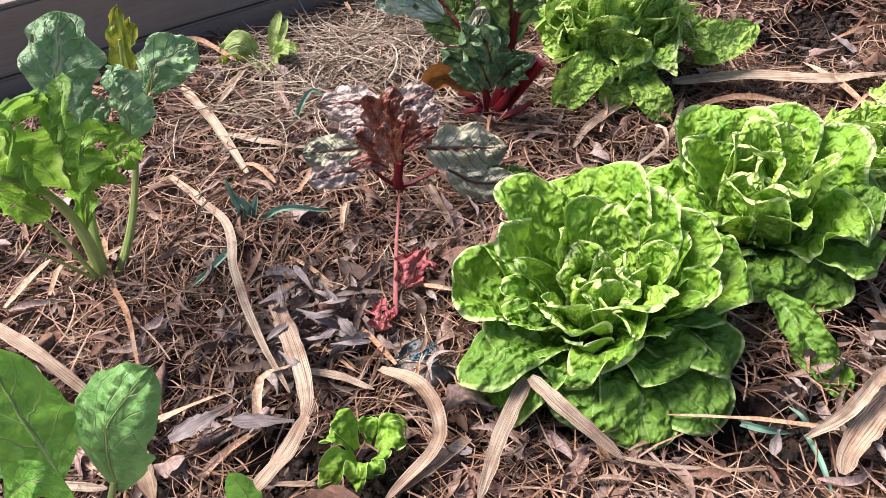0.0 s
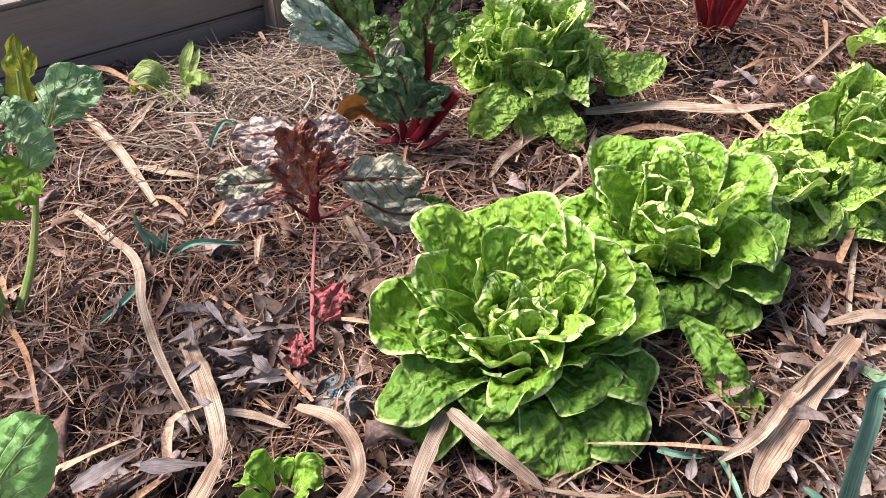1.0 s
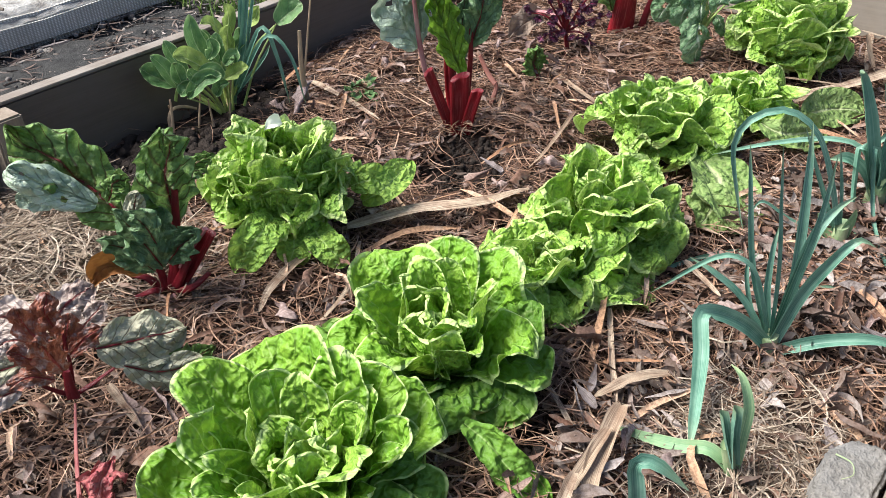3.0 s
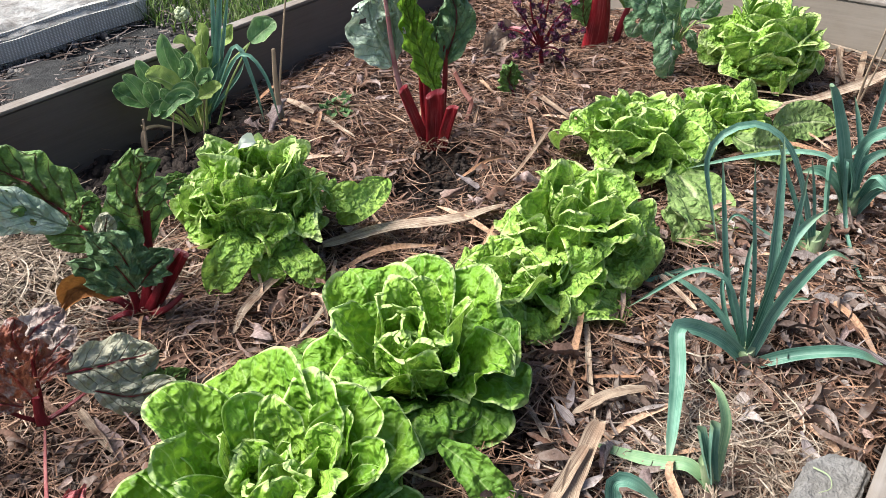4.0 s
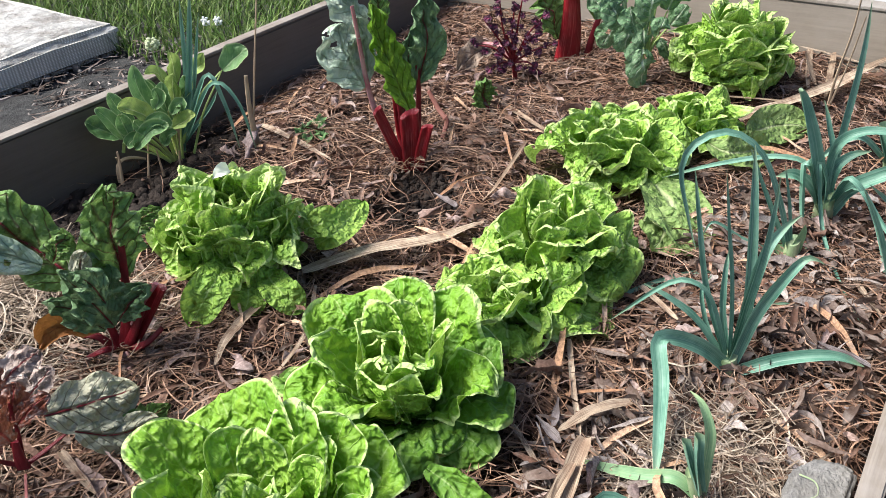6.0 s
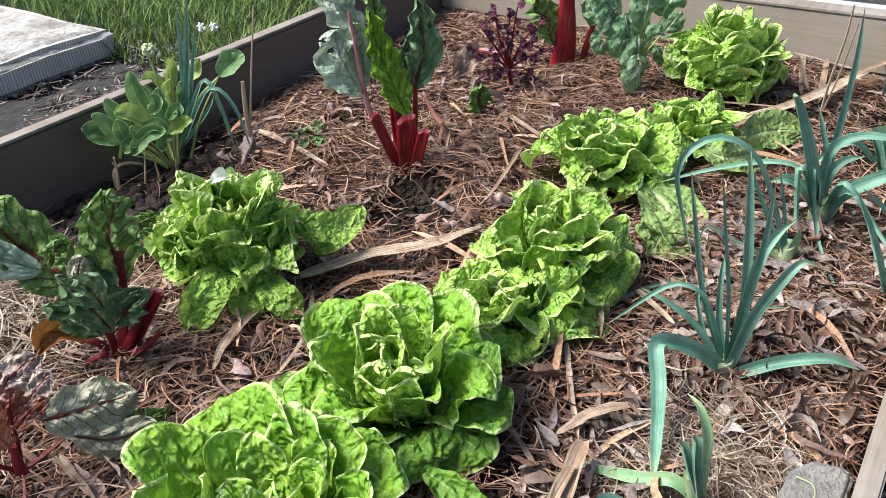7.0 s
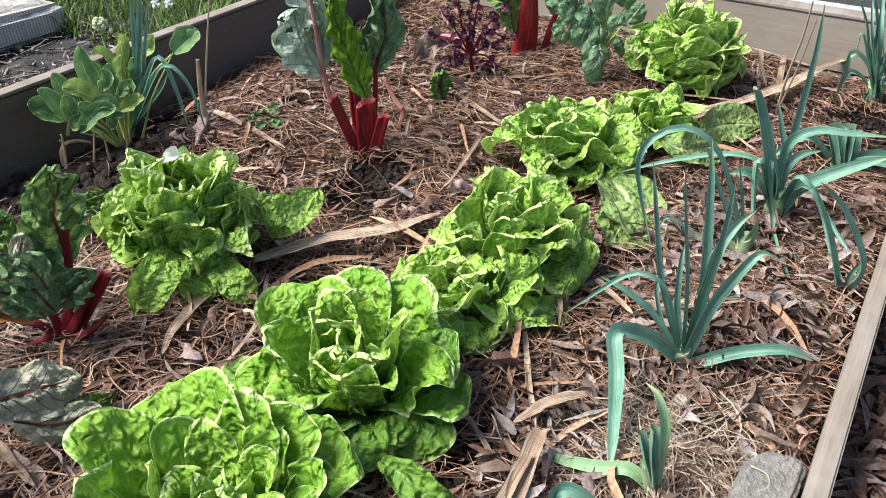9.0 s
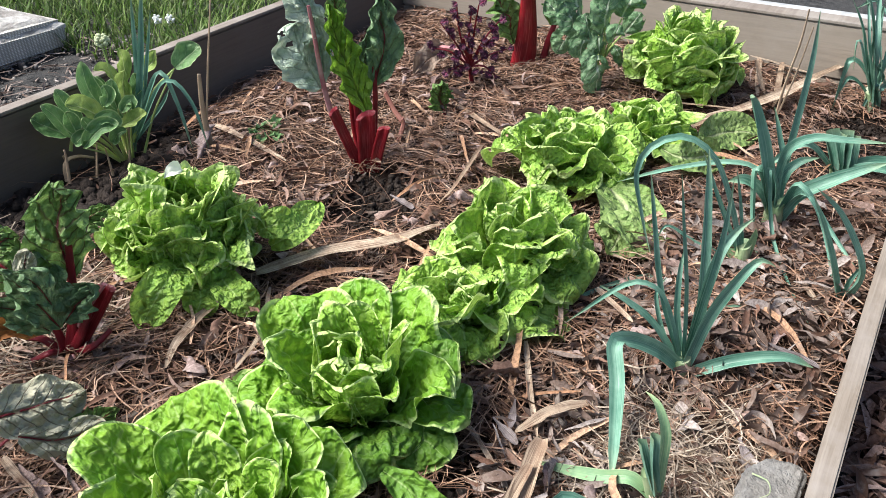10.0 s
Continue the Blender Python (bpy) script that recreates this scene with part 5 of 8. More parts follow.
stalk(plant, DARK_STALK, [(-0.755, 1.448, -0.030), (-0.760, 1.444, 0.035), (-0.772, 1.435, 0.103)], 0.0111)
stalk(plant, DARK_STALK, [(-0.761, 1.443, 0.047), (-0.788, 1.411, 0.082), (-0.819, 1.389, 0.090)], 0.0054)
blade(plant, S_KALE, [(-0.778, 1.419, 0.064), (-0.775, 1.418, 0.063), (-0.775, 1.421, 0.060)], 0.0180)
blade(plant, S_KALE, [(-0.787, 1.413, 0.069), (-0.779, 1.416, 0.068), (-0.774, 1.422, 0.065)], 0.0190)
blade(plant, S_KALE, [(-0.795, 1.407, 0.075), (-0.800, 1.400, 0.077), (-0.808, 1.397, 0.078)], 0.0191)
blade(plant, S_KALE, [(-0.803, 1.401, 0.080), (-0.800, 1.401, 0.076), (-0.799, 1.404, 0.071)], 0.0126)
blade(plant, S_KALE, [(-0.811, 1.395, 0.085), (-0.811, 1.393, 0.090), (-0.812, 1.394, 0.094)], 0.0158)
blade(plant, S_KALE, [(-0.819, 1.389, 0.090), (-0.817, 1.388, 0.098), (-0.817, 1.391, 0.105)], 0.0133)
stalk(plant, DARK_STALK, [(-0.761, 1.443, 0.047), (-0.780, 1.417, 0.101), (-0.802, 1.401, 0.139)], 0.0054)
blade(plant, S_KALE, [(-0.772, 1.423, 0.082), (-0.774, 1.419, 0.078), (-0.778, 1.419, 0.073)], 0.0176)
blade(plant, S_KALE, [(-0.779, 1.418, 0.094), (-0.782, 1.413, 0.092), (-0.788, 1.412, 0.088)], 0.0127)
blade(plant, S_KALE, [(-0.785, 1.414, 0.105), (-0.782, 1.414, 0.112), (-0.782, 1.416, 0.117)], 0.0115)
blade(plant, S_KALE, [(-0.791, 1.410, 0.117), (-0.784, 1.412, 0.122), (-0.780, 1.417, 0.126)], 0.0132)
blade(plant, S_KALE, [(-0.797, 1.406, 0.128), (-0.789, 1.409, 0.125), (-0.783, 1.415, 0.120)], 0.0137)
blade(plant, S_KALE, [(-0.802, 1.401, 0.139), (-0.795, 1.404, 0.140), (-0.790, 1.411, 0.140)], 0.0166)
stalk(plant, DARK_STALK, [(-0.761, 1.443, 0.047), (-0.772, 1.423, 0.117), (-0.777, 1.419, 0.176)], 0.0053)
blade(plant, S_KALE, [(-0.764, 1.429, 0.095), (-0.767, 1.425, 0.091), (-0.772, 1.423, 0.086)], 0.0170)
blade(plant, S_KALE, [(-0.766, 1.427, 0.112), (-0.759, 1.430, 0.108), (-0.753, 1.437, 0.103)], 0.0139)
blade(plant, S_KALE, [(-0.769, 1.425, 0.128), (-0.770, 1.422, 0.134), (-0.773, 1.422, 0.139)], 0.0126)
blade(plant, S_KALE, [(-0.772, 1.423, 0.144), (-0.777, 1.417, 0.149), (-0.784, 1.415, 0.152)], 0.0160)
blade(plant, S_KALE, [(-0.775, 1.421, 0.160), (-0.780, 1.415, 0.160), (-0.788, 1.412, 0.158)], 0.0139)
blade(plant, S_KALE, [(-0.777, 1.419, 0.176), (-0.779, 1.416, 0.173), (-0.782, 1.416, 0.170)], 0.0150)
stalk(plant, DARK_STALK, [(-0.761, 1.443, 0.047), (-0.750, 1.439, 0.117), (-0.743, 1.444, 0.170)], 0.0053)
blade(plant, S_KALE, [(-0.751, 1.438, 0.093), (-0.753, 1.434, 0.095), (-0.756, 1.434, 0.096)], 0.0170)
blade(plant, S_KALE, [(-0.750, 1.439, 0.109), (-0.755, 1.433, 0.105), (-0.762, 1.431, 0.099)], 0.0118)
blade(plant, S_KALE, [(-0.748, 1.440, 0.124), (-0.743, 1.441, 0.122), (-0.741, 1.446, 0.117)], 0.0116)
blade(plant, S_KALE, [(-0.746, 1.442, 0.140), (-0.741, 1.443, 0.143), (-0.738, 1.447, 0.145)], 0.0158)
blade(plant, S_KALE, [(-0.745, 1.443, 0.155), (-0.751, 1.436, 0.162), (-0.759, 1.433, 0.169)], 0.0127)
blade(plant, S_KALE, [(-0.743, 1.444, 0.170), (-0.736, 1.446, 0.175), (-0.731, 1.452, 0.179)], 0.0170)
stalk(plant, DARK_STALK, [(-0.761, 1.443, 0.047), (-0.736, 1.449, 0.100), (-0.712, 1.466, 0.137)], 0.0054)
blade(plant, S_KALE, [(-0.740, 1.446, 0.081), (-0.733, 1.449, 0.077), (-0.728, 1.455, 0.071)], 0.0144)
blade(plant, S_KALE, [(-0.734, 1.450, 0.093), (-0.735, 1.447, 0.094), (-0.738, 1.447, 0.094)], 0.0176)
blade(plant, S_KALE, [(-0.729, 1.454, 0.104), (-0.733, 1.449, 0.103), (-0.739, 1.446, 0.100)], 0.0178)
blade(plant, S_KALE, [(-0.723, 1.458, 0.115), (-0.717, 1.460, 0.123), (-0.713, 1.465, 0.129)], 0.0187)
blade(plant, S_KALE, [(-0.717, 1.462, 0.126), (-0.722, 1.456, 0.130), (-0.729, 1.454, 0.133)], 0.0162)
blade(plant, S_KALE, [(-0.712, 1.466, 0.137), (-0.705, 1.468, 0.141), (-0.700, 1.474, 0.143)], 0.0185)
stalk(plant, DARK_STALK, [(-0.761, 1.443, 0.047), (-0.726, 1.456, 0.072), (-0.696, 1.477, 0.083)], 0.0054)
blade(plant, S_KALE, [(-0.735, 1.450, 0.062), (-0.733, 1.448, 0.066), (-0.734, 1.451, 0.069)], 0.0143)
blade(plant, S_KALE, [(-0.727, 1.455, 0.066), (-0.731, 1.450, 0.073), (-0.737, 1.448, 0.080)], 0.0128)
blade(plant, S_KALE, [(-0.719, 1.461, 0.070), (-0.715, 1.461, 0.065), (-0.713, 1.465, 0.059)], 0.0130)
blade(plant, S_KALE, [(-0.711, 1.466, 0.074), (-0.717, 1.460, 0.070), (-0.724, 1.458, 0.064)], 0.0158)
blade(plant, S_KALE, [(-0.704, 1.472, 0.078), (-0.704, 1.469, 0.084), (-0.707, 1.470, 0.088)], 0.0163)
blade(plant, S_KALE, [(-0.696, 1.477, 0.083), (-0.691, 1.479, 0.085), (-0.687, 1.484, 0.086)], 0.0150)
stalk(plant, DARK_STALK, [(-0.761, 1.443, 0.047), (-0.734, 1.450, 0.050), (-0.716, 1.463, 0.032)], 0.0055)
blade(plant, S_KALE, [(-0.742, 1.445, 0.044), (-0.747, 1.438, 0.040), (-0.754, 1.436, 0.035)], 0.0121)
blade(plant, S_KALE, [(-0.737, 1.448, 0.042), (-0.736, 1.447, 0.039), (-0.737, 1.448, 0.035)], 0.0128)
blade(plant, S_KALE, [(-0.731, 1.452, 0.039), (-0.727, 1.453, 0.035), (-0.724, 1.457, 0.029)], 0.0168)
blade(plant, S_KALE, [(-0.726, 1.456, 0.037), (-0.721, 1.457, 0.044), (-0.719, 1.461, 0.050)], 0.0152)
blade(plant, S_KALE, [(-0.721, 1.460, 0.035), (-0.725, 1.454, 0.032), (-0.731, 1.453, 0.028)], 0.0142)
blade(plant, S_KALE, [(-0.716, 1.463, 0.032), (-0.715, 1.461, 0.027), (-0.717, 1.463, 0.021)], 0.0186)
stalk(plant, DARK_STALK, [(-0.761, 1.443, 0.047), (-0.775, 1.421, 0.051), (-0.792, 1.409, 0.040)], 0.0055)
blade(plant, S_KALE, [(-0.768, 1.426, 0.047), (-0.761, 1.429, 0.049), (-0.755, 1.435, 0.050)], 0.0156)
blade(plant, S_KALE, [(-0.773, 1.422, 0.045), (-0.769, 1.423, 0.047), (-0.767, 1.427, 0.048)], 0.0142)
blade(plant, S_KALE, [(-0.778, 1.419, 0.044), (-0.778, 1.416, 0.051), (-0.781, 1.417, 0.056)], 0.0148)
blade(plant, S_KALE, [(-0.783, 1.416, 0.042), (-0.775, 1.419, 0.038), (-0.768, 1.426, 0.032)], 0.0168)
blade(plant, S_KALE, [(-0.787, 1.412, 0.041), (-0.786, 1.410, 0.045), (-0.788, 1.412, 0.048)], 0.0125)
blade(plant, S_KALE, [(-0.792, 1.409, 0.040), (-0.794, 1.405, 0.038), (-0.799, 1.404, 0.034)], 0.0187)
stalk(plant, DARK_STALK, [(-0.761, 1.443, 0.047), (-0.758, 1.433, 0.106), (-0.755, 1.435, 0.149)], 0.0054)
blade(plant, S_KALE, [(-0.756, 1.435, 0.086), (-0.756, 1.432, 0.084), (-0.759, 1.432, 0.080)], 0.0178)
blade(plant, S_KALE, [(-0.756, 1.435, 0.099), (-0.752, 1.435, 0.098), (-0.750, 1.439, 0.096)], 0.0175)
blade(plant, S_KALE, [(-0.755, 1.435, 0.111), (-0.756, 1.432, 0.110), (-0.759, 1.432, 0.108)], 0.0137)
blade(plant, S_KALE, [(-0.755, 1.435, 0.124), (-0.754, 1.433, 0.122), (-0.756, 1.435, 0.119)], 0.0168)
blade(plant, S_KALE, [(-0.755, 1.435, 0.137), (-0.757, 1.431, 0.133), (-0.761, 1.431, 0.127)], 0.0164)
blade(plant, S_KALE, [(-0.755, 1.435, 0.149), (-0.753, 1.434, 0.157), (-0.753, 1.436, 0.163)], 0.0155)
stalk(plant, DARK_STALK, [(-0.761, 1.443, 0.047), (-0.740, 1.446, 0.084), (-0.723, 1.458, 0.105)], 0.0054)
blade(plant, S_KALE, [(-0.744, 1.443, 0.070), (-0.747, 1.439, 0.069), (-0.751, 1.438, 0.068)], 0.0154)
blade(plant, S_KALE, [(-0.740, 1.446, 0.077), (-0.735, 1.447, 0.077), (-0.731, 1.452, 0.075)], 0.0179)
blade(plant, S_KALE, [(-0.736, 1.449, 0.084), (-0.737, 1.446, 0.084), (-0.740, 1.446, 0.083)], 0.0174)
blade(plant, S_KALE, [(-0.732, 1.452, 0.091), (-0.726, 1.453, 0.095), (-0.723, 1.458, 0.097)], 0.0181)
blade(plant, S_KALE, [(-0.727, 1.455, 0.098), (-0.721, 1.457, 0.097), (-0.717, 1.462, 0.095)], 0.0192)
blade(plant, S_KALE, [(-0.723, 1.458, 0.105), (-0.716, 1.461, 0.107), (-0.711, 1.467, 0.107)], 0.0157)

plant = thing("broccoli_plant", (-0.534, 1.555, 0.000), "bluish green cabbage-like plant with mottled round leaves", "vegetable")
stalk(plant, GREEN_STALK, [(-0.534, 1.555, 0.000), (-0.546, 1.546, 0.079), (-0.551, 1.543, 0.165)], 0.0192)
blade(plant, S_BROC, [(-0.569, 1.510, 0.127), (-0.578, 1.492, 0.159), (-0.594, 1.494, 0.184)], 0.0631)
stalk(plant, GREEN_STALK, [(-0.534, 1.555, 0.061), (-0.551, 1.530, 0.101), (-0.569, 1.510, 0.127)], 0.0053)
blade(plant, S_BROC, [(-0.547, 1.500, 0.137), (-0.548, 1.488, 0.115), (-0.556, 1.494, 0.085)], 0.0508)
stalk(plant, GREEN_STALK, [(-0.534, 1.555, 0.061), (-0.540, 1.523, 0.107), (-0.547, 1.500, 0.137)], 0.0053)
blade(plant, S_BROC, [(-0.519, 1.494, 0.098), (-0.513, 1.485, 0.068), (-0.515, 1.496, 0.028)], 0.0680)
stalk(plant, GREEN_STALK, [(-0.534, 1.555, 0.061), (-0.525, 1.518, 0.088), (-0.519, 1.494, 0.098)], 0.0053)
blade(plant, S_BROC, [(-0.526, 1.536, 0.135), (-0.522, 1.527, 0.168), (-0.524, 1.537, 0.195)], 0.0672)
stalk(plant, GREEN_STALK, [(-0.534, 1.555, 0.061), (-0.530, 1.544, 0.105), (-0.526, 1.536, 0.135)], 0.0053)
blade(plant, S_BROC, [(-0.503, 1.515, 0.116), (-0.495, 1.509, 0.136), (-0.493, 1.522, 0.150)], 0.0376)
stalk(plant, GREEN_STALK, [(-0.534, 1.555, 0.061), (-0.517, 1.530, 0.096), (-0.503, 1.515, 0.116)], 0.0053)
blade(plant, S_BROC, [(-0.544, 1.513, 0.120), (-0.547, 1.500, 0.146), (-0.556, 1.506, 0.165)], 0.0505)
stalk(plant, GREEN_STALK, [(-0.534, 1.555, 0.061), (-0.539, 1.531, 0.098), (-0.544, 1.513, 0.120)], 0.0053)
blade(plant, S_BROC, [(-0.515, 1.591, 0.140), (-0.502, 1.587, 0.172), (-0.495, 1.603, 0.197)], 0.0643)
stalk(plant, GREEN_STALK, [(-0.534, 1.555, 0.061), (-0.525, 1.575, 0.106), (-0.515, 1.591, 0.140)], 0.0054)
blade(plant, S_BROC, [(-0.584, 1.524, 0.133), (-0.592, 1.507, 0.110), (-0.608, 1.509, 0.081)], 0.0520)
stalk(plant, GREEN_STALK, [(-0.534, 1.555, 0.061), (-0.560, 1.539, 0.103), (-0.584, 1.524, 0.133)], 0.0054)
blade(plant, S_BROC, [(-0.532, 1.497, 0.107), (-0.530, 1.487, 0.089), (-0.536, 1.495, 0.064)], 0.0425)
stalk(plant, GREEN_STALK, [(-0.534, 1.555, 0.061), (-0.532, 1.521, 0.092), (-0.532, 1.497, 0.107)], 0.0053)
blade(plant, S_BROC, [(-0.527, 1.594, 0.085), (-0.514, 1.591, 0.071), (-0.508, 1.607, 0.049)], 0.0356)
stalk(plant, GREEN_STALK, [(-0.534, 1.555, 0.061), (-0.532, 1.577, 0.078), (-0.527, 1.594, 0.085)], 0.0054)
blade(plant, S_BROC, [(-0.572, 1.531, 0.149), (-0.579, 1.515, 0.184), (-0.594, 1.518, 0.213)], 0.0718)
stalk(plant, GREEN_STALK, [(-0.534, 1.555, 0.061), (-0.553, 1.543, 0.111), (-0.572, 1.531, 0.149)], 0.0053)
blade(plant, S_BROC, [(-0.538, 1.553, 0.097), (-0.535, 1.543, 0.125), (-0.539, 1.552, 0.147)], 0.0560)
stalk(plant, GREEN_STALK, [(-0.534, 1.555, 0.061), (-0.536, 1.554, 0.085), (-0.538, 1.553, 0.097)], 0.0054)
blade(plant, S_BROC, [(-0.607, 1.545, 0.130), (-0.621, 1.524, 0.155), (-0.643, 1.522, 0.173)], 0.0476)
stalk(plant, GREEN_STALK, [(-0.534, 1.555, 0.061), (-0.572, 1.553, 0.100), (-0.607, 1.545, 0.130)], 0.0054)
blade(plant, S_BROC, [(-0.519, 1.623, 0.102), (-0.503, 1.621, 0.125), (-0.495, 1.638, 0.141)], 0.0443)
stalk(plant, GREEN_STALK, [(-0.534, 1.555, 0.061), (-0.529, 1.594, 0.085), (-0.519, 1.623, 0.102)], 0.0055)
blade(plant, S_BROC, [(-0.528, 1.512, 0.127), (-0.522, 1.503, 0.107), (-0.524, 1.514, 0.079)], 0.0467)
stalk(plant, GREEN_STALK, [(-0.534, 1.555, 0.061), (-0.530, 1.529, 0.102), (-0.528, 1.512, 0.127)], 0.0053)
blade(plant, S_BROC, [(-0.533, 1.579, 0.153), (-0.525, 1.572, 0.188), (-0.525, 1.584, 0.216)], 0.0725)
stalk(plant, GREEN_STALK, [(-0.534, 1.555, 0.061), (-0.534, 1.569, 0.112), (-0.533, 1.579, 0.153)], 0.0054)

plant = thing("leafy_plant", (-1.125, 0.856, 0.020), "clump of green spoon-shaped leaves against the board", "plant")
blade(plant, S_COMFREY, [(-1.084, 0.887, 0.042), (-1.110, 0.851, 0.123), (-1.113, 0.847, 0.180)], 0.0334)
stalk(plant, GREEN_STALK, [(-1.088, 0.880, 0.012), (-1.086, 0.883, 0.026), (-1.084, 0.887, 0.042)], 0.0048)
blade(plant, S_COMFREY, [(-1.114, 0.895, 0.065), (-1.125, 0.881, 0.109), (-1.127, 0.878, 0.144)], 0.0288)
stalk(plant, GREEN_STALK, [(-1.096, 0.882, 0.012), (-1.103, 0.888, 0.037), (-1.114, 0.895, 0.065)], 0.0048)
blade(plant, S_COMFREY_PALE, [(-1.083, 0.888, 0.098), (-1.081, 0.890, 0.134), (-1.068, 0.888, 0.161)], 0.0259)
stalk(plant, GREEN_STALK, [(-1.088, 0.880, 0.012), (-1.086, 0.883, 0.054), (-1.083, 0.888, 0.098)], 0.0048)
blade(plant, S_COMFREY_PALE, [(-1.109, 0.903, 0.129), (-1.118, 0.891, 0.152), (-1.118, 0.871, 0.157)], 0.0207)
stalk(plant, GREEN_STALK, [(-1.095, 0.884, 0.012), (-1.100, 0.892, 0.069), (-1.109, 0.903, 0.129)], 0.0048)
blade(plant, S_COMFREY_PALE, [(-1.063, 0.830, 0.103), (-1.078, 0.809, 0.124), (-1.082, 0.783, 0.139)], 0.0356)
stalk(plant, GREEN_STALK, [(-1.083, 0.866, 0.012), (-1.075, 0.851, 0.057), (-1.063, 0.830, 0.103)], 0.0048)
blade(plant, S_COMFREY, [(-1.108, 0.819, 0.084), (-1.118, 0.806, 0.122), (-1.123, 0.799, 0.149)], 0.0265)
stalk(plant, GREEN_STALK, [(-1.094, 0.863, 0.012), (-1.100, 0.846, 0.047), (-1.108, 0.819, 0.084)], 0.0048)
blade(plant, S_COMFREY, [(-1.102, 0.792, 0.077), (-1.110, 0.782, 0.110), (-1.120, 0.768, 0.135)], 0.0265)
stalk(plant, GREEN_STALK, [(-1.093, 0.857, 0.012), (-1.097, 0.831, 0.043), (-1.102, 0.792, 0.077)], 0.0048)
blade(plant, S_COMFREY, [(-1.138, 0.811, 0.065), (-1.153, 0.791, 0.082), (-1.166, 0.772, 0.101)], 0.0415)
stalk(plant, GREEN_STALK, [(-1.102, 0.861, 0.012), (-1.116, 0.841, 0.038), (-1.138, 0.811, 0.065)], 0.0048)
blade(plant, S_COMFREY, [(-1.070, 0.786, 0.069), (-1.053, 0.809, 0.094), (-1.036, 0.834, 0.100)], 0.0299)
stalk(plant, GREEN_STALK, [(-1.085, 0.855, 0.012), (-1.079, 0.827, 0.040), (-1.070, 0.786, 0.069)], 0.0048)
blade(plant, S_COMFREY, [(-1.065, 0.810, 0.098), (-1.053, 0.827, 0.107), (-1.042, 0.842, 0.091)], 0.0242)
stalk(plant, GREEN_STALK, [(-1.084, 0.861, 0.012), (-1.076, 0.840, 0.054), (-1.065, 0.810, 0.098)], 0.0048)
blade(plant, S_COMFREY_PALE, [(-1.051, 0.847, 0.085), (-1.035, 0.868, 0.095), (-1.017, 0.874, 0.106)], 0.0265)
stalk(plant, GREEN_STALK, [(-1.080, 0.870, 0.012), (-1.068, 0.861, 0.048), (-1.051, 0.847, 0.085)], 0.0048)
blade(plant, S_COMFREY, [(-1.047, 0.870, 0.106), (-1.046, 0.871, 0.120), (-1.056, 0.857, 0.105)], 0.0207)
stalk(plant, GREEN_STALK, [(-1.079, 0.876, 0.012), (-1.066, 0.873, 0.058), (-1.047, 0.870, 0.106)], 0.0048)
blade(plant, S_COMFREY, [(-1.074, 0.865, 0.103), (-1.076, 0.863, 0.130), (-1.074, 0.866, 0.153)], 0.0242)
stalk(plant, GREEN_STALK, [(-1.086, 0.875, 0.012), (-1.081, 0.871, 0.056), (-1.074, 0.865, 0.103)], 0.0048)
blade(plant, S_COMFREY, [(-1.089, 0.794, 0.086), (-1.091, 0.791, 0.105), (-1.093, 0.789, 0.123)], 0.0265)
stalk(plant, GREEN_STALK, [(-1.090, 0.857, 0.012), (-1.089, 0.832, 0.048), (-1.089, 0.794, 0.086)], 0.0048)
blade(plant, S_COMFREY, [(-1.062, 0.814, 0.086), (-1.069, 0.805, 0.098), (-1.073, 0.798, 0.113)], 0.0242)
stalk(plant, GREEN_STALK, [(-1.083, 0.862, 0.012), (-1.075, 0.843, 0.048), (-1.062, 0.814, 0.086)], 0.0048)
blade(plant, S_COMFREY, [(-1.113, 0.881, 0.103), (-1.123, 0.866, 0.130), (-1.130, 0.857, 0.151)], 0.0265)
stalk(plant, GREEN_STALK, [(-1.096, 0.879, 0.012), (-1.102, 0.879, 0.056), (-1.113, 0.881, 0.103)], 0.0048)
blade(plant, S_COMFREY_PALE, [(-1.118, 0.924, 0.122), (-1.117, 0.927, 0.154), (-1.108, 0.918, 0.180)], 0.0242)
stalk(plant, GREEN_STALK, [(-1.097, 0.890, 0.012), (-1.106, 0.903, 0.066), (-1.118, 0.924, 0.122)], 0.0048)
blade(plant, S_COMFREY_PALE, [(-1.108, 0.939, 0.129), (-1.093, 0.960, 0.144), (-1.076, 0.962, 0.169)], 0.0265)
stalk(plant, GREEN_STALK, [(-1.094, 0.893, 0.012), (-1.100, 0.911, 0.070), (-1.108, 0.939, 0.129)], 0.0048)
blade(plant, S_COMFREY, [(-1.078, 0.895, 0.111), (-1.070, 0.906, 0.129), (-1.070, 0.906, 0.151)], 0.0242)
stalk(plant, GREEN_STALK, [(-1.087, 0.882, 0.012), (-1.083, 0.887, 0.060), (-1.078, 0.895, 0.111)], 0.0048)
blade(plant, S_COMFREY, [(-1.069, 0.838, 0.118), (-1.064, 0.846, 0.134), (-1.066, 0.843, 0.152)], 0.0231)
stalk(plant, GREEN_STALK, [(-1.085, 0.868, 0.012), (-1.079, 0.856, 0.064), (-1.069, 0.838, 0.118)], 0.0048)
blade(plant, S_COMFREY, [(-1.067, 0.807, 0.080), (-1.076, 0.794, 0.083), (-1.085, 0.783, 0.071)], 0.0231)
stalk(plant, GREEN_STALK, [(-1.084, 0.860, 0.012), (-1.078, 0.839, 0.045), (-1.067, 0.807, 0.080)], 0.0048)
blade(plant, S_COMFREY, [(-1.039, 0.847, 0.082), (-1.046, 0.836, 0.079), (-1.053, 0.827, 0.063)], 0.0207)
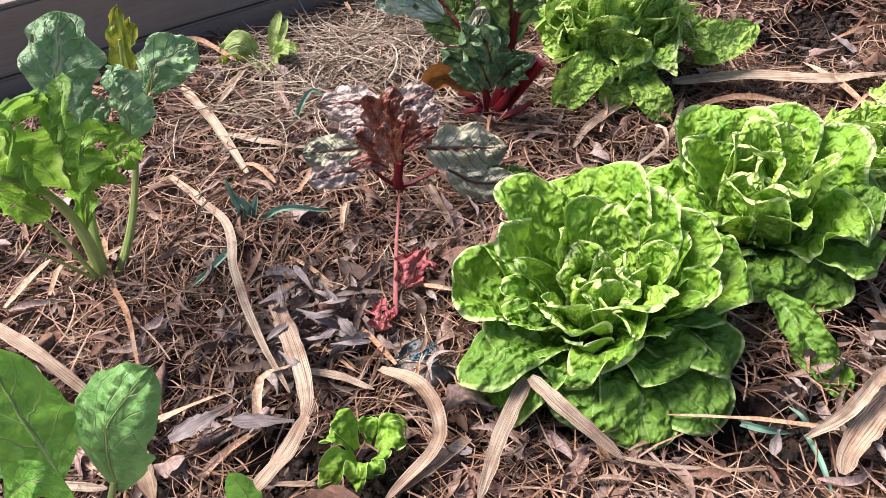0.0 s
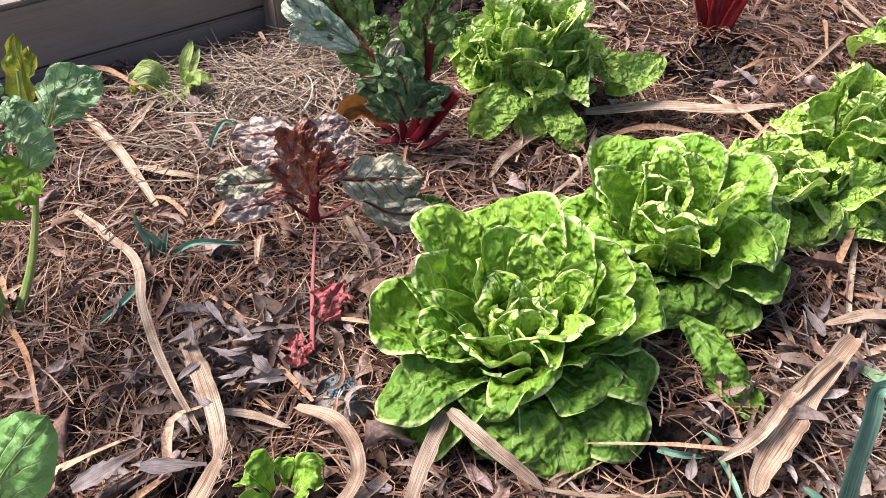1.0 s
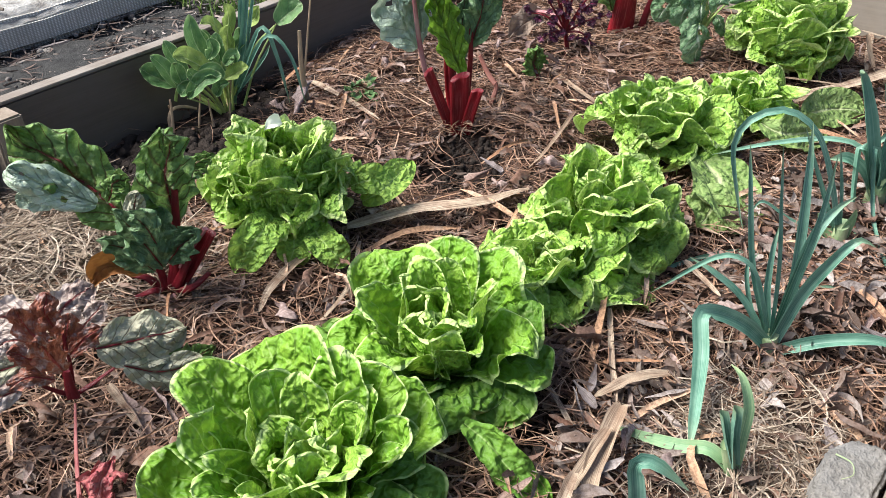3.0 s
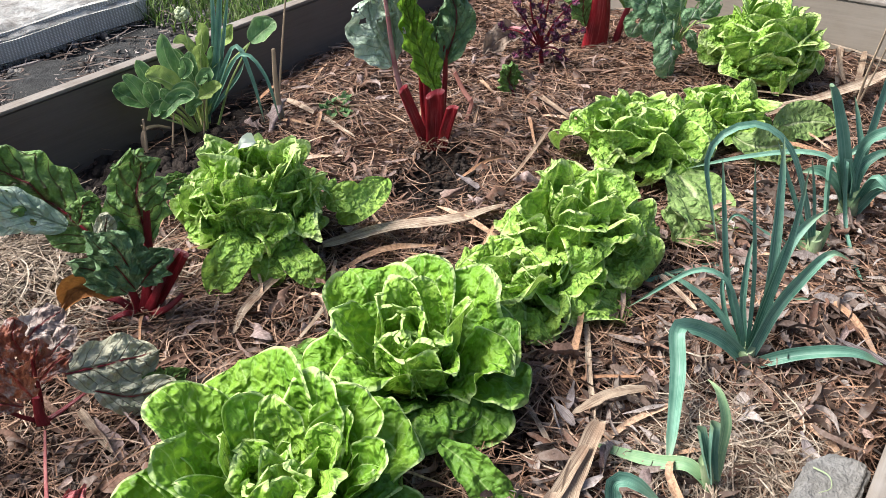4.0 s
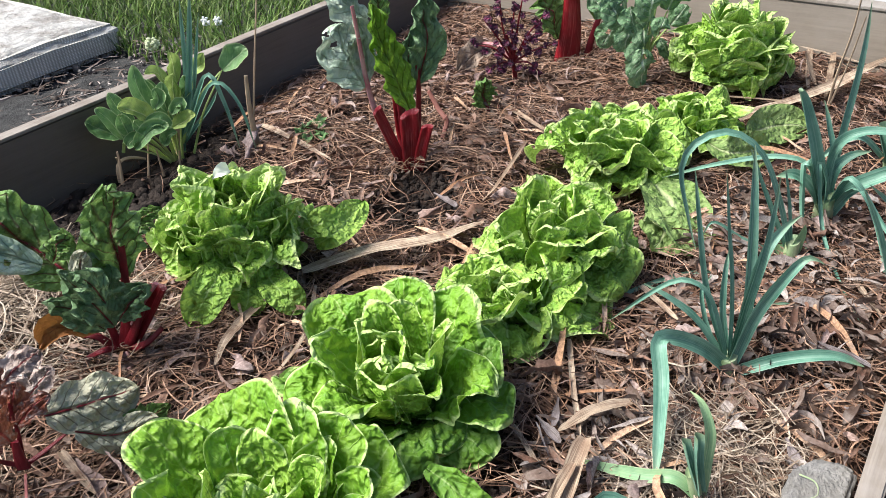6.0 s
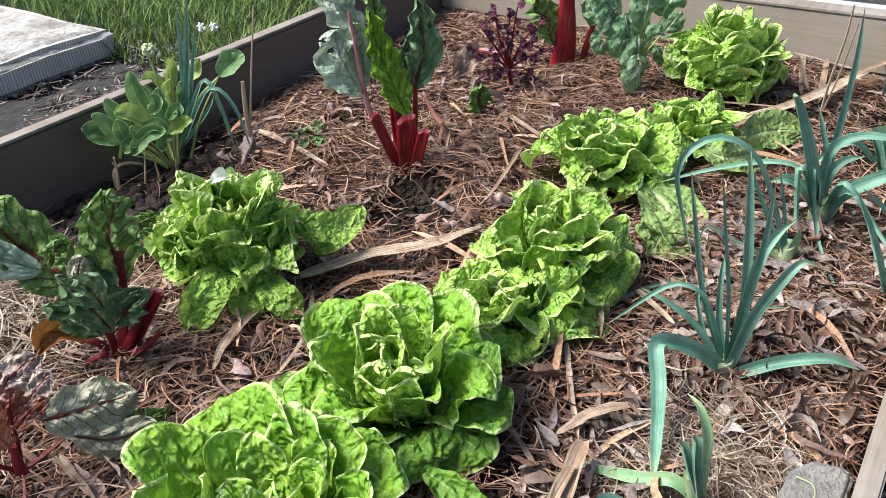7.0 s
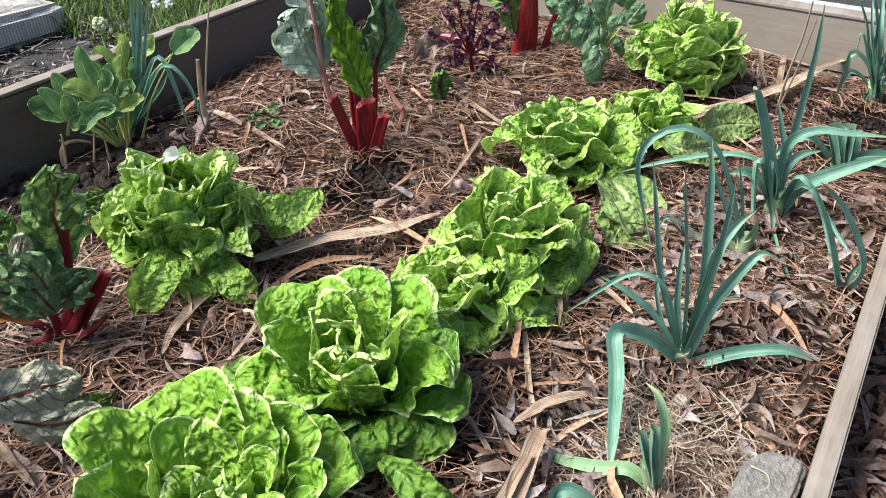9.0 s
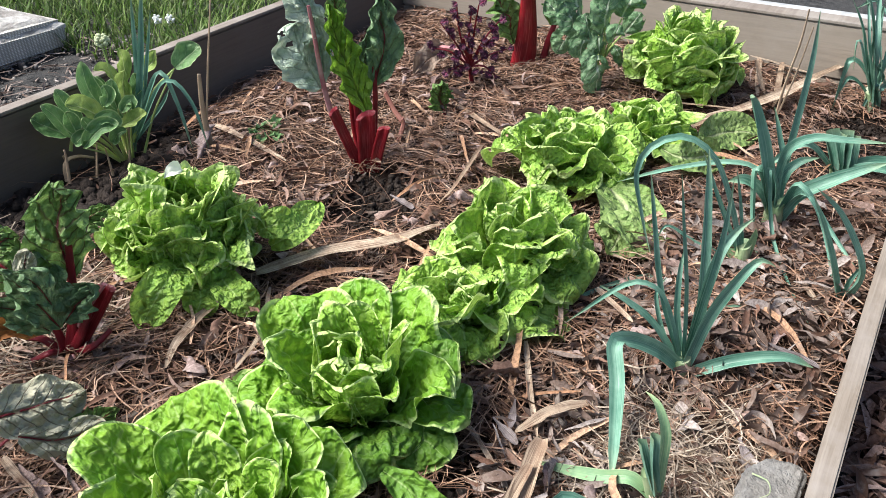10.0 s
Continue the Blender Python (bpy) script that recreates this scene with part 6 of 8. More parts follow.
stalk(plant, GREEN_STALK, [(-1.077, 0.870, 0.012), (-1.062, 0.861, 0.046), (-1.039, 0.847, 0.082)], 0.0048)
blade(plant, S_COMFREY, [(-1.033, 0.957, 0.149), (-1.020, 0.976, 0.165), (-1.006, 0.994, 0.179)], 0.0415)
stalk(plant, GREEN_STALK, [(-1.076, 0.898, 0.012), (-1.059, 0.921, 0.080), (-1.033, 0.957, 0.149)], 0.0048)
stalk(plant, DRY_STALK, [(-1.088, 0.879, 0.017), (-1.085, 0.881, 0.062), (-1.102, 0.882, 0.097)], 0.0138)
stalk(plant, GREEN_STALK, [(-1.143, 0.810, 0.036), (-1.135, 0.815, 0.061), (-1.118, 0.825, 0.080)], 0.0063)
stalk(plant, GREEN_STALK, [(-1.081, 0.883, 0.037), (-1.057, 0.921, 0.112), (-1.029, 0.950, 0.149)], 0.0064)

plant = thing("leek", (-1.1, 0.93, 0.02), "tall thin leek gone to flower beside the board", "leek")
blade(plant, S_STRAP, [(-1.088, 0.886, 0.020), (-1.060, 0.906, 0.135), (-1.032, 0.926, 0.296)], 0.0113)
blade(plant, S_STRAP, [(-1.088, 0.886, 0.020), (-1.072, 0.910, 0.131), (-1.064, 0.927, 0.274)], 0.0091)
blade(plant, S_STRAP, [(-1.084, 0.888, 0.035), (-1.019, 0.910, 0.156), (-0.995, 0.916, 0.116), (-0.977, 0.916, 0.036)], 0.0082)
blade(plant, S_STRAP, [(-1.082, 0.890, 0.035), (-0.998, 0.901, 0.149), (-0.961, 0.915, 0.124), (-0.940, 0.918, 0.045)], 0.0073)
blade(plant, S_STRAP, [(-1.082, 0.890, 0.035), (-1.055, 0.934, 0.087), (-1.048, 0.951, 0.113)], 0.0078)
blade(plant, S_STRAP, [(-1.086, 0.887, 0.035), (-1.069, 0.912, 0.101), (-1.044, 0.942, 0.247)], 0.0069)
stalk(plant, GREEN_STALK, [(-1.095, 0.881, 0.025), (-1.110, 0.894, 0.128), (-1.123, 0.898, 0.187)], 0.0047)

flowering = plant
plant = thing("leek", (-0.132, 0.820, 0.000), "blue-green leek with thin upright and arching strap leaves", "leek", "leeks along the rail")
stalk(plant, LEEK_SHANK, [(-0.132, 0.820, -0.010), (-0.132, 0.820, 0.030)], 0.0198, 0.85, 1.0, 0.0, "shank")
blade(plant, S_STRAP, [(-0.132, 0.820, 0.013), (-0.153, 0.800, 0.043), (-0.173, 0.780, 0.062), (-0.186, 0.761, 0.072), (-0.188, 0.750, 0.071), (-0.176, 0.731, 0.052), (-0.168, 0.714, 0.042), (-0.151, 0.668, 0.030), (-0.139, 0.632, 0.021), (-0.136, 0.617, 0.016)], 0.0172, nv=40, facing=(0.15, -0.75, 0.65))
blade(plant, S_STRAP, [(-0.133, 0.820, 0.013), (-0.156, 0.810, 0.094), (-0.175, 0.801, 0.121), (-0.202, 0.791, 0.116), (-0.255, 0.775, 0.058)], 0.0062)
blade(plant, S_STRAP, [(-0.133, 0.820, 0.013), (-0.169, 0.823, 0.100), (-0.188, 0.829, 0.175), (-0.201, 0.837, 0.231)], 0.0084)
blade(plant, S_STRAP, [(-0.132, 0.820, 0.013), (-0.142, 0.818, 0.112), (-0.155, 0.815, 0.192), (-0.164, 0.813, 0.251)], 0.0062)
blade(plant, S_STRAP, [(-0.133, 0.820, 0.013), (-0.151, 0.833, 0.069), (-0.159, 0.849, 0.110), (-0.161, 0.865, 0.136)], 0.0090)
blade(plant, S_STRAP, [(-0.132, 0.820, 0.013), (-0.127, 0.831, 0.091), (-0.122, 0.842, 0.165), (-0.122, 0.853, 0.235)], 0.0101)
blade(plant, S_STRAP, [(-0.132, 0.820, 0.013), (-0.118, 0.828, 0.084), (-0.097, 0.837, 0.135), (-0.081, 0.846, 0.157), (-0.066, 0.854, 0.151)], 0.0151)
blade(plant, S_STRAP, [(-0.132, 0.820, 0.013), (-0.129, 0.836, 0.099), (-0.124, 0.852, 0.145), (-0.114, 0.870, 0.168), (-0.101, 0.888, 0.180)], 0.0146)
blade(plant, S_STRAP, [(-0.133, 0.820, 0.012), (-0.168, 0.809, 0.067), (-0.196, 0.800, 0.092), (-0.225, 0.791, 0.109)], 0.0095)
blade(plant, S_STRAP, [(-0.132, 0.820, 0.013), (-0.131, 0.851, 0.050), (-0.145, 0.879, 0.141), (-0.163, 0.906, 0.237)], 0.0141)
blade(plant, S_STRAP, [(-0.133, 0.820, 0.012), (-0.162, 0.831, 0.043), (-0.179, 0.844, 0.082), (-0.174, 0.862, 0.096)], 0.0067)
blade(plant, S_STRAP, [(-0.120, 0.822, 0.012), (-0.082, 0.837, 0.033), (-0.038, 0.853, 0.045), (-0.007, 0.866, 0.035)], 0.0141)

plant = thing("leek", (-0.097, 0.630, 0.000), "short cut-off leek with a hollow curled top and one pale leaf", "leek", "leeks along the rail")
stalk(plant, LEEK_SHANK, [(-0.095, 0.630, -0.005), (-0.100, 0.629, 0.022), (-0.106, 0.628, 0.045)], 0.0115, 1.1, 0.8, 0.0, "shank", hollow=2.5)
blade(plant, S_SHEATH, [(-0.102, 0.629, 0.028), (-0.111, 0.625, 0.060), (-0.117, 0.621, 0.086)], 0.0085)
blade(plant, S_SHEATH, [(-0.099, 0.630, 0.022), (-0.105, 0.626, 0.064), (-0.107, 0.623, 0.097)], 0.0092)
blade(plant, S_STRAP_PALE, [(-0.096, 0.630, 0.012), (-0.098, 0.637, 0.050), (-0.101, 0.644, 0.084), (-0.113, 0.650, 0.107), (-0.125, 0.655, 0.111)], 0.0135)
blade(plant, S_STRAP_PALE, [(-0.097, 0.630, 0.013), (-0.119, 0.626, 0.030), (-0.144, 0.622, 0.022), (-0.176, 0.616, 0.018), (-0.208, 0.610, 0.018)], 0.0133)

plant = thing("leek", (-0.110, 0.461, 0.000), "green leek with one long leaf bent over sharply", "leek", "leeks along the rail")
stalk(plant, LEEK_SHANK, [(-0.109, 0.461, -0.010), (-0.110, 0.461, 0.030)], 0.0160, 0.85, 1.0, 0.0, "shank")
blade(plant, S_STRAP, [(-0.110, 0.461, 0.011), (-0.119, 0.461, 0.074), (-0.125, 0.464, 0.122), (-0.130, 0.468, 0.144), (-0.126, 0.471, 0.152), (-0.114, 0.475, 0.151), (-0.092, 0.484, 0.132)], 0.0160, nv=32)
blade(plant, S_STRAP, [(-0.111, 0.461, 0.011), (-0.126, 0.457, 0.027), (-0.140, 0.454, 0.032)], 0.0082)

plant = thing("leek", (-0.122, 1.189, 0.000), "tall blue-green leek with folded strap leaves", "leek", "leeks along the rail")
stalk(plant, LEEK_SHANK, [(-0.122, 1.189, -0.010), (-0.122, 1.189, 0.050)], 0.0294, 0.85, 1.0, 0.0, "shank")
blade(plant, S_STRAP, [(-0.123, 1.189, 0.012), (-0.142, 1.179, 0.081), (-0.166, 1.168, 0.164), (-0.179, 1.159, 0.205), (-0.172, 1.152, 0.206)], 0.0271)
blade(plant, S_STRAP, [(-0.122, 1.189, 0.012), (-0.127, 1.203, 0.074), (-0.127, 1.219, 0.145), (-0.126, 1.234, 0.228), (-0.130, 1.248, 0.298)], 0.0128)
blade(plant, S_STRAP, [(-0.122, 1.189, 0.013), (-0.131, 1.188, 0.088), (-0.124, 1.189, 0.126), (-0.095, 1.192, 0.148), (-0.055, 1.198, 0.152), (-0.006, 1.204, 0.158)], 0.0150)
blade(plant, S_STRAP, [(-0.123, 1.189, 0.013), (-0.149, 1.178, 0.088), (-0.190, 1.165, 0.102), (-0.261, 1.149, 0.081), (-0.334, 1.132, 0.049)], 0.0083)
blade(plant, S_STRAP, [(-0.122, 1.189, 0.012), (-0.104, 1.191, 0.057), (-0.062, 1.197, 0.092), (-0.000, 1.204, 0.133)], 0.0211)
blade(plant, S_STRAP, [(-0.122, 1.189, 0.012), (-0.107, 1.181, 0.081), (-0.087, 1.173, 0.090), (-0.046, 1.168, 0.043), (0.008, 1.116, 0.012)], 0.0128)
blade(plant, S_STRAP, [(-0.122, 1.189, 0.012), (-0.097, 1.180, 0.071), (-0.075, 1.170, 0.077), (-0.045, 1.161, 0.029), (-0.011, 1.051, 0.012)], 0.0097)
blade(plant, S_STRAP, [(-0.123, 1.189, 0.012), (-0.142, 1.176, 0.055), (-0.163, 1.164, 0.080), (-0.184, 1.151, 0.081)], 0.0240)
blade(plant, S_STRAP, [(-0.123, 1.189, 0.012), (-0.139, 1.174, 0.066), (-0.151, 1.160, 0.104), (-0.137, 1.149, 0.025), (-0.111, 1.081, 0.012)], 0.0128)
blade(plant, S_STRAP, [(-0.122, 1.189, 0.012), (-0.125, 1.170, 0.080), (-0.136, 1.151, 0.112), (-0.111, 1.136, 0.022), (-0.060, 1.029, 0.012), (-0.020, 0.961, 0.012)], 0.0075)
blade(plant, S_STRAP, [(-0.122, 1.189, 0.012), (-0.125, 1.195, 0.078), (-0.109, 1.204, 0.104), (-0.084, 1.214, 0.115)], 0.0166)
blade(plant, S_STRAP, [(-0.122, 1.189, 0.012), (-0.127, 1.198, 0.093), (-0.142, 1.207, 0.138), (-0.155, 1.215, 0.173)], 0.0135)
blade(plant, S_STRAP, [(-0.122, 1.189, 0.012), (-0.137, 1.140, 0.012), (-0.127, 1.018, 0.012), (-0.123, 0.978, 0.012)], 0.0105)
blade(plant, S_STRAP, [(-0.070, 1.196, -0.094), (-0.097, 0.983, 0.012), (-0.141, 0.945, 0.012)], 0.0068)

plant = thing("leek", (-0.133, 1.069, 0.000), "small leek with a pale shank and one long arching leaf", "leek", "leeks along the rail")
stalk(plant, LEEK_SHANK, [(-0.133, 1.069, -0.010), (-0.133, 1.069, 0.040)], 0.0207, 0.85, 1.0, 0.0, "shank")
blade(plant, S_STRAP, [(-0.134, 1.069, 0.012), (-0.157, 1.054, 0.094), (-0.185, 1.038, 0.163), (-0.220, 1.021, 0.190), (-0.254, 1.004, 0.176), (-0.265, 0.991, 0.142), (-0.244, 0.983, 0.079), (-0.227, 0.974, 0.047)], 0.0105)
blade(plant, S_STRAP, [(-0.134, 1.069, 0.012), (-0.159, 1.065, 0.062), (-0.184, 1.061, 0.115), (-0.202, 1.058, 0.159)], 0.0089)
blade(plant, S_STRAP, [(-0.134, 1.069, 0.011), (-0.169, 1.026, 0.012), (-0.246, 0.955, 0.012), (-0.298, 0.853, 0.012), (-0.319, 0.756, 0.012)], 0.0055)
blade(plant, S_STRAP_PALE, [(-0.134, 1.069, 0.011), (-0.150, 1.066, 0.025), (-0.164, 1.064, 0.048)], 0.0169)
blade(plant, S_STRAP_PALE, [(-0.133, 1.069, 0.011), (-0.129, 1.070, 0.034), (-0.123, 1.070, 0.066)], 0.0169)
blade(plant, S_STRAP, [(-0.133, 1.069, 0.011), (-0.144, 1.067, 0.074), (-0.160, 1.065, 0.144)], 0.0066)
blade(plant, S_STRAP, [(-0.134, 1.069, 0.011), (-0.191, 1.050, 0.034), (-0.227, 1.034, 0.057), (-0.237, 1.023, 0.034)], 0.0055)

plant = thing("leek", (-0.069, 1.403, 0.000), "thick cut leek stub with flat top and splayed leaves", "leek", "leeks along the rail")
stalk(plant, LEEK_SHANK, [(-0.069, 1.403, -0.002), (-0.077, 1.398, 0.033)], 0.0211, 0.85, 1.0, 0.0, "shank")
blade(plant, S_SHEATH, [(-0.075, 1.400, 0.003), (-0.087, 1.392, 0.048), (-0.100, 1.384, 0.084)], 0.0210)
blade(plant, S_SHEATH, [(-0.069, 1.403, 0.003), (-0.077, 1.404, 0.045), (-0.082, 1.401, 0.083)], 0.0211)
blade(plant, S_SHEATH, [(-0.064, 1.406, 0.003), (-0.066, 1.405, 0.043), (-0.069, 1.403, 0.076)], 0.0193)
blade(plant, S_STRAP, [(-0.074, 1.400, 0.003), (-0.090, 1.390, 0.048), (-0.102, 1.382, 0.081)], 0.0187)
blade(plant, S_STRAP, [(-0.066, 1.405, 0.003), (-0.068, 1.404, 0.047), (-0.071, 1.402, 0.078)], 0.0187)
blade(plant, S_STRAP, [(-0.070, 1.402, 0.003), (-0.106, 1.345, -0.015), (-0.154, 1.279, -0.037)], 0.0174)
blade(plant, S_STRAP, [(-0.071, 1.402, 0.008), (-0.038, 1.423, 0.027), (0.014, 1.455, 0.031)], 0.0189)
blade(plant, S_STRAP, [(-0.070, 1.402, 0.003), (-0.027, 1.394, 0.033), (0.037, 1.410, 0.023)], 0.0170)
blade(plant, S_STRAP, [(-0.081, 1.396, 0.018), (-0.124, 1.345, 0.072), (-0.165, 1.296, 0.040)], 0.0140)

plant = thing("dead_plant", (-0.204, 1.567, 0.0), "pale dry dead plant with two bare stalks among the leeks", "dead plant")
stalk(plant, DRY_STALK, [(-0.204, 1.567, -0.005), (-0.200, 1.568, 0.074), (-0.190, 1.569, 0.152), (-0.188, 1.569, 0.210)], 0.0060, 0.5)
stalk(plant, DRY_STALK, [(-0.201, 1.568, 0.020), (-0.186, 1.572, 0.100), (-0.176, 1.574, 0.180)], 0.0040, 0.5)

plant = thing("leek", (-0.008, 1.051, 0.000), "thin young leek beside the rail", "leek", "leeks along the rail")
blade(plant, S_STRAP, [(-0.007, 1.052, 0.000), (-0.034, 1.035, 0.084), (-0.063, 1.017, 0.157)], 0.0121)
blade(plant, S_STRAP, [(-0.006, 1.052, 0.005), (0.005, 1.047, 0.058), (-0.027, 1.027, 0.129), (-0.058, 0.996, 0.176)], 0.0128)
blade(plant, S_STRAP, [(-0.008, 1.051, 0.005), (-0.004, 1.054, 0.034), (0.006, 1.060, 0.059)], 0.0080)

plant = thing("leek", (-0.068, 1.739, 0.000), "slender leek in the far corner of the bed", "leek", "leeks along the rail")
stalk(plant, LEEK_SHANK, [(-0.067, 1.740, -0.006), (-0.076, 1.734, 0.034)], 0.0209, 0.85, 1.0, 0.0, "shank")
blade(plant, S_STRAP, [(-0.071, 1.737, 0.011), (-0.099, 1.720, 0.099), (-0.115, 1.710, 0.151), (-0.139, 1.695, 0.201)], 0.0098)
blade(plant, S_STRAP, [(-0.071, 1.737, 0.011), (-0.086, 1.728, 0.098), (-0.094, 1.723, 0.150), (-0.090, 1.725, 0.200)], 0.0115)
blade(plant, S_STRAP, [(-0.071, 1.737, 0.011), (-0.092, 1.724, 0.067), (-0.123, 1.705, 0.088), (-0.129, 1.701, -0.010)], 0.0117)
blade(plant, S_STRAP, [(-0.071, 1.737, 0.011), (-0.074, 1.735, 0.066), (-0.062, 1.743, 0.087), (-0.025, 1.766, 0.044)], 0.0117)
blade(plant, S_STRAP, [(-0.071, 1.737, 0.011), (-0.092, 1.724, 0.088), (-0.096, 1.722, 0.140), (-0.124, 1.704, 0.230)], 0.0116)
blade(plant, S_STRAP, [(-0.071, 1.737, 0.011), (-0.096, 1.722, 0.045), (-0.116, 1.709, 0.056), (-0.127, 1.702, 0.023)], 0.0085)
blade(plant, S_STRAP, [(-0.067, 1.749, -0.001), (-0.091, 1.683, 0.089), (-0.110, 1.656, 0.144), (-0.107, 1.666, 0.087)], 0.0085)
blade(plant, S_STRAP, [(-0.070, 1.748, -0.001), (-0.066, 1.706, 0.093), (-0.062, 1.751, 0.137), (-0.024, 1.752, 0.084)], 0.0117)
blade(plant, S_STRAP, [(-0.066, 1.726, 0.007), (-0.085, 1.684, 0.132), (-0.103, 1.750, 0.201), (-0.081, 1.742, 0.189)], 0.0124)
blade(plant, S_STRAP, [(-0.061, 1.739, 0.003), (-0.070, 1.768, 0.031), (-0.065, 1.775, 0.048), (-0.072, 1.671, 0.101)], 0.0091)
blade(plant, S_STRAP, [(-0.074, 1.736, 0.002), (-0.068, 1.723, 0.090), (-0.064, 1.720, 0.152), (-0.049, 1.744, 0.118)], 0.0125)
blade(plant, S_STRAP, [(-0.057, 1.758, -0.002), (-0.068, 1.706, 0.052), (-0.067, 1.772, 0.047), (-0.023, 1.802, -0.030)], 0.0112)
blade(plant, S_STRAP, [(-0.066, 1.725, 0.008), (-0.081, 1.689, 0.118), (-0.095, 1.754, 0.176), (-0.050, 1.679, 0.135)], 0.0121)
blade(plant, S_STRAP, [(-0.063, 1.768, -0.007), (-0.093, 1.680, 0.124), (-0.117, 1.715, 0.193), (-0.137, 1.707, 0.218)], 0.0092)
blade(plant, S_STRAP, [(-0.056, 1.733, 0.007), (-0.059, 1.704, 0.049), (-0.048, 1.756, 0.046), (-0.052, 1.692, 0.095)], 0.0101)
blade(plant, S_STRAP, [(-0.059, 1.731, 0.007), (-0.090, 1.757, 0.101), (-0.105, 1.752, 0.185), (-0.129, 1.678, 0.192)], 0.0104)
blade(plant, S_STRAP, [(-0.067, 1.771, -0.009), (-0.078, 1.728, 0.073), (-0.081, 1.717, 0.122), (-0.065, 1.689, 0.090)], 0.0092)
blade(plant, S_STRAP, [(-0.081, 1.725, 0.005), (-0.067, 1.740, 0.077), (-0.058, 1.688, 0.147), (-0.050, 1.750, 0.098)], 0.0075)

plant = thing("leek_seedling", (-0.721, 0.157, 0.000), "dark green leek seedling sprawling on the mulch", "leek")
blade(plant, S_STRAP, [(-0.721, 0.157, -0.003), (-0.725, 0.150, 0.037), (-0.728, 0.145, 0.075)], 0.0070)
blade(plant, S_STRAP, [(-0.721, 0.157, -0.003), (-0.717, 0.164, 0.023), (-0.713, 0.171, 0.046)], 0.0101)
blade(plant, S_STRAP, [(-0.720, 0.158, -0.000), (-0.692, 0.189, 0.033), (-0.666, 0.236, 0.025)], 0.0070)
blade(plant, S_STRAP, [(-0.723, 0.154, -0.004), (-0.668, 0.107, 0.020), (-0.657, 0.064, 0.008)], 0.0076)
blade(plant, S_STRAP, [(-0.720, 0.158, -0.003), (-0.720, 0.160, 0.028), (-0.726, 0.147, 0.049)], 0.0090)
blade(plant, S_STRAP, [(-0.859, 0.272, 0.004), (-0.850, 0.280, 0.040), (-0.851, 0.301, 0.060), (-0.837, 0.314, 0.050)], 0.0062)

plant = thing("leek_seedling", (-0.202, 0.451, 0.000), "thin young leek seedling lying flat on the mulch", "leek")
blade(plant, S_STRAP, [(-0.240, 0.405, 0.008), (-0.223, 0.410, 0.016), (-0.211, 0.431, 0.008)], 0.0057)
blade(plant, S_STRAP, [(-0.204, 0.439, 0.008), (-0.177, 0.421, 0.020), (-0.151, 0.410, 0.010)], 0.0054)
blade(plant, S_STRAP, [(-0.200, 0.447, 0.004), (-0.212, 0.442, 0.020), (-0.228, 0.445, 0.015)], 0.0038)

plant = thing("dry_stalk", (-1.002, 0.964, 0.0), "pair of dead straw-coloured stalks standing by the board", "dry stalk")
stalk(plant, DRY_STALK, [(-0.994, 0.970, 0.000), (-0.996, 0.968, 0.078), (-0.993, 0.970, 0.142)], 0.0123)
stalk(plant, DRY_STALK, [(-1.002, 0.964, 0.006), (-0.981, 0.979, 0.147), (-0.962, 0.992, 0.265)], 0.0046)

plant = thing("twig", (-1.114, 0.775, 0.000), "pale dead twig in the dark soil by the board", "twig")
stalk(plant, DRY_STALK, [(-1.114, 0.775, 0.000), (-1.109, 0.778, 0.047), (-1.109, 0.778, 0.059)], 0.0062)

plant = thing("twig", (-1.093, 0.811, 0.000), "pale dead twig in the dark soil by the board", "twig")
stalk(plant, DRY_STALK, [(-1.093, 0.811, 0.000), (-1.081, 0.818, 0.062)], 0.0044)

plant = thing("twig", (-1.076, 0.829, -0.000), "pale dead twig in the dark soil by the board", "twig")
stalk(plant, DRY_STALK, [(-1.076, 0.829, -0.000), (-1.077, 0.828, 0.050)], 0.0045)

plant = thing("twig", (-1.073, 0.861, 0.000), "pale dead twig in the dark soil by the board", "twig")
stalk(plant, DRY_STALK, [(-1.073, 0.861, 0.000), (-1.065, 0.866, 0.053)], 0.0045)

plant = thing("weed", (-0.968, 1.075, 0.000), "low bluish green weed creeping through the straw", "weed")
blade(plant, S_COMFREY, [(-0.941, 1.059, 0.020), (-0.919, 1.047, 0.030), (-0.931, 1.066, 0.020)], 0.0173)
blade(plant, S_COMFREY, [(-0.948, 1.044, 0.020), (-0.933, 1.018, 0.030), (-0.949, 1.027, 0.020)], 0.0170)
blade(plant, S_COMFREY, [(-0.959, 1.070, 0.020), (-0.952, 1.067, 0.030), (-0.976, 1.093, 0.020)], 0.0176)
blade(plant, S_COMFREY, [(-0.925, 1.048, 0.020), (-0.891, 1.025, 0.030), (-0.893, 1.037, 0.020)], 0.0169)
blade(plant, S_COMFREY, [(-0.957, 1.052, 0.020), (-0.949, 1.033, 0.030), (-0.971, 1.047, 0.020)], 0.0173)
blade(plant, S_COMFREY, [(-0.943, 1.068, 0.020), (-0.924, 1.063, 0.030), (-0.937, 1.088, 0.020)], 0.0174)
blade(plant, S_COMFREY, [(-0.937, 1.038, 0.020), (-0.913, 1.007, 0.030), (-0.923, 1.012, 0.020)], 0.0169)
blade(plant, S_COMFREY, [(-0.956, 1.060, 0.020), (-0.948, 1.048, 0.030), (-0.970, 1.067, 0.020)], 0.0174)
blade(plant, S_COMFREY, [(-0.934, 1.058, 0.020), (-0.907, 1.043, 0.030), (-0.915, 1.061, 0.020)], 0.0172)
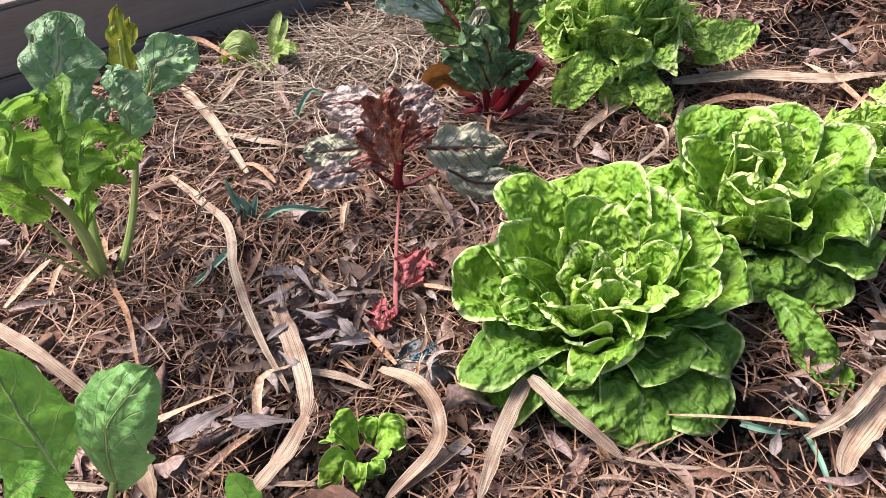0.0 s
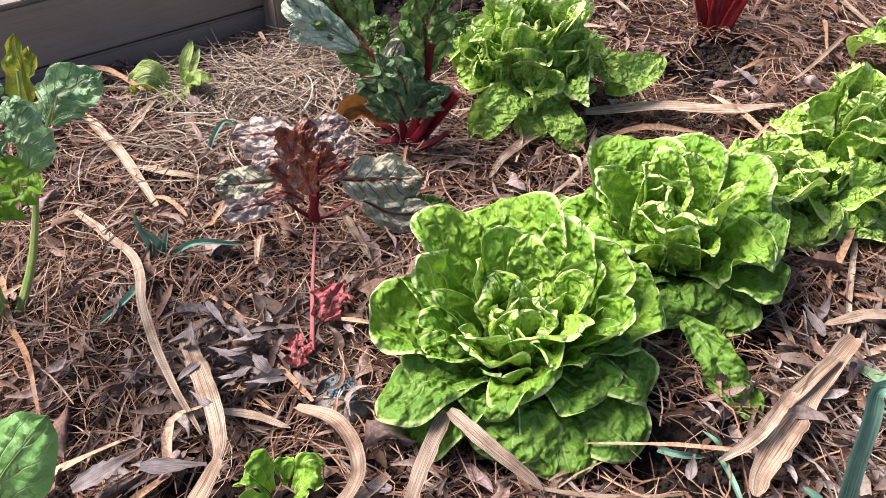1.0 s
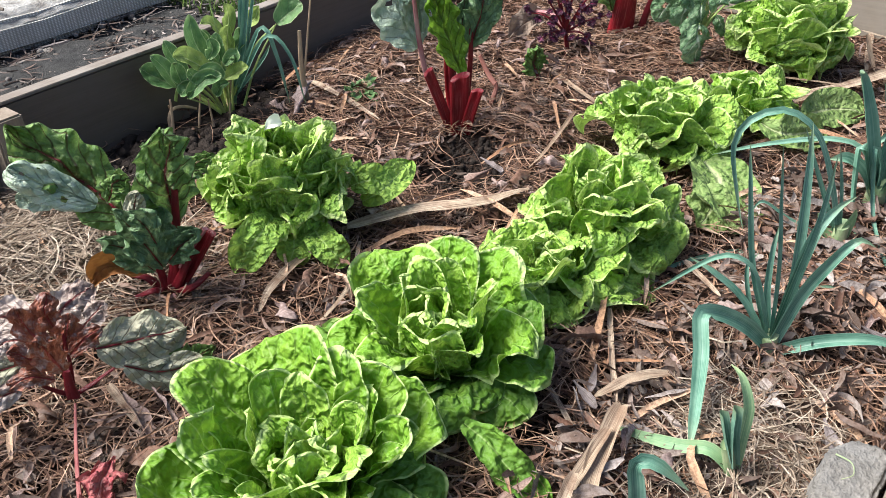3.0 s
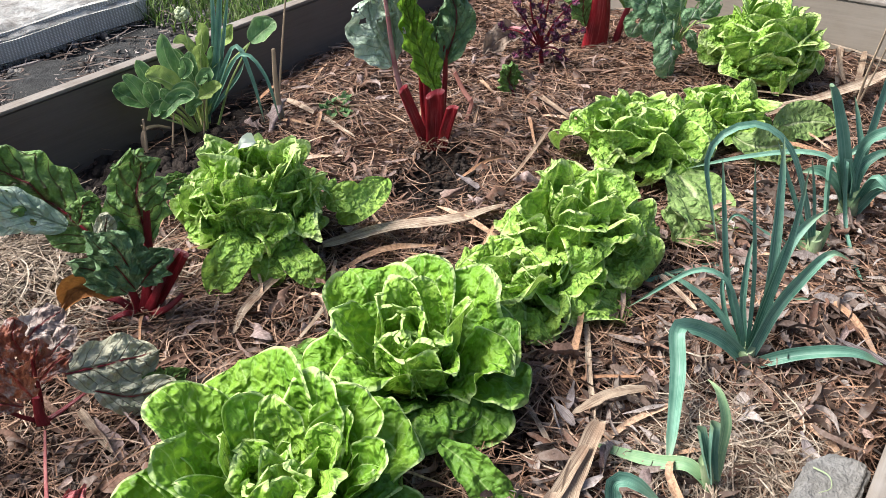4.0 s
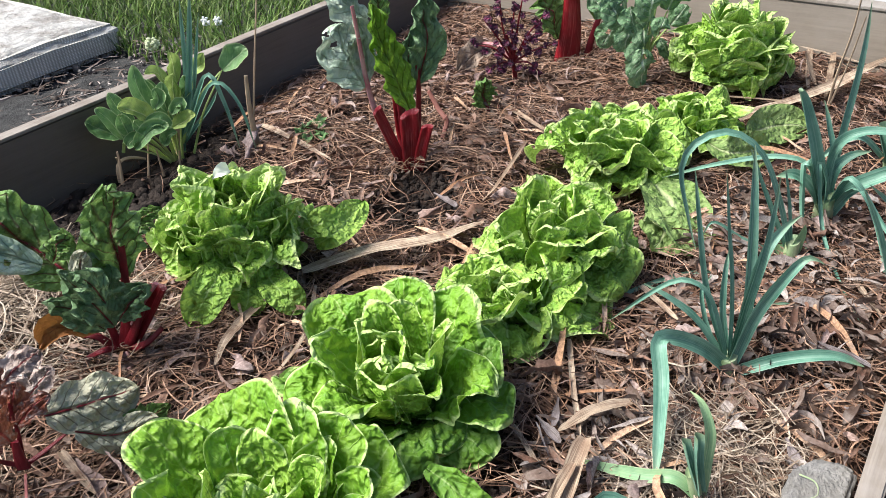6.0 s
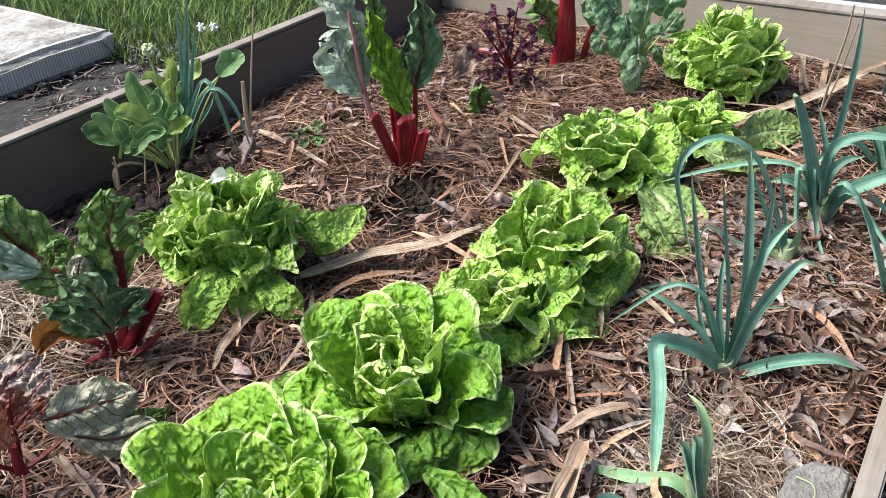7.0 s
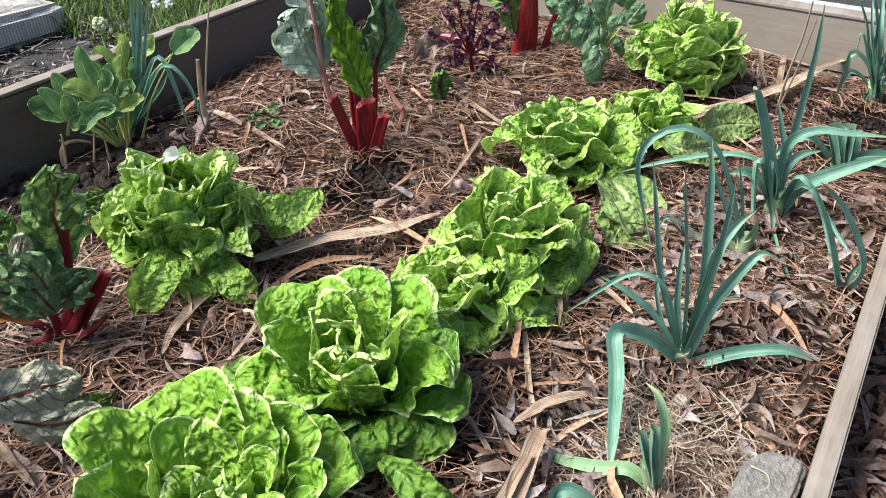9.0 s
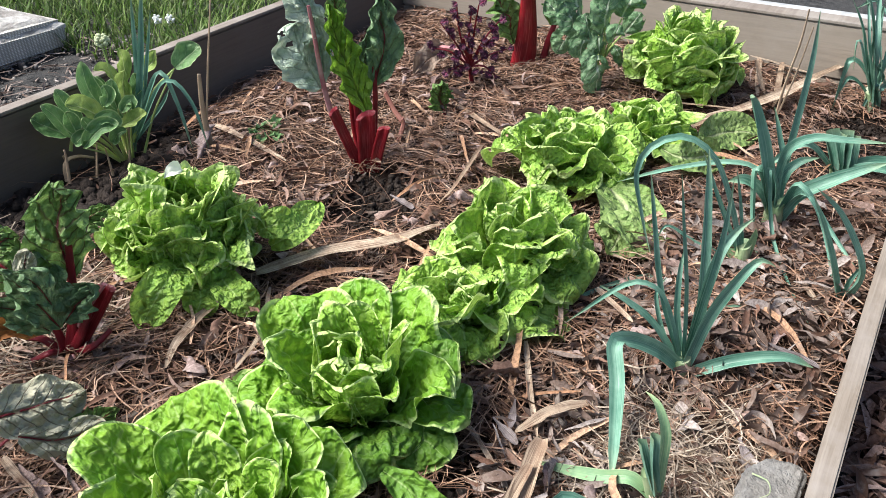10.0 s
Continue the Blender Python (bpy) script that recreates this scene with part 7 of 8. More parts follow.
blade(plant, S_COMFREY, [(-0.955, 1.042, 0.020), (-0.945, 1.015, 0.030), (-0.966, 1.023, 0.020)], 0.0172)
blade(plant, S_COMFREY, [(-0.955, 1.076, 0.020), (-0.945, 1.078, 0.030), (-0.966, 1.109, 0.020)], 0.0176)
blade(plant, S_COMFREY, [(-0.936, 1.048, 0.020), (-0.911, 1.026, 0.030), (-0.921, 1.037, 0.020)], 0.0170)


# small near-white blade on top of the frilly head
near_white = Nodes("near_white_leaf")
near_white.finish(near_white.mix(near_white.noise(120.0), (0.75, 0.78, 0.62), (0.85, 0.86, 0.76)), 0.4, 0.2)
blade(frilly, (near_white.mat, dict(profile="round", nu=8, nv=8, cup=0.2, ruffle=0.08, ripple=1.5)), [(-0.752, 0.676, 0.150), (-0.748, 0.688, 0.157), (-0.744, 0.700, 0.153)], 0.020)


def blossom(parent, at, radius, count, seed, material):
    rng = np.random.default_rng(seed)
    bm = bmesh.new()
    for _ in range(count):
        d = Vector(rng.normal(0, 1, 3)).normalized()
        bmesh.ops.create_icosphere(bm, subdivisions=1, radius=radius * rng.uniform(0.22, 0.34), matrix=Matrix.Translation(Vector(at) - parent.location + d * radius * rng.uniform(0.6, 1.0)))
    part("flower_head", bm, material, parent, "small pale flower head")


petal = Nodes("pale_petal")
petal.finish(petal.mix(petal.noise(200.0), (0.40, 0.46, 0.26), (0.60, 0.64, 0.42)), 0.6, 0.2)
white = Nodes("white_petal")
white.finish(white.mix(white.noise(200.0), (0.7, 0.74, 0.7), (0.85, 0.87, 0.84)), 0.6, 0.2)
blossom(flowering, (-1.122, 0.899, 0.196), 0.011, 40, 4, petal.mat)
for x, y in ((-1.395, 1.238), (-1.372, 1.252)):
    flower = thing("wild_flower", (x, y, 0.03), "small white flower in the grass", "flower")
    stalk(flower, GREEN_STALK, [(x, y, 0.03), (x + 0.005, y, 0.06), (x, y, 0.098)], 0.003)
    blossom(flower, (x, y, 0.1), 0.010, 26, 5, white.mat)

root = thing("bare_root", (-1.132, 0.783, 0.0), "grey bent bare root sticking out of the dark soil", "root")
stalk(root, DRY_STALK, [(-1.132, 0.783, -0.005), (-1.133, 0.785, 0.018), (-1.130, 0.792, 0.031), (-1.130, 0.814, 0.028), (-1.135, 0.842, 0.012)], 0.0075, 0.6)
stalk(root, DRY_STALK, [(-1.131, 0.790, 0.028), (-1.126, 0.784, 0.042)], 0.0050, 0.6, name="side_root")
# pink rotting leaves on the mulch below the small bronze chard
for at, length, width, turn in (((-0.541, 0.268, 0.024), 0.062, 0.036, -0.9), ((-0.506, 0.209, 0.022), 0.045, 0.024, -0.5)):
    rotten = thing("rotting_leaf", at, "wet pink rotting chard leaf lying on the mulch", "dead leaf")
    d = np.array([math.cos(turn), math.sin(turn), 0.0]) * length / 2
    blade(rotten, S_ROT, [np.array(at) - d, np.array(at) + (0, 0, 0.004), np.array(at) + d], width)

# ---- long dry leaves lying about ----
def dry_strip(points, width, grey=False):
    rng = RNG
    p = np.asarray(points, float)
    at = tuple(p[0])
    label = "grey curled dry leaf lying on the mulch" if grey else "long straw-coloured dry leaf strip lying on the mulch"
    verts, faces, uv = leaf_mesh(p, width * (1.0 if grey else 0.85), "reed" if not grey else "spoon", rng, nu=6, nv=max(10, int(10 * len(p) / 2)), facing=(rng.normal(0, 0.15), rng.normal(0, 0.15), 1), cup=rng.uniform(-0.12, 0.2),
                                 ruffle=0.03, ripple=2.0, crumple=0.05, keel=rng.uniform(-0.1, 0.3), jag=0.1, twist=rng.normal(0, 0.22))
    low = ground_height(verts[:, 0], verts[:, 1]) + 0.003
    verts[:, 2] = np.maximum(verts[:, 2], low)
    ob = mesh_object("dry_leaf", verts, faces, STRIP_GREY if grey else STRIP, uv, None, at)
    tagged(ob, label, "dry leaf")


dry_strip([(-0.581, 0.130, 0.029), (-0.484, 0.115, 0.044), (-0.437, 0.103, 0.044), (-0.422, 0.086, 0.024)], 0.0206)
dry_strip([(-0.425, 0.096, 0.039), (-0.410, 0.070, 0.027), (-0.389, 0.027, 0.024)], 0.0182)
dry_strip([(-0.839, 0.107, 0.021), (-0.769, 0.119, 0.029), (-0.704, 0.130, 0.029), (-0.622, 0.109, 0.039), (-0.538, 0.098, 0.034), (-0.466, 0.097, 0.024)], 0.0111)
dry_strip([(-1.024, 0.181, 0.021), (-0.899, 0.186, 0.029), (-0.781, 0.184, 0.021)], 0.0154)
dry_strip([(-0.968, 0.300, 0.021), (-0.872, 0.256, 0.021)], 0.0156)
dry_strip([(-1.031, 0.280, 0.021), (-0.947, 0.201, 0.021)], 0.0102)
dry_strip([(-0.883, 0.192, 0.021), (-0.828, 0.224, 0.029), (-0.797, 0.264, 0.021)], 0.0135)
dry_strip([(-0.350, 0.265, 0.049), (-0.325, 0.223, 0.039), (-0.291, 0.178, 0.024)], 0.0162)
dry_strip([(-0.346, 0.264, 0.055), (-0.303, 0.274, 0.045), (-0.260, 0.293, 0.024)], 0.0160)
dry_strip([(-0.268, 0.287, 0.022), (-0.233, 0.326, 0.018), (-0.200, 0.372, 0.018), (-0.192, 0.390, 0.018)], 0.0062)
dry_strip([(-0.449, 0.176, 0.021), (-0.402, 0.190, 0.039), (-0.360, 0.185, 0.039), (-0.344, 0.168, 0.029), (-0.331, 0.119, 0.021)], 0.0164)
dry_strip([(-0.484, 0.120, 0.021), (-0.462, 0.142, 0.021), (-0.431, 0.161, 0.021)], 0.0110)
dry_strip([(-0.661, 0.716, 0.020), (-0.607, 0.775, 0.034), (-0.544, 0.837, 0.040), (-0.508, 0.925, 0.030)], 0.0290)
dry_strip([(-0.657, 0.646, 0.021), (-0.628, 0.559, 0.034), (-0.616, 0.521, 0.021)], 0.0173)
dry_strip([(-0.207, 0.621, 0.039), (-0.195, 0.550, 0.029), (-0.170, 0.471, 0.021)], 0.0229)
dry_strip([(-0.202, 0.587, 0.039), (-0.200, 0.529, 0.029), (-0.196, 0.462, 0.021)], 0.0154)
dry_strip([(-0.196, 0.705, 0.024), (-0.220, 0.671, 0.029), (-0.241, 0.632, 0.021)], 0.0149)
dry_strip([(-0.297, 0.766, 0.021), (-0.254, 0.691, 0.021), (-0.219, 0.636, 0.021)], 0.0083)
dry_strip([(-0.283, 0.616, 0.021), (-0.206, 0.559, 0.021)], 0.0062)
dry_strip([(-0.303, 1.433, 0.039), (-0.229, 1.562, 0.039), (-0.129, 1.866, 0.039)], 0.0301)
dry_strip([(-0.365, 1.511, 0.029), (-0.270, 1.536, 0.029), (-0.200, 1.581, 0.019)], 0.0141)
dry_strip([(-0.688, -0.110, 0.039), (-0.601, -0.071, 0.039), (-0.537, -0.043, 0.024)], 0.0190)
dry_strip([(-0.634, -0.089, 0.021), (-0.524, -0.078, 0.021)], 0.0104)
dry_strip([(-0.488, -0.033, 0.021), (-0.431, -0.035, 0.021)], 0.0186)
dry_strip([(-0.486, -0.097, 0.021), (-0.461, -0.063, 0.021)], 0.0090)
dry_strip([(-0.730, 1.323, 0.021), (-0.575, 1.242, 0.021)], 0.0134)
dry_strip([(-1.041, 1.025, 0.021), (-0.945, 0.998, 0.029), (-0.838, 0.981, 0.021)], 0.0171)
dry_strip([(-0.652, 0.346, 0.021), (-0.575, 0.331, 0.021)], 0.0107)
dry_strip([(-0.621, 0.698, 0.021), (-0.560, 0.613, 0.029), (-0.542, 0.529, 0.021)], 0.0066)
dry_strip([(-0.592, 1.193, 0.021), (-0.550, 1.036, 0.029), (-0.551, 0.990, 0.021)], 0.0102)
dry_strip([(-0.269, 0.905, 0.021), (-0.202, 0.852, 0.029)], 0.0105)
dry_strip([(-0.333, 0.990, 0.021), (-0.259, 0.985, 0.021)], 0.0104)
dry_strip([(-0.344, 0.203, 0.021), (-0.331, 0.127, 0.021)], 0.0131)
dry_strip([(-0.373, 0.079, 0.021), (-0.395, 0.045, 0.021)], 0.0062)
dry_strip([(-0.052, 1.047, 0.021), (-0.007, 0.980, 0.021)], 0.0119)
dry_strip([(-0.298, 1.832, 0.029), (-0.250, 1.622, 0.021)], 0.0167)
dry_strip([(-0.251, 1.821, 0.029), (-0.214, 1.597, 0.021)], 0.0143)
dry_strip([(-0.300, 1.742, 0.058), (-0.250, 1.765, 0.045), (-0.185, 1.790, 0.026)], 0.0150)
dry_strip([(-0.281, 1.702, 0.066), (-0.262, 1.680, 0.036), (-0.245, 1.660, 0.018)], 0.0130)
dry_strip([(-0.315, 1.445, 0.020), (-0.235, 1.610, 0.030), (-0.145, 1.805, 0.046)], 0.0170)

dry_strip([(-0.184, 0.513, 0.029), (-0.169, 0.446, 0.029), (-0.159, 0.425, 0.021)], 0.0264)
dry_strip([(-0.201, 0.521, 0.039), (-0.189, 0.461, 0.039), (-0.197, 0.428, 0.021)], 0.0134)
dry_strip([(-0.485, 0.051, 0.021), (-0.476, 0.026, 0.029), (-0.479, -0.007, 0.021)], 0.0170, True)
dry_strip([(-0.439, 0.089, 0.021), (-0.466, 0.044, 0.024)], 0.0143, True)
dry_strip([(-0.070, 0.906, 0.021), (-0.036, 0.886, 0.029), (-0.002, 0.889, 0.021)], 0.0124, True)
dry_strip([(-0.048, 0.730, 0.029), (-0.024, 0.698, 0.021)], 0.0138, True)
dry_strip([(-0.012, 0.810, 0.021), (0.012, 0.812, 0.021)], 0.0126, True)
dry_strip([(-0.270, 0.639, 0.021), (-0.232, 0.618, 0.021)], 0.0111, True)
dry_strip([(-0.263, 0.675, 0.021), (-0.248, 0.635, 0.021)], 0.0091, True)
dry_strip([(-0.628, 0.973, 0.021), (-0.575, 0.954, 0.021)], 0.0131, True)
dry_strip([(-0.350, 0.179, 0.021), (-0.332, 0.198, 0.021)], 0.0100, True)
dry_strip([(-0.214, 0.417, 0.021), (-0.199, 0.395, 0.021)], 0.0098, True)
dry_strip([(-0.517, 0.108, 0.023), (-0.476, 0.110, 0.045), (-0.474, 0.120, 0.023)], 0.0072, True)
dry_strip([(-0.528, 0.181, 0.028), (-0.526, 0.162, 0.034), (-0.541, 0.147, 0.023)], 0.0084, True)
dry_strip([(-0.590, 0.160, 0.022), (-0.573, 0.134, 0.036), (-0.576, 0.114, 0.031)], 0.0096, True)
dry_strip([(-0.543, 0.139, 0.027), (-0.526, 0.118, 0.039), (-0.531, 0.103, 0.027)], 0.0089, True)
dry_strip([(-0.526, 0.171, 0.025), (-0.501, 0.170, 0.035), (-0.490, 0.173, 0.030)], 0.0121, True)
dry_strip([(-0.499, 0.130, 0.028), (-0.497, 0.143, 0.035), (-0.507, 0.160, 0.029)], 0.0089, True)
dry_strip([(-0.505, 0.116, 0.025), (-0.520, 0.117, 0.035), (-0.557, 0.123, 0.023)], 0.0115, True)
dry_strip([(-0.553, 0.142, 0.027), (-0.523, 0.152, 0.036), (-0.514, 0.167, 0.023)], 0.0099, True)
dry_strip([(-0.591, 0.141, 0.028), (-0.556, 0.128, 0.044), (-0.560, 0.123, 0.023)], 0.0093, True)
dry_strip([(-0.552, 0.166, 0.027), (-0.570, 0.163, 0.037), (-0.616, 0.167, 0.021)], 0.0087, True)
dry_strip([(-0.566, 0.179, 0.024), (-0.531, 0.174, 0.038), (-0.523, 0.178, 0.025)], 0.0086, True)
dry_strip([(-0.574, 0.165, 0.025), (-0.546, 0.167, 0.037), (-0.539, 0.176, 0.029)], 0.0081, True)
dry_strip([(-0.520, 0.131, 0.022), (-0.500, 0.139, 0.038), (-0.503, 0.155, 0.027)], 0.0072, True)
dry_strip([(-0.551, 0.164, 0.023), (-0.526, 0.171, 0.044), (-0.543, 0.191, 0.021)], 0.0117, True)
dry_strip([(-0.493, 0.149, 0.029), (-0.476, 0.163, 0.038), (-0.481, 0.184, 0.022)], 0.0079, True)
dry_strip([(-0.525, 0.174, 0.026), (-0.519, 0.156, 0.038), (-0.540, 0.147, 0.022)], 0.0079, True)


# ---- loose things in and round the bed ----
def lump(name, at, size, seed, material, label, category, detail=4, rough=0.22):
    bm = bmesh.new()
    bmesh.ops.create_icosphere(bm, subdivisions=detail, radius=1.0)
    for v in bm.verts:
        d = v.co.normalized()
        k = 1 + rough * noise.noise(d * 1.3 + Vector((seed, 0, 0))) + rough * 0.4 * noise.noise(d * 4 + Vector((0, seed, 0)))
        c = Vector([max(-0.85, min(0.85, x)) for x in d * k])
        v.co = Vector((c.x * size[0], c.y * size[1], c.z * size[2])) * 1.2
    data = bpy.data.meshes.new(name)
    bm.to_mesh(data)
    bm.free()
    data.polygons.foreach_set("use_smooth", np.ones(len(data.polygons), bool))
    data.materials.append(material)
    ob = new(name, data)
    ob.location = at
    return tagged(ob, label, category)




def concrete_chunk():
    """A broken lump with a flat pitted top and a ragged broken front."""
    at = Vector((-0.004, 0.655, 0.0))
    bm = bmesh.new()
    for p in ((-0.031, 0.674, 0.048), (-0.030, 0.632, 0.044), (0.016, 0.622, 0.040), (0.018, 0.706, 0.046), (-0.014, 0.704, 0.046), (-0.040, 0.678, -0.02), (-0.030, 0.600, -0.02), (0.019, 0.596, -0.02), (0.020, 0.712, -0.02)):
        bm.verts.new(Vector(p) - at)
    bmesh.ops.convex_hull(bm, input=bm.verts[:])
    bmesh.ops.bevel(bm, geom=bm.edges[:], offset=0.003, segments=2, affect="EDGES")
    bmesh.ops.triangulate(bm, faces=bm.faces[:])
    for _ in range(4):
        bmesh.ops.subdivide_edges(bm, edges=[e for e in bm.edges if e.calc_length() > 0.0035], cuts=1)
        bmesh.ops.triangulate(bm, faces=[f for f in bm.faces if len(f.verts) > 4])
    for v in bm.verts:
        v.co += noise.noise_vector(v.co * 70) * 0.0022 + noise.noise_vector(v.co * 260) * 0.0011
    data = bpy.data.meshes.new("stone")
    bm.to_mesh(data)
    bm.free()
    data.polygons.foreach_set("use_smooth", np.ones(len(data.polygons), bool))
    data.materials.append(STONE)
    ob = new("stone", data)
    ob.location = at
    tagged(ob, "pale grey chunk of broken concrete beside the rail", "stone")
    root = thing("rootlet", (-0.020, 0.668, 0.05), "thin white rootlet lying on the concrete chunk", "root")
    stalk(root, LEEK_SHANK, [(-0.024, 0.670, 0.049), (-0.010, 0.667, 0.050), (-0.005, 0.655, 0.049), (-0.012, 0.645, 0.048)], 0.0016)


concrete_chunk()
blue_stone = lump("stone", (-0.444, 0.217, 0.002), (0.03, 0.022, 0.016), 8.0, STONE, "half-buried dark stone flecked with blue", "stone", 3)


def pellets():
    n = Nodes("blue_fleck")
    n.finish(n.mix(n.noise(300.0), (0.04, 0.14, 0.20), (0.10, 0.26, 0.33)), 0.8)
    rng = np.random.default_rng(9)
    bm = bmesh.new()
    for _ in range(46):
        p = Vector((rng.normal(0, 0.008), rng.normal(0, 0.007), 0.0))
        p.z = 0.019 - 9 * (p.x**2 + p.y**2)
        bmesh.ops.create_icosphere(bm, subdivisions=1, radius=rng.uniform(0.0008, 0.0018), matrix=Matrix.Translation(p))
    part("blue_flecks", bm, n.mat, blue_stone, "crumbs of blue slug bait")


pellets()


def slab():
    at = (-2.05, 0.62, 0.03)
    ob = thing("mat_covered_slab", at, "pale worn slab with a grey woven mat wrapped over its edge", "slab")
    bm = bmesh.new()
    bmesh.ops.create_cube(bm, size=1.0, matrix=Matrix.LocRotScale((0, 0, 0.034), None, (0.95, 1.06, 0.068)))
    bmesh.ops.bevel(bm, geom=bm.edges[:], offset=0.014, segments=3, affect="EDGES")
    bmesh.ops.subdivide_edges(bm, edges=bm.edges[:], cuts=6, use_grid_fill=True)
    for v in bm.verts:
        v.co += noise.noise_vector(v.co * 7) * 0.007
    part("woven_side", bm, WOVEN, ob, "grey woven mat edge")
    bm = bmesh.new()
    bmesh.ops.create_grid(bm, x_segments=90, y_segments=100, size=0.5)
    for v in bm.verts:
        edge = max(abs(v.co.x), abs(v.co.y)) * 2
        rough = noise.noise(v.co * 9) * 0.005 + noise.noise(v.co * 42) * 0.004
        v.co = Vector((v.co.x * 0.945, v.co.y * 1.055, 0.074 + rough - 0.02 * max(0, edge - 0.94) / 0.06)) + noise.noise_vector(v.co * 20) * 0.0012
    bmesh.ops.solidify(bm, geom=bm.faces[:], thickness=0.008)
    part("top", bm, SLAB, ob, "pale gritty worn top")


slab()
sideways = thing("stick", (-1.72, 0.72, 0.12), "dark bent twig lying on the pale slab", "stick")
stalk(sideways, BOARD, [(-1.86, 0.70, 0.112), (-1.72, 0.735, 0.116), (-1.60, 0.78, 0.113)], 0.013, name="twig")


def pipe():
    n = Nodes("grey_plastic_pipe")
    n.finish(n.mix(n.ramp(n.noise(30.0, 5.0, 0.7), (0.4, (0, 0, 0)), (0.7, (1, 1, 1))), (0.28, 0.29, 0.29), (0.42, 0.43, 0.42)), 0.5)
    ob = thing("pipe", (-0.2, 2.0, 0.06), "pale grey plastic pipe lying behind the end board", "pipe")
    stalk(ob, n.mat, [(-0.75, 1.935, 0.085), (-0.15, 1.945, 0.085), (0.8, 1.96, 0.085)], 0.05, 1.0, 1.0, 0.0, "tube", rings=20, sides=16)


pipe()


# ---- mulch: straw, dry leaves, shreds, clods ----
def ribbons(rng, x, y, length, width, low, high, sections, bend, tilt, roll, profile, across=1, height=ground_height, arch=0.0, ragged=0.0):
    """Many dry strips at once: curved, tilted, rolled, tapering. Returns vertices and faces."""
    n = len(x)
    heading, k = rng.uniform(0, 2 * np.pi, n), rng.normal(0, bend, n)
    s = np.linspace(-0.5, 0.5, sections + 1)[None, :]
    d = np.stack([np.cos(heading), np.sin(heading)], -1)
    e = np.stack([-d[:, 1], d[:, 0]], -1)
    a, b = length[:, None] * s, length[:, None] * k[:, None] * s**2
    cx, cy = x[:, None] + a * d[:, :1] + b * e[:, :1], y[:, None] + a * d[:, 1:] + b * e[:, 1:]
    lift = rng.uniform(low, high, n)[:, None] + a * rng.normal(0, tilt, n)[:, None] + arch * length[:, None] * rng.normal(0, 1, n)[:, None] * (0.25 - s**2)
    cz = height(cx, cy) + np.maximum(lift, 0.0005)
    turn = rng.normal(0, roll, n)[:, None] + rng.normal(0, roll, n)[:, None] * s
    pw = np.interp(s[0] + 0.5, np.linspace(0, 1, len(profile)), profile)[None, :]
    pw = pw * np.maximum(0.15, 1 + ragged * rng.normal(0, 1, (n, sections + 1)))
    cz = cz + ragged * 0.012 * np.abs(rng.normal(0, 1, (n, sections + 1)))
    verts = []
    for v in np.linspace(-1, 1, across + 1):
        w = 0.5 * width[:, None] * pw * v
        if ragged and v:
            w = w * np.maximum(0.2, 1 + ragged * rng.normal(0, 1, (n, sections + 1)))
        fold = 0.35 * width[:, None] * pw * abs(v) if across > 1 else 0.0
        verts.append(np.stack([cx + w * np.cos(turn) * e[:, :1], cy + w * np.cos(turn) * e[:, 1:], cz + w * np.sin(turn) + fold], -1))
    verts = np.stack(verts, 2)
    size = (sections + 1) * (across + 1)
    index = np.arange(size).reshape(sections + 1, across + 1)
    quads = np.stack([index[:-1, :-1], index[:-1, 1:], index[1:, 1:], index[1:, :-1]], -1).reshape(-1, 4)
    faces = (quads[None] + (np.arange(n) * size)[:, None, None]).reshape(-1, 4)
    return verts.reshape(-1, 3), faces


BARE = ((-0.245, 0.40, 0.05), (-0.20, 0.44, 0.05), (-0.26, 0.55, 0.03), (-1.02, 0.70, 0.09), (-0.64, 0.95, 0.078), (-0.67, 1.01, 0.06), (-1.10, 0.62, 0.14), (-1.07, 0.79, 0.15), (-1.10, 0.95, 0.11), (-0.36, 0.12, 0.06), (-0.42, 0.07, 0.05), (-1.13, 0.35, 0.08), (-0.05, 1.45, 0.10), (-0.03, 1.62, 0.12))


def scatter(rng, n, box=BED, margin=0.005, bare=0.94):
    """Places over the bed, few of them on the bare soil."""
    x, y = rng.uniform(box[0] + margin, box[1] - margin, n), rng.uniform(box[2], box[3] - margin, n)
    keep = np.ones(n, bool)
    for bx, by, r in BARE:
        keep &= ((x - bx) ** 2 + (y - by) ** 2 > (r * rng.uniform(0.6, 1.2, n)) ** 2) | (rng.random(n) > bare)
    return x[keep], y[keep]


def stuff(name, verts, faces, material, label, category):
    return tagged(mesh_object(name, verts, faces, material), label, category, kind="stuff")


VIEW = (BED[0], BED[1], -0.35, BED[3])


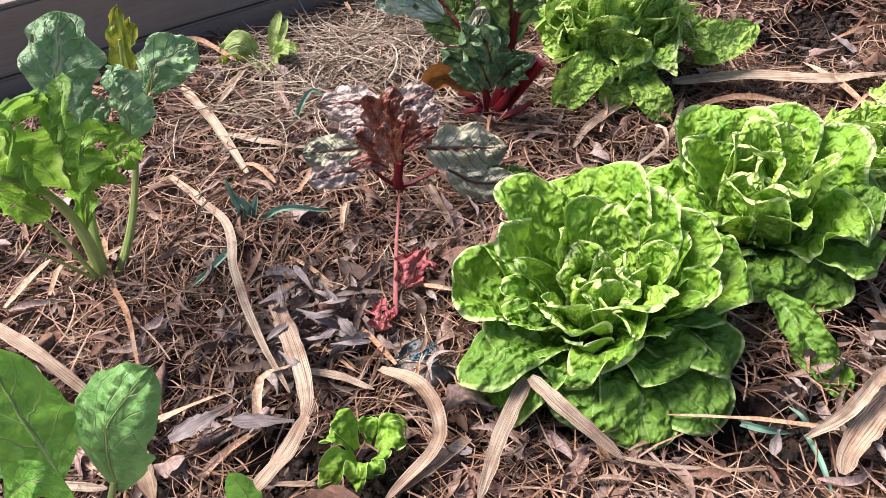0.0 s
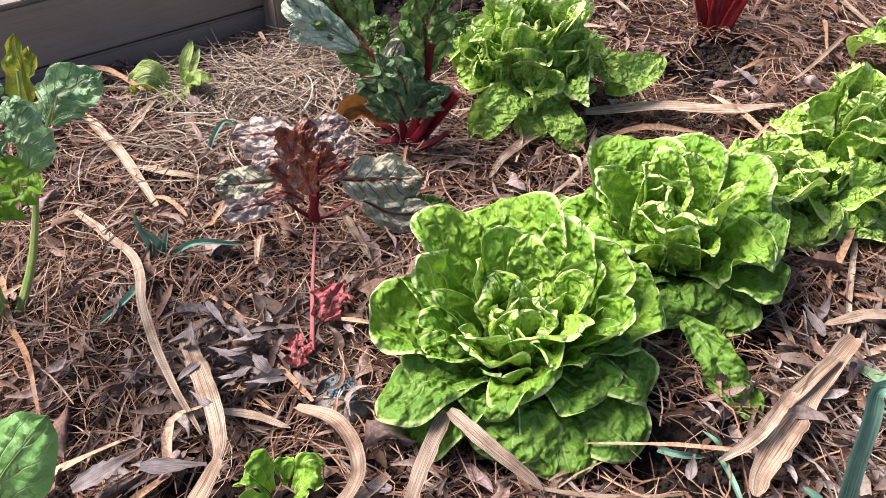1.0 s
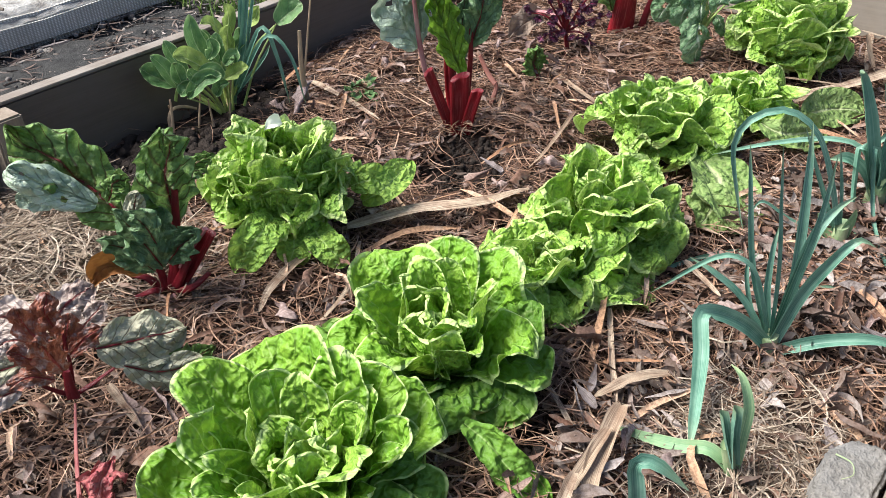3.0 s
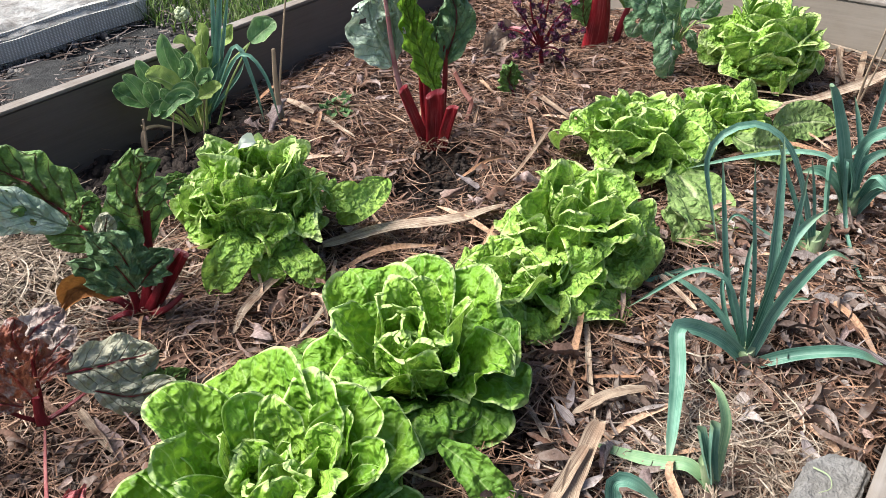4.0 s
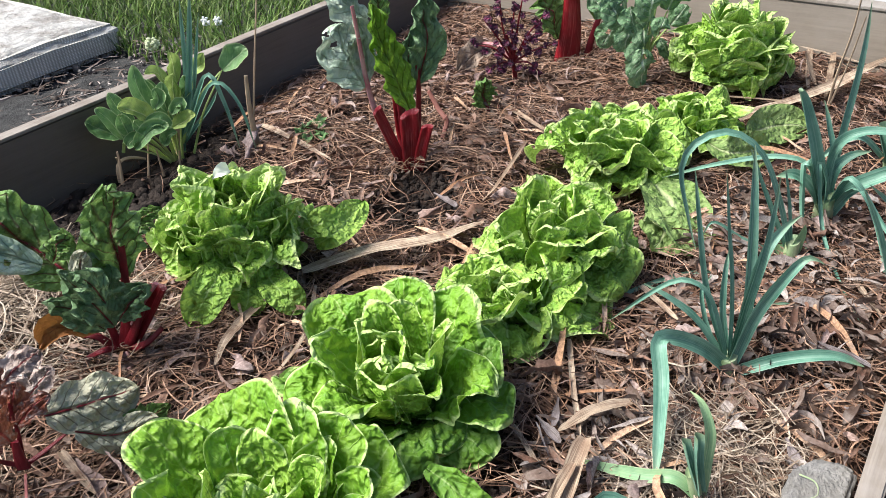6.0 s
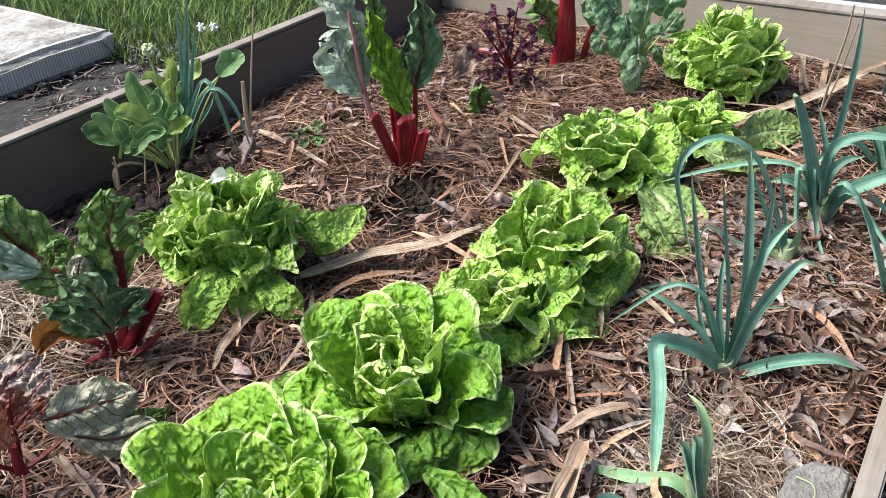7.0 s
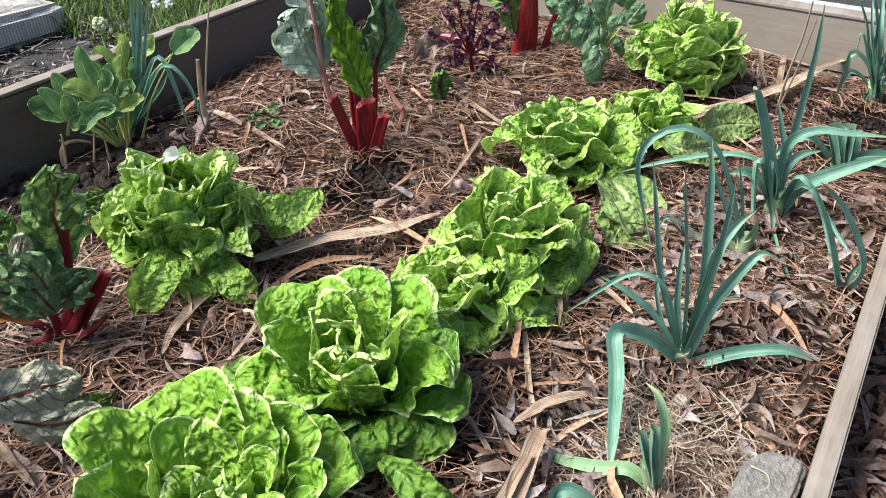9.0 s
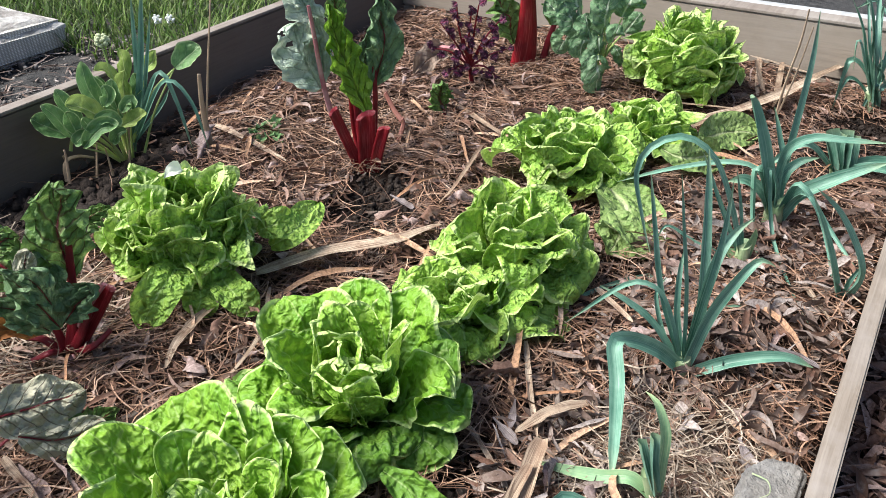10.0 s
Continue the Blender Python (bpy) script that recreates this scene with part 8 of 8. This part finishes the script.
def mulch():
    rng = np.random.default_rng(21)
    x, y = scatter(rng, 40000, VIEW)
    n = len(x)
    stuff("bark_shreds", *ribbons(rng, x, y, rng.uniform(0.006, 0.028, n), rng.uniform(0.002, 0.007, n), 0.0, 0.012, 2, 0.5, 0.2, 0.6, (0.5, 1, 0.5)), SHRED,
          "fine dark brown shredded bark and leaf crumbs", "mulch")
    x, y = scatter(rng, 38000, VIEW)
    n = len(x)
    stuff("straw_mulch", *ribbons(rng, x, y, rng.uniform(0.015, 0.10, n), rng.uniform(0.0005, 0.0019, n), 0.002, 0.022, 5, 0.7, 0.10, 0.7, (0.8, 1, 1, 1, 0.9, 0.5), arch=0.08), STRAW,
          "tangled brown straw mulch", "mulch")
    x, y = rng.normal(-0.97, 0.10, 3000), rng.normal(0.45, 0.12, 3000)
    inside = (x > BED[0] + 0.05) & (x < -0.72) & (y < 0.60)
    x, y = x[inside], y[inside]
    n = len(x)
    stuff("hay", *ribbons(rng, x, y, rng.uniform(0.04, 0.14, n), rng.uniform(0.0009, 0.0022, n), 0.004, 0.032, 5, 0.5, 0.08, 0.7, (0.8, 1, 1, 1, 0.5), arch=0.06), HAY,
          "pale matted dry hay", "mulch")
    x, y = np.r_[rng.normal(-0.10, 0.05, 1100), rng.normal(-0.03, 0.03, 300)], np.r_[rng.normal(0.66, 0.06, 1100), rng.normal(0.60, 0.05, 300)]
    inside = (x < BED[1] - 0.02) & (x > -0.24)
    x, y = x[inside], y[inside]
    n = len(x)
    stuff("hay", *ribbons(rng, x, y, rng.uniform(0.02, 0.08, n), rng.uniform(0.0007, 0.0018, n), 0.004, 0.028, 5, 1.0, 0.12, 0.7, (0.8, 1, 1, 1, 0.5), arch=0.14), HAY,
          "curled pale dry grass round the cut leek", "mulch")
    x, y = scatter(rng, 6500, VIEW)
    n = len(x)
    stuff("leaf_litter", *ribbons(rng, x, y, rng.uniform(0.012, 0.055, n), rng.uniform(0.002, 0.009, n), 0.002, 0.022, 6, 0.7, 0.2, 0.8, (0.3, 0.7, 1, 0.9, 0.85, 0.6, 0.15), 2, arch=0.18, ragged=0.09), LITTER,
          "curled brown and grey dead leaves in the mulch", "mulch")

    # greyer leaf litter round the leeks and by the seedling
    x, y = np.r_[rng.uniform(-0.25, BED[1] - 0.01, 850), rng.normal(-0.535, 0.045, 240)], np.r_[rng.uniform(0.45, 1.25, 850), rng.normal(0.155, 0.06, 240)]
    n = len(x)
    stuff("grey_leaf_litter", *ribbons(rng, x, y, rng.uniform(0.012, 0.055, n), rng.uniform(0.003, 0.013, n), 0.004, 0.026, 6, 0.7, 0.2, 0.9, (0.3, 0.7, 1, 0.9, 0.85, 0.6, 0.15), 2, arch=0.22, ragged=0.1), GREY_LITTER,
          "crumbled grey and brown dead leaves round the leeks", "mulch")


mulch()


def clods():
    rng = np.random.default_rng(33)
    bm = bmesh.new()
    bmesh.ops.create_icosphere(bm, subdivisions=1, radius=1.0)
    bm.verts.ensure_lookup_table()
    ball = np.array([v.co[:] for v in bm.verts])
    tri = np.array([[v.index for v in f.verts] for f in bm.faces])
    bm.free()
    verts, faces, count = [], [], 0
    for bx, by, r in BARE:
        for _ in range(int(1100 * (r / 0.1) ** 2)):
            x, y = rng.normal(bx, r * 0.6), rng.normal(by, r * 0.75)
            if not (BED[0] + 0.012 < x < BED[1] - 0.012 and y < BED[3] - 0.01):
                continue
            size = (rng.gamma(1.6, 0.0020) if bx < -1 else rng.gamma(1.4, 0.0010)) + 0.0007
            shape = ball * rng.uniform(0.6, 1.3, (len(ball), 1)) * rng.uniform(0.7, 1.3, 3) * size
            verts.append(shape + (x, y, float(ground_height(x, y)) - 0.010 + size * 0.5))
            faces.append(tri + count)
            count += len(ball)
    stuff("soil_clods", np.vstack(verts), np.vstack(faces), CLOD, "dark moist crumbs and clods of soil", "soil")


clods()


def gravel():
    """Grit and crumbs on the trodden soil outside the boards."""
    rng = np.random.default_rng(34)
    bm = bmesh.new()
    bmesh.ops.create_icosphere(bm, subdivisions=1, radius=1.0)
    bm.verts.ensure_lookup_table()
    ball = np.array([v.co[:] for v in bm.verts])
    tri = np.array([[v.index for v in f.verts] for f in bm.faces])
    bm.free()
    verts, faces = [], []
    for k in range(2600):
        size = rng.gamma(1.3, 0.0013) + 0.0008
        shape = ball * rng.uniform(0.6, 1.3, (len(ball), 1)) * rng.uniform(0.7, 1.3, 3) * size
        verts.append(shape + (rng.uniform(-1.62, -1.24), rng.uniform(0.1, 1.35), 0.034 + size * 0.3))
        faces.append(tri + k * len(ball))
    stuff("soil_crumbs", np.vstack(verts), np.vstack(faces), litter_material("grey_grit", (0.0, (0.05, 0.047, 0.043)), (0.7, (0.15, 0.142, 0.134)), (1.0, (0.30, 0.285, 0.265))), "grey grit and dry soil crumbs beside the bed", "soil")


gravel()


def outside():
    rng = np.random.default_rng(41)
    flat = lambda x, y: 0.032 + 0 * x
    x, y = rng.uniform(-1.62, -1.24, 900), rng.uniform(0.1, 1.3, 900)
    n = len(x)
    stuff("path_litter", *ribbons(rng, x, y, rng.uniform(0.015, 0.08, n), rng.uniform(0.001, 0.005, n), 0.002, 0.014, 3, 0.5, 0.1, 0.6, (0.5, 1, 0.9, 0.3), height=flat), GREY_LITTER,
          "bits of dry stalk on the soil outside the bed", "litter")
    x, y = rng.uniform(0.05, 0.60, 13000), rng.uniform(-0.1, 1.9, 13000)
    n = len(x)
    low = lambda x, y: -0.026 + 0 * x
    stuff("path_leaves", *ribbons(rng, x, y, rng.uniform(0.02, 0.08, n), rng.uniform(0.004, 0.016, n), 0.0, 0.022, 5, 0.5, 0.15, 0.6, (0.1, 0.7, 1, 0.85, 0.5, 0.1), 2, height=low, arch=0.12), LITTER,
          "dead leaves drifted along the outside of the rail", "litter")
    # grass beyond the boards
    x, y = rng.uniform(-2.6, -1.22, 26000), rng.uniform(1.12, 2.9, 26000)
    keep = rng.random(len(x)) < np.clip((y - 1.12) / 0.25 + 0.25, 0, 1)
    x, y = x[keep], y[keep]
    n = len(x)
    tuft = 0.5 + 0.5 * np.sin(23 * x + 2 * np.sin(17 * y)) * np.sin(19 * y + 2 * np.sin(13 * x))
    h, a = rng.uniform(0.025, 0.085, n) * (0.6 + 0.8 * tuft), rng.uniform(0, 2 * np.pi, n)
    s = np.linspace(0, 1, 4)[None, :]
    bend = rng.uniform(0.2, 0.9, n)[:, None]
    cx, cy = x[:, None] + np.cos(a)[:, None] * h[:, None] * bend * s**2, y[:, None] + np.sin(a)[:, None] * h[:, None] * bend * s**2
    cz = 0.03 + h[:, None] * s * (1 - 0.35 * bend * s)
    w = rng.uniform(0.0012, 0.0032, n)[:, None] * (1.05 - s**2)
    left = np.stack([cx - np.sin(a)[:, None] * w, cy + np.cos(a)[:, None] * w, cz], -1)
    right = np.stack([cx + np.sin(a)[:, None] * w, cy - np.cos(a)[:, None] * w, cz], -1)
    verts = np.stack([left, right], 2).reshape(-1, 3)
    index = np.arange(8).reshape(4, 2)
    quads = np.stack([index[:-1, 0], index[:-1, 1], index[1:, 1], index[1:, 0]], -1)
    stuff("grass", verts, (quads[None] + (np.arange(n) * 8)[:, None, None]).reshape(-1, 4), GRASS, "rough green grass growing outside the bed", "grass")


outside()


# ---- pieces of the mulch that can be told apart ----
def pieces(parent, name, count, material, shapes, low, high, seed, tilt, margin):
    """Single dry pieces scattered over the nearest stretch of the bed; alike pieces share a mesh."""
    rng = np.random.default_rng(seed)
    x, y = scatter(rng, count * 2, (BED[0], BED[1], -0.15, 1.5), margin, 0.9)
    for x0, y0 in list(zip(x, y))[:count]:
        ob = new(name, shapes[rng.integers(len(shapes))])
        ob.parent = parent
        z = float(ground_height(x0, y0)) + rng.uniform(low, high)
        turn = Euler((rng.normal(0, tilt), rng.normal(0, tilt), rng.uniform(0, 6.28)))
        ob.matrix_local = Matrix.LocRotScale((x0, y0, z), turn, [rng.uniform(0.75, 1.25)] * 3)


def piece_mesh(name, length, width, profile, material, rng, **more):
    bow = rng.normal(0, 0.06) * length
    verts, faces, uv = leaf_mesh([(-length / 2, 0, 0), (0, bow, abs(rng.normal(0, 0.12)) * length), (length / 2, 0, 0)], width, profile, rng, facing=(0, 0, 1), **more)
    verts[:, 2] -= np.percentile(verts[:, 2], 20)
    data = bpy.data.meshes.new(name)
    data.from_pydata(verts.tolist(), [], faces.tolist())
    data.uv_layers.new(name="UVMap")
    data.polygons.foreach_set("use_smooth", np.ones(len(data.polygons), bool))
    data.materials.append(material)
    return data


def single_pieces():
    rng = np.random.default_rng(77)
    leaves = [piece_mesh("dry_leaf", rng.uniform(0.03, 0.07), rng.uniform(0.006, 0.015), ("chard", "spoon", "reed")[k % 3], DRY_PIECE, rng, nu=6, nv=11,
                         cup=rng.uniform(0.2, 1.5) * rng.choice([-1, 1]), ruffle=0.2, ripple=1.7, crumple=0.16, blister=0.03, jag=0.2, twist=rng.normal(0, 1.5)) for k in range(18)]
    layer = thing("leaf_mulch", (0, 0, 0), "loose curled dead leaves lying on the mulch", "mulch", kind="structure")
    pieces(layer, "dry_leaf", 290, DRY_PIECE, leaves, 0.008, 0.022, 78, 0.2, 0.03)
    straws = [piece_mesh("straw", rng.uniform(0.05, 0.13), rng.uniform(0.003, 0.008), "reed", STRAW_PIECE, rng, nu=2, nv=6,
                         cup=0.2, ruffle=0.05, ripple=1.5, crumple=0.1, blister=0.0, jag=0.15, twist=rng.normal(0, 0.8)) for _ in range(14)]
    layer = thing("straw_layer", (0, 0, 0), "single broad straws lying on top of the mulch", "mulch", kind="structure")
    pieces(layer, "straw", 180, STRAW_PIECE, straws, 0.012, 0.026, 79, 0.08, 0.05)


single_pieces()
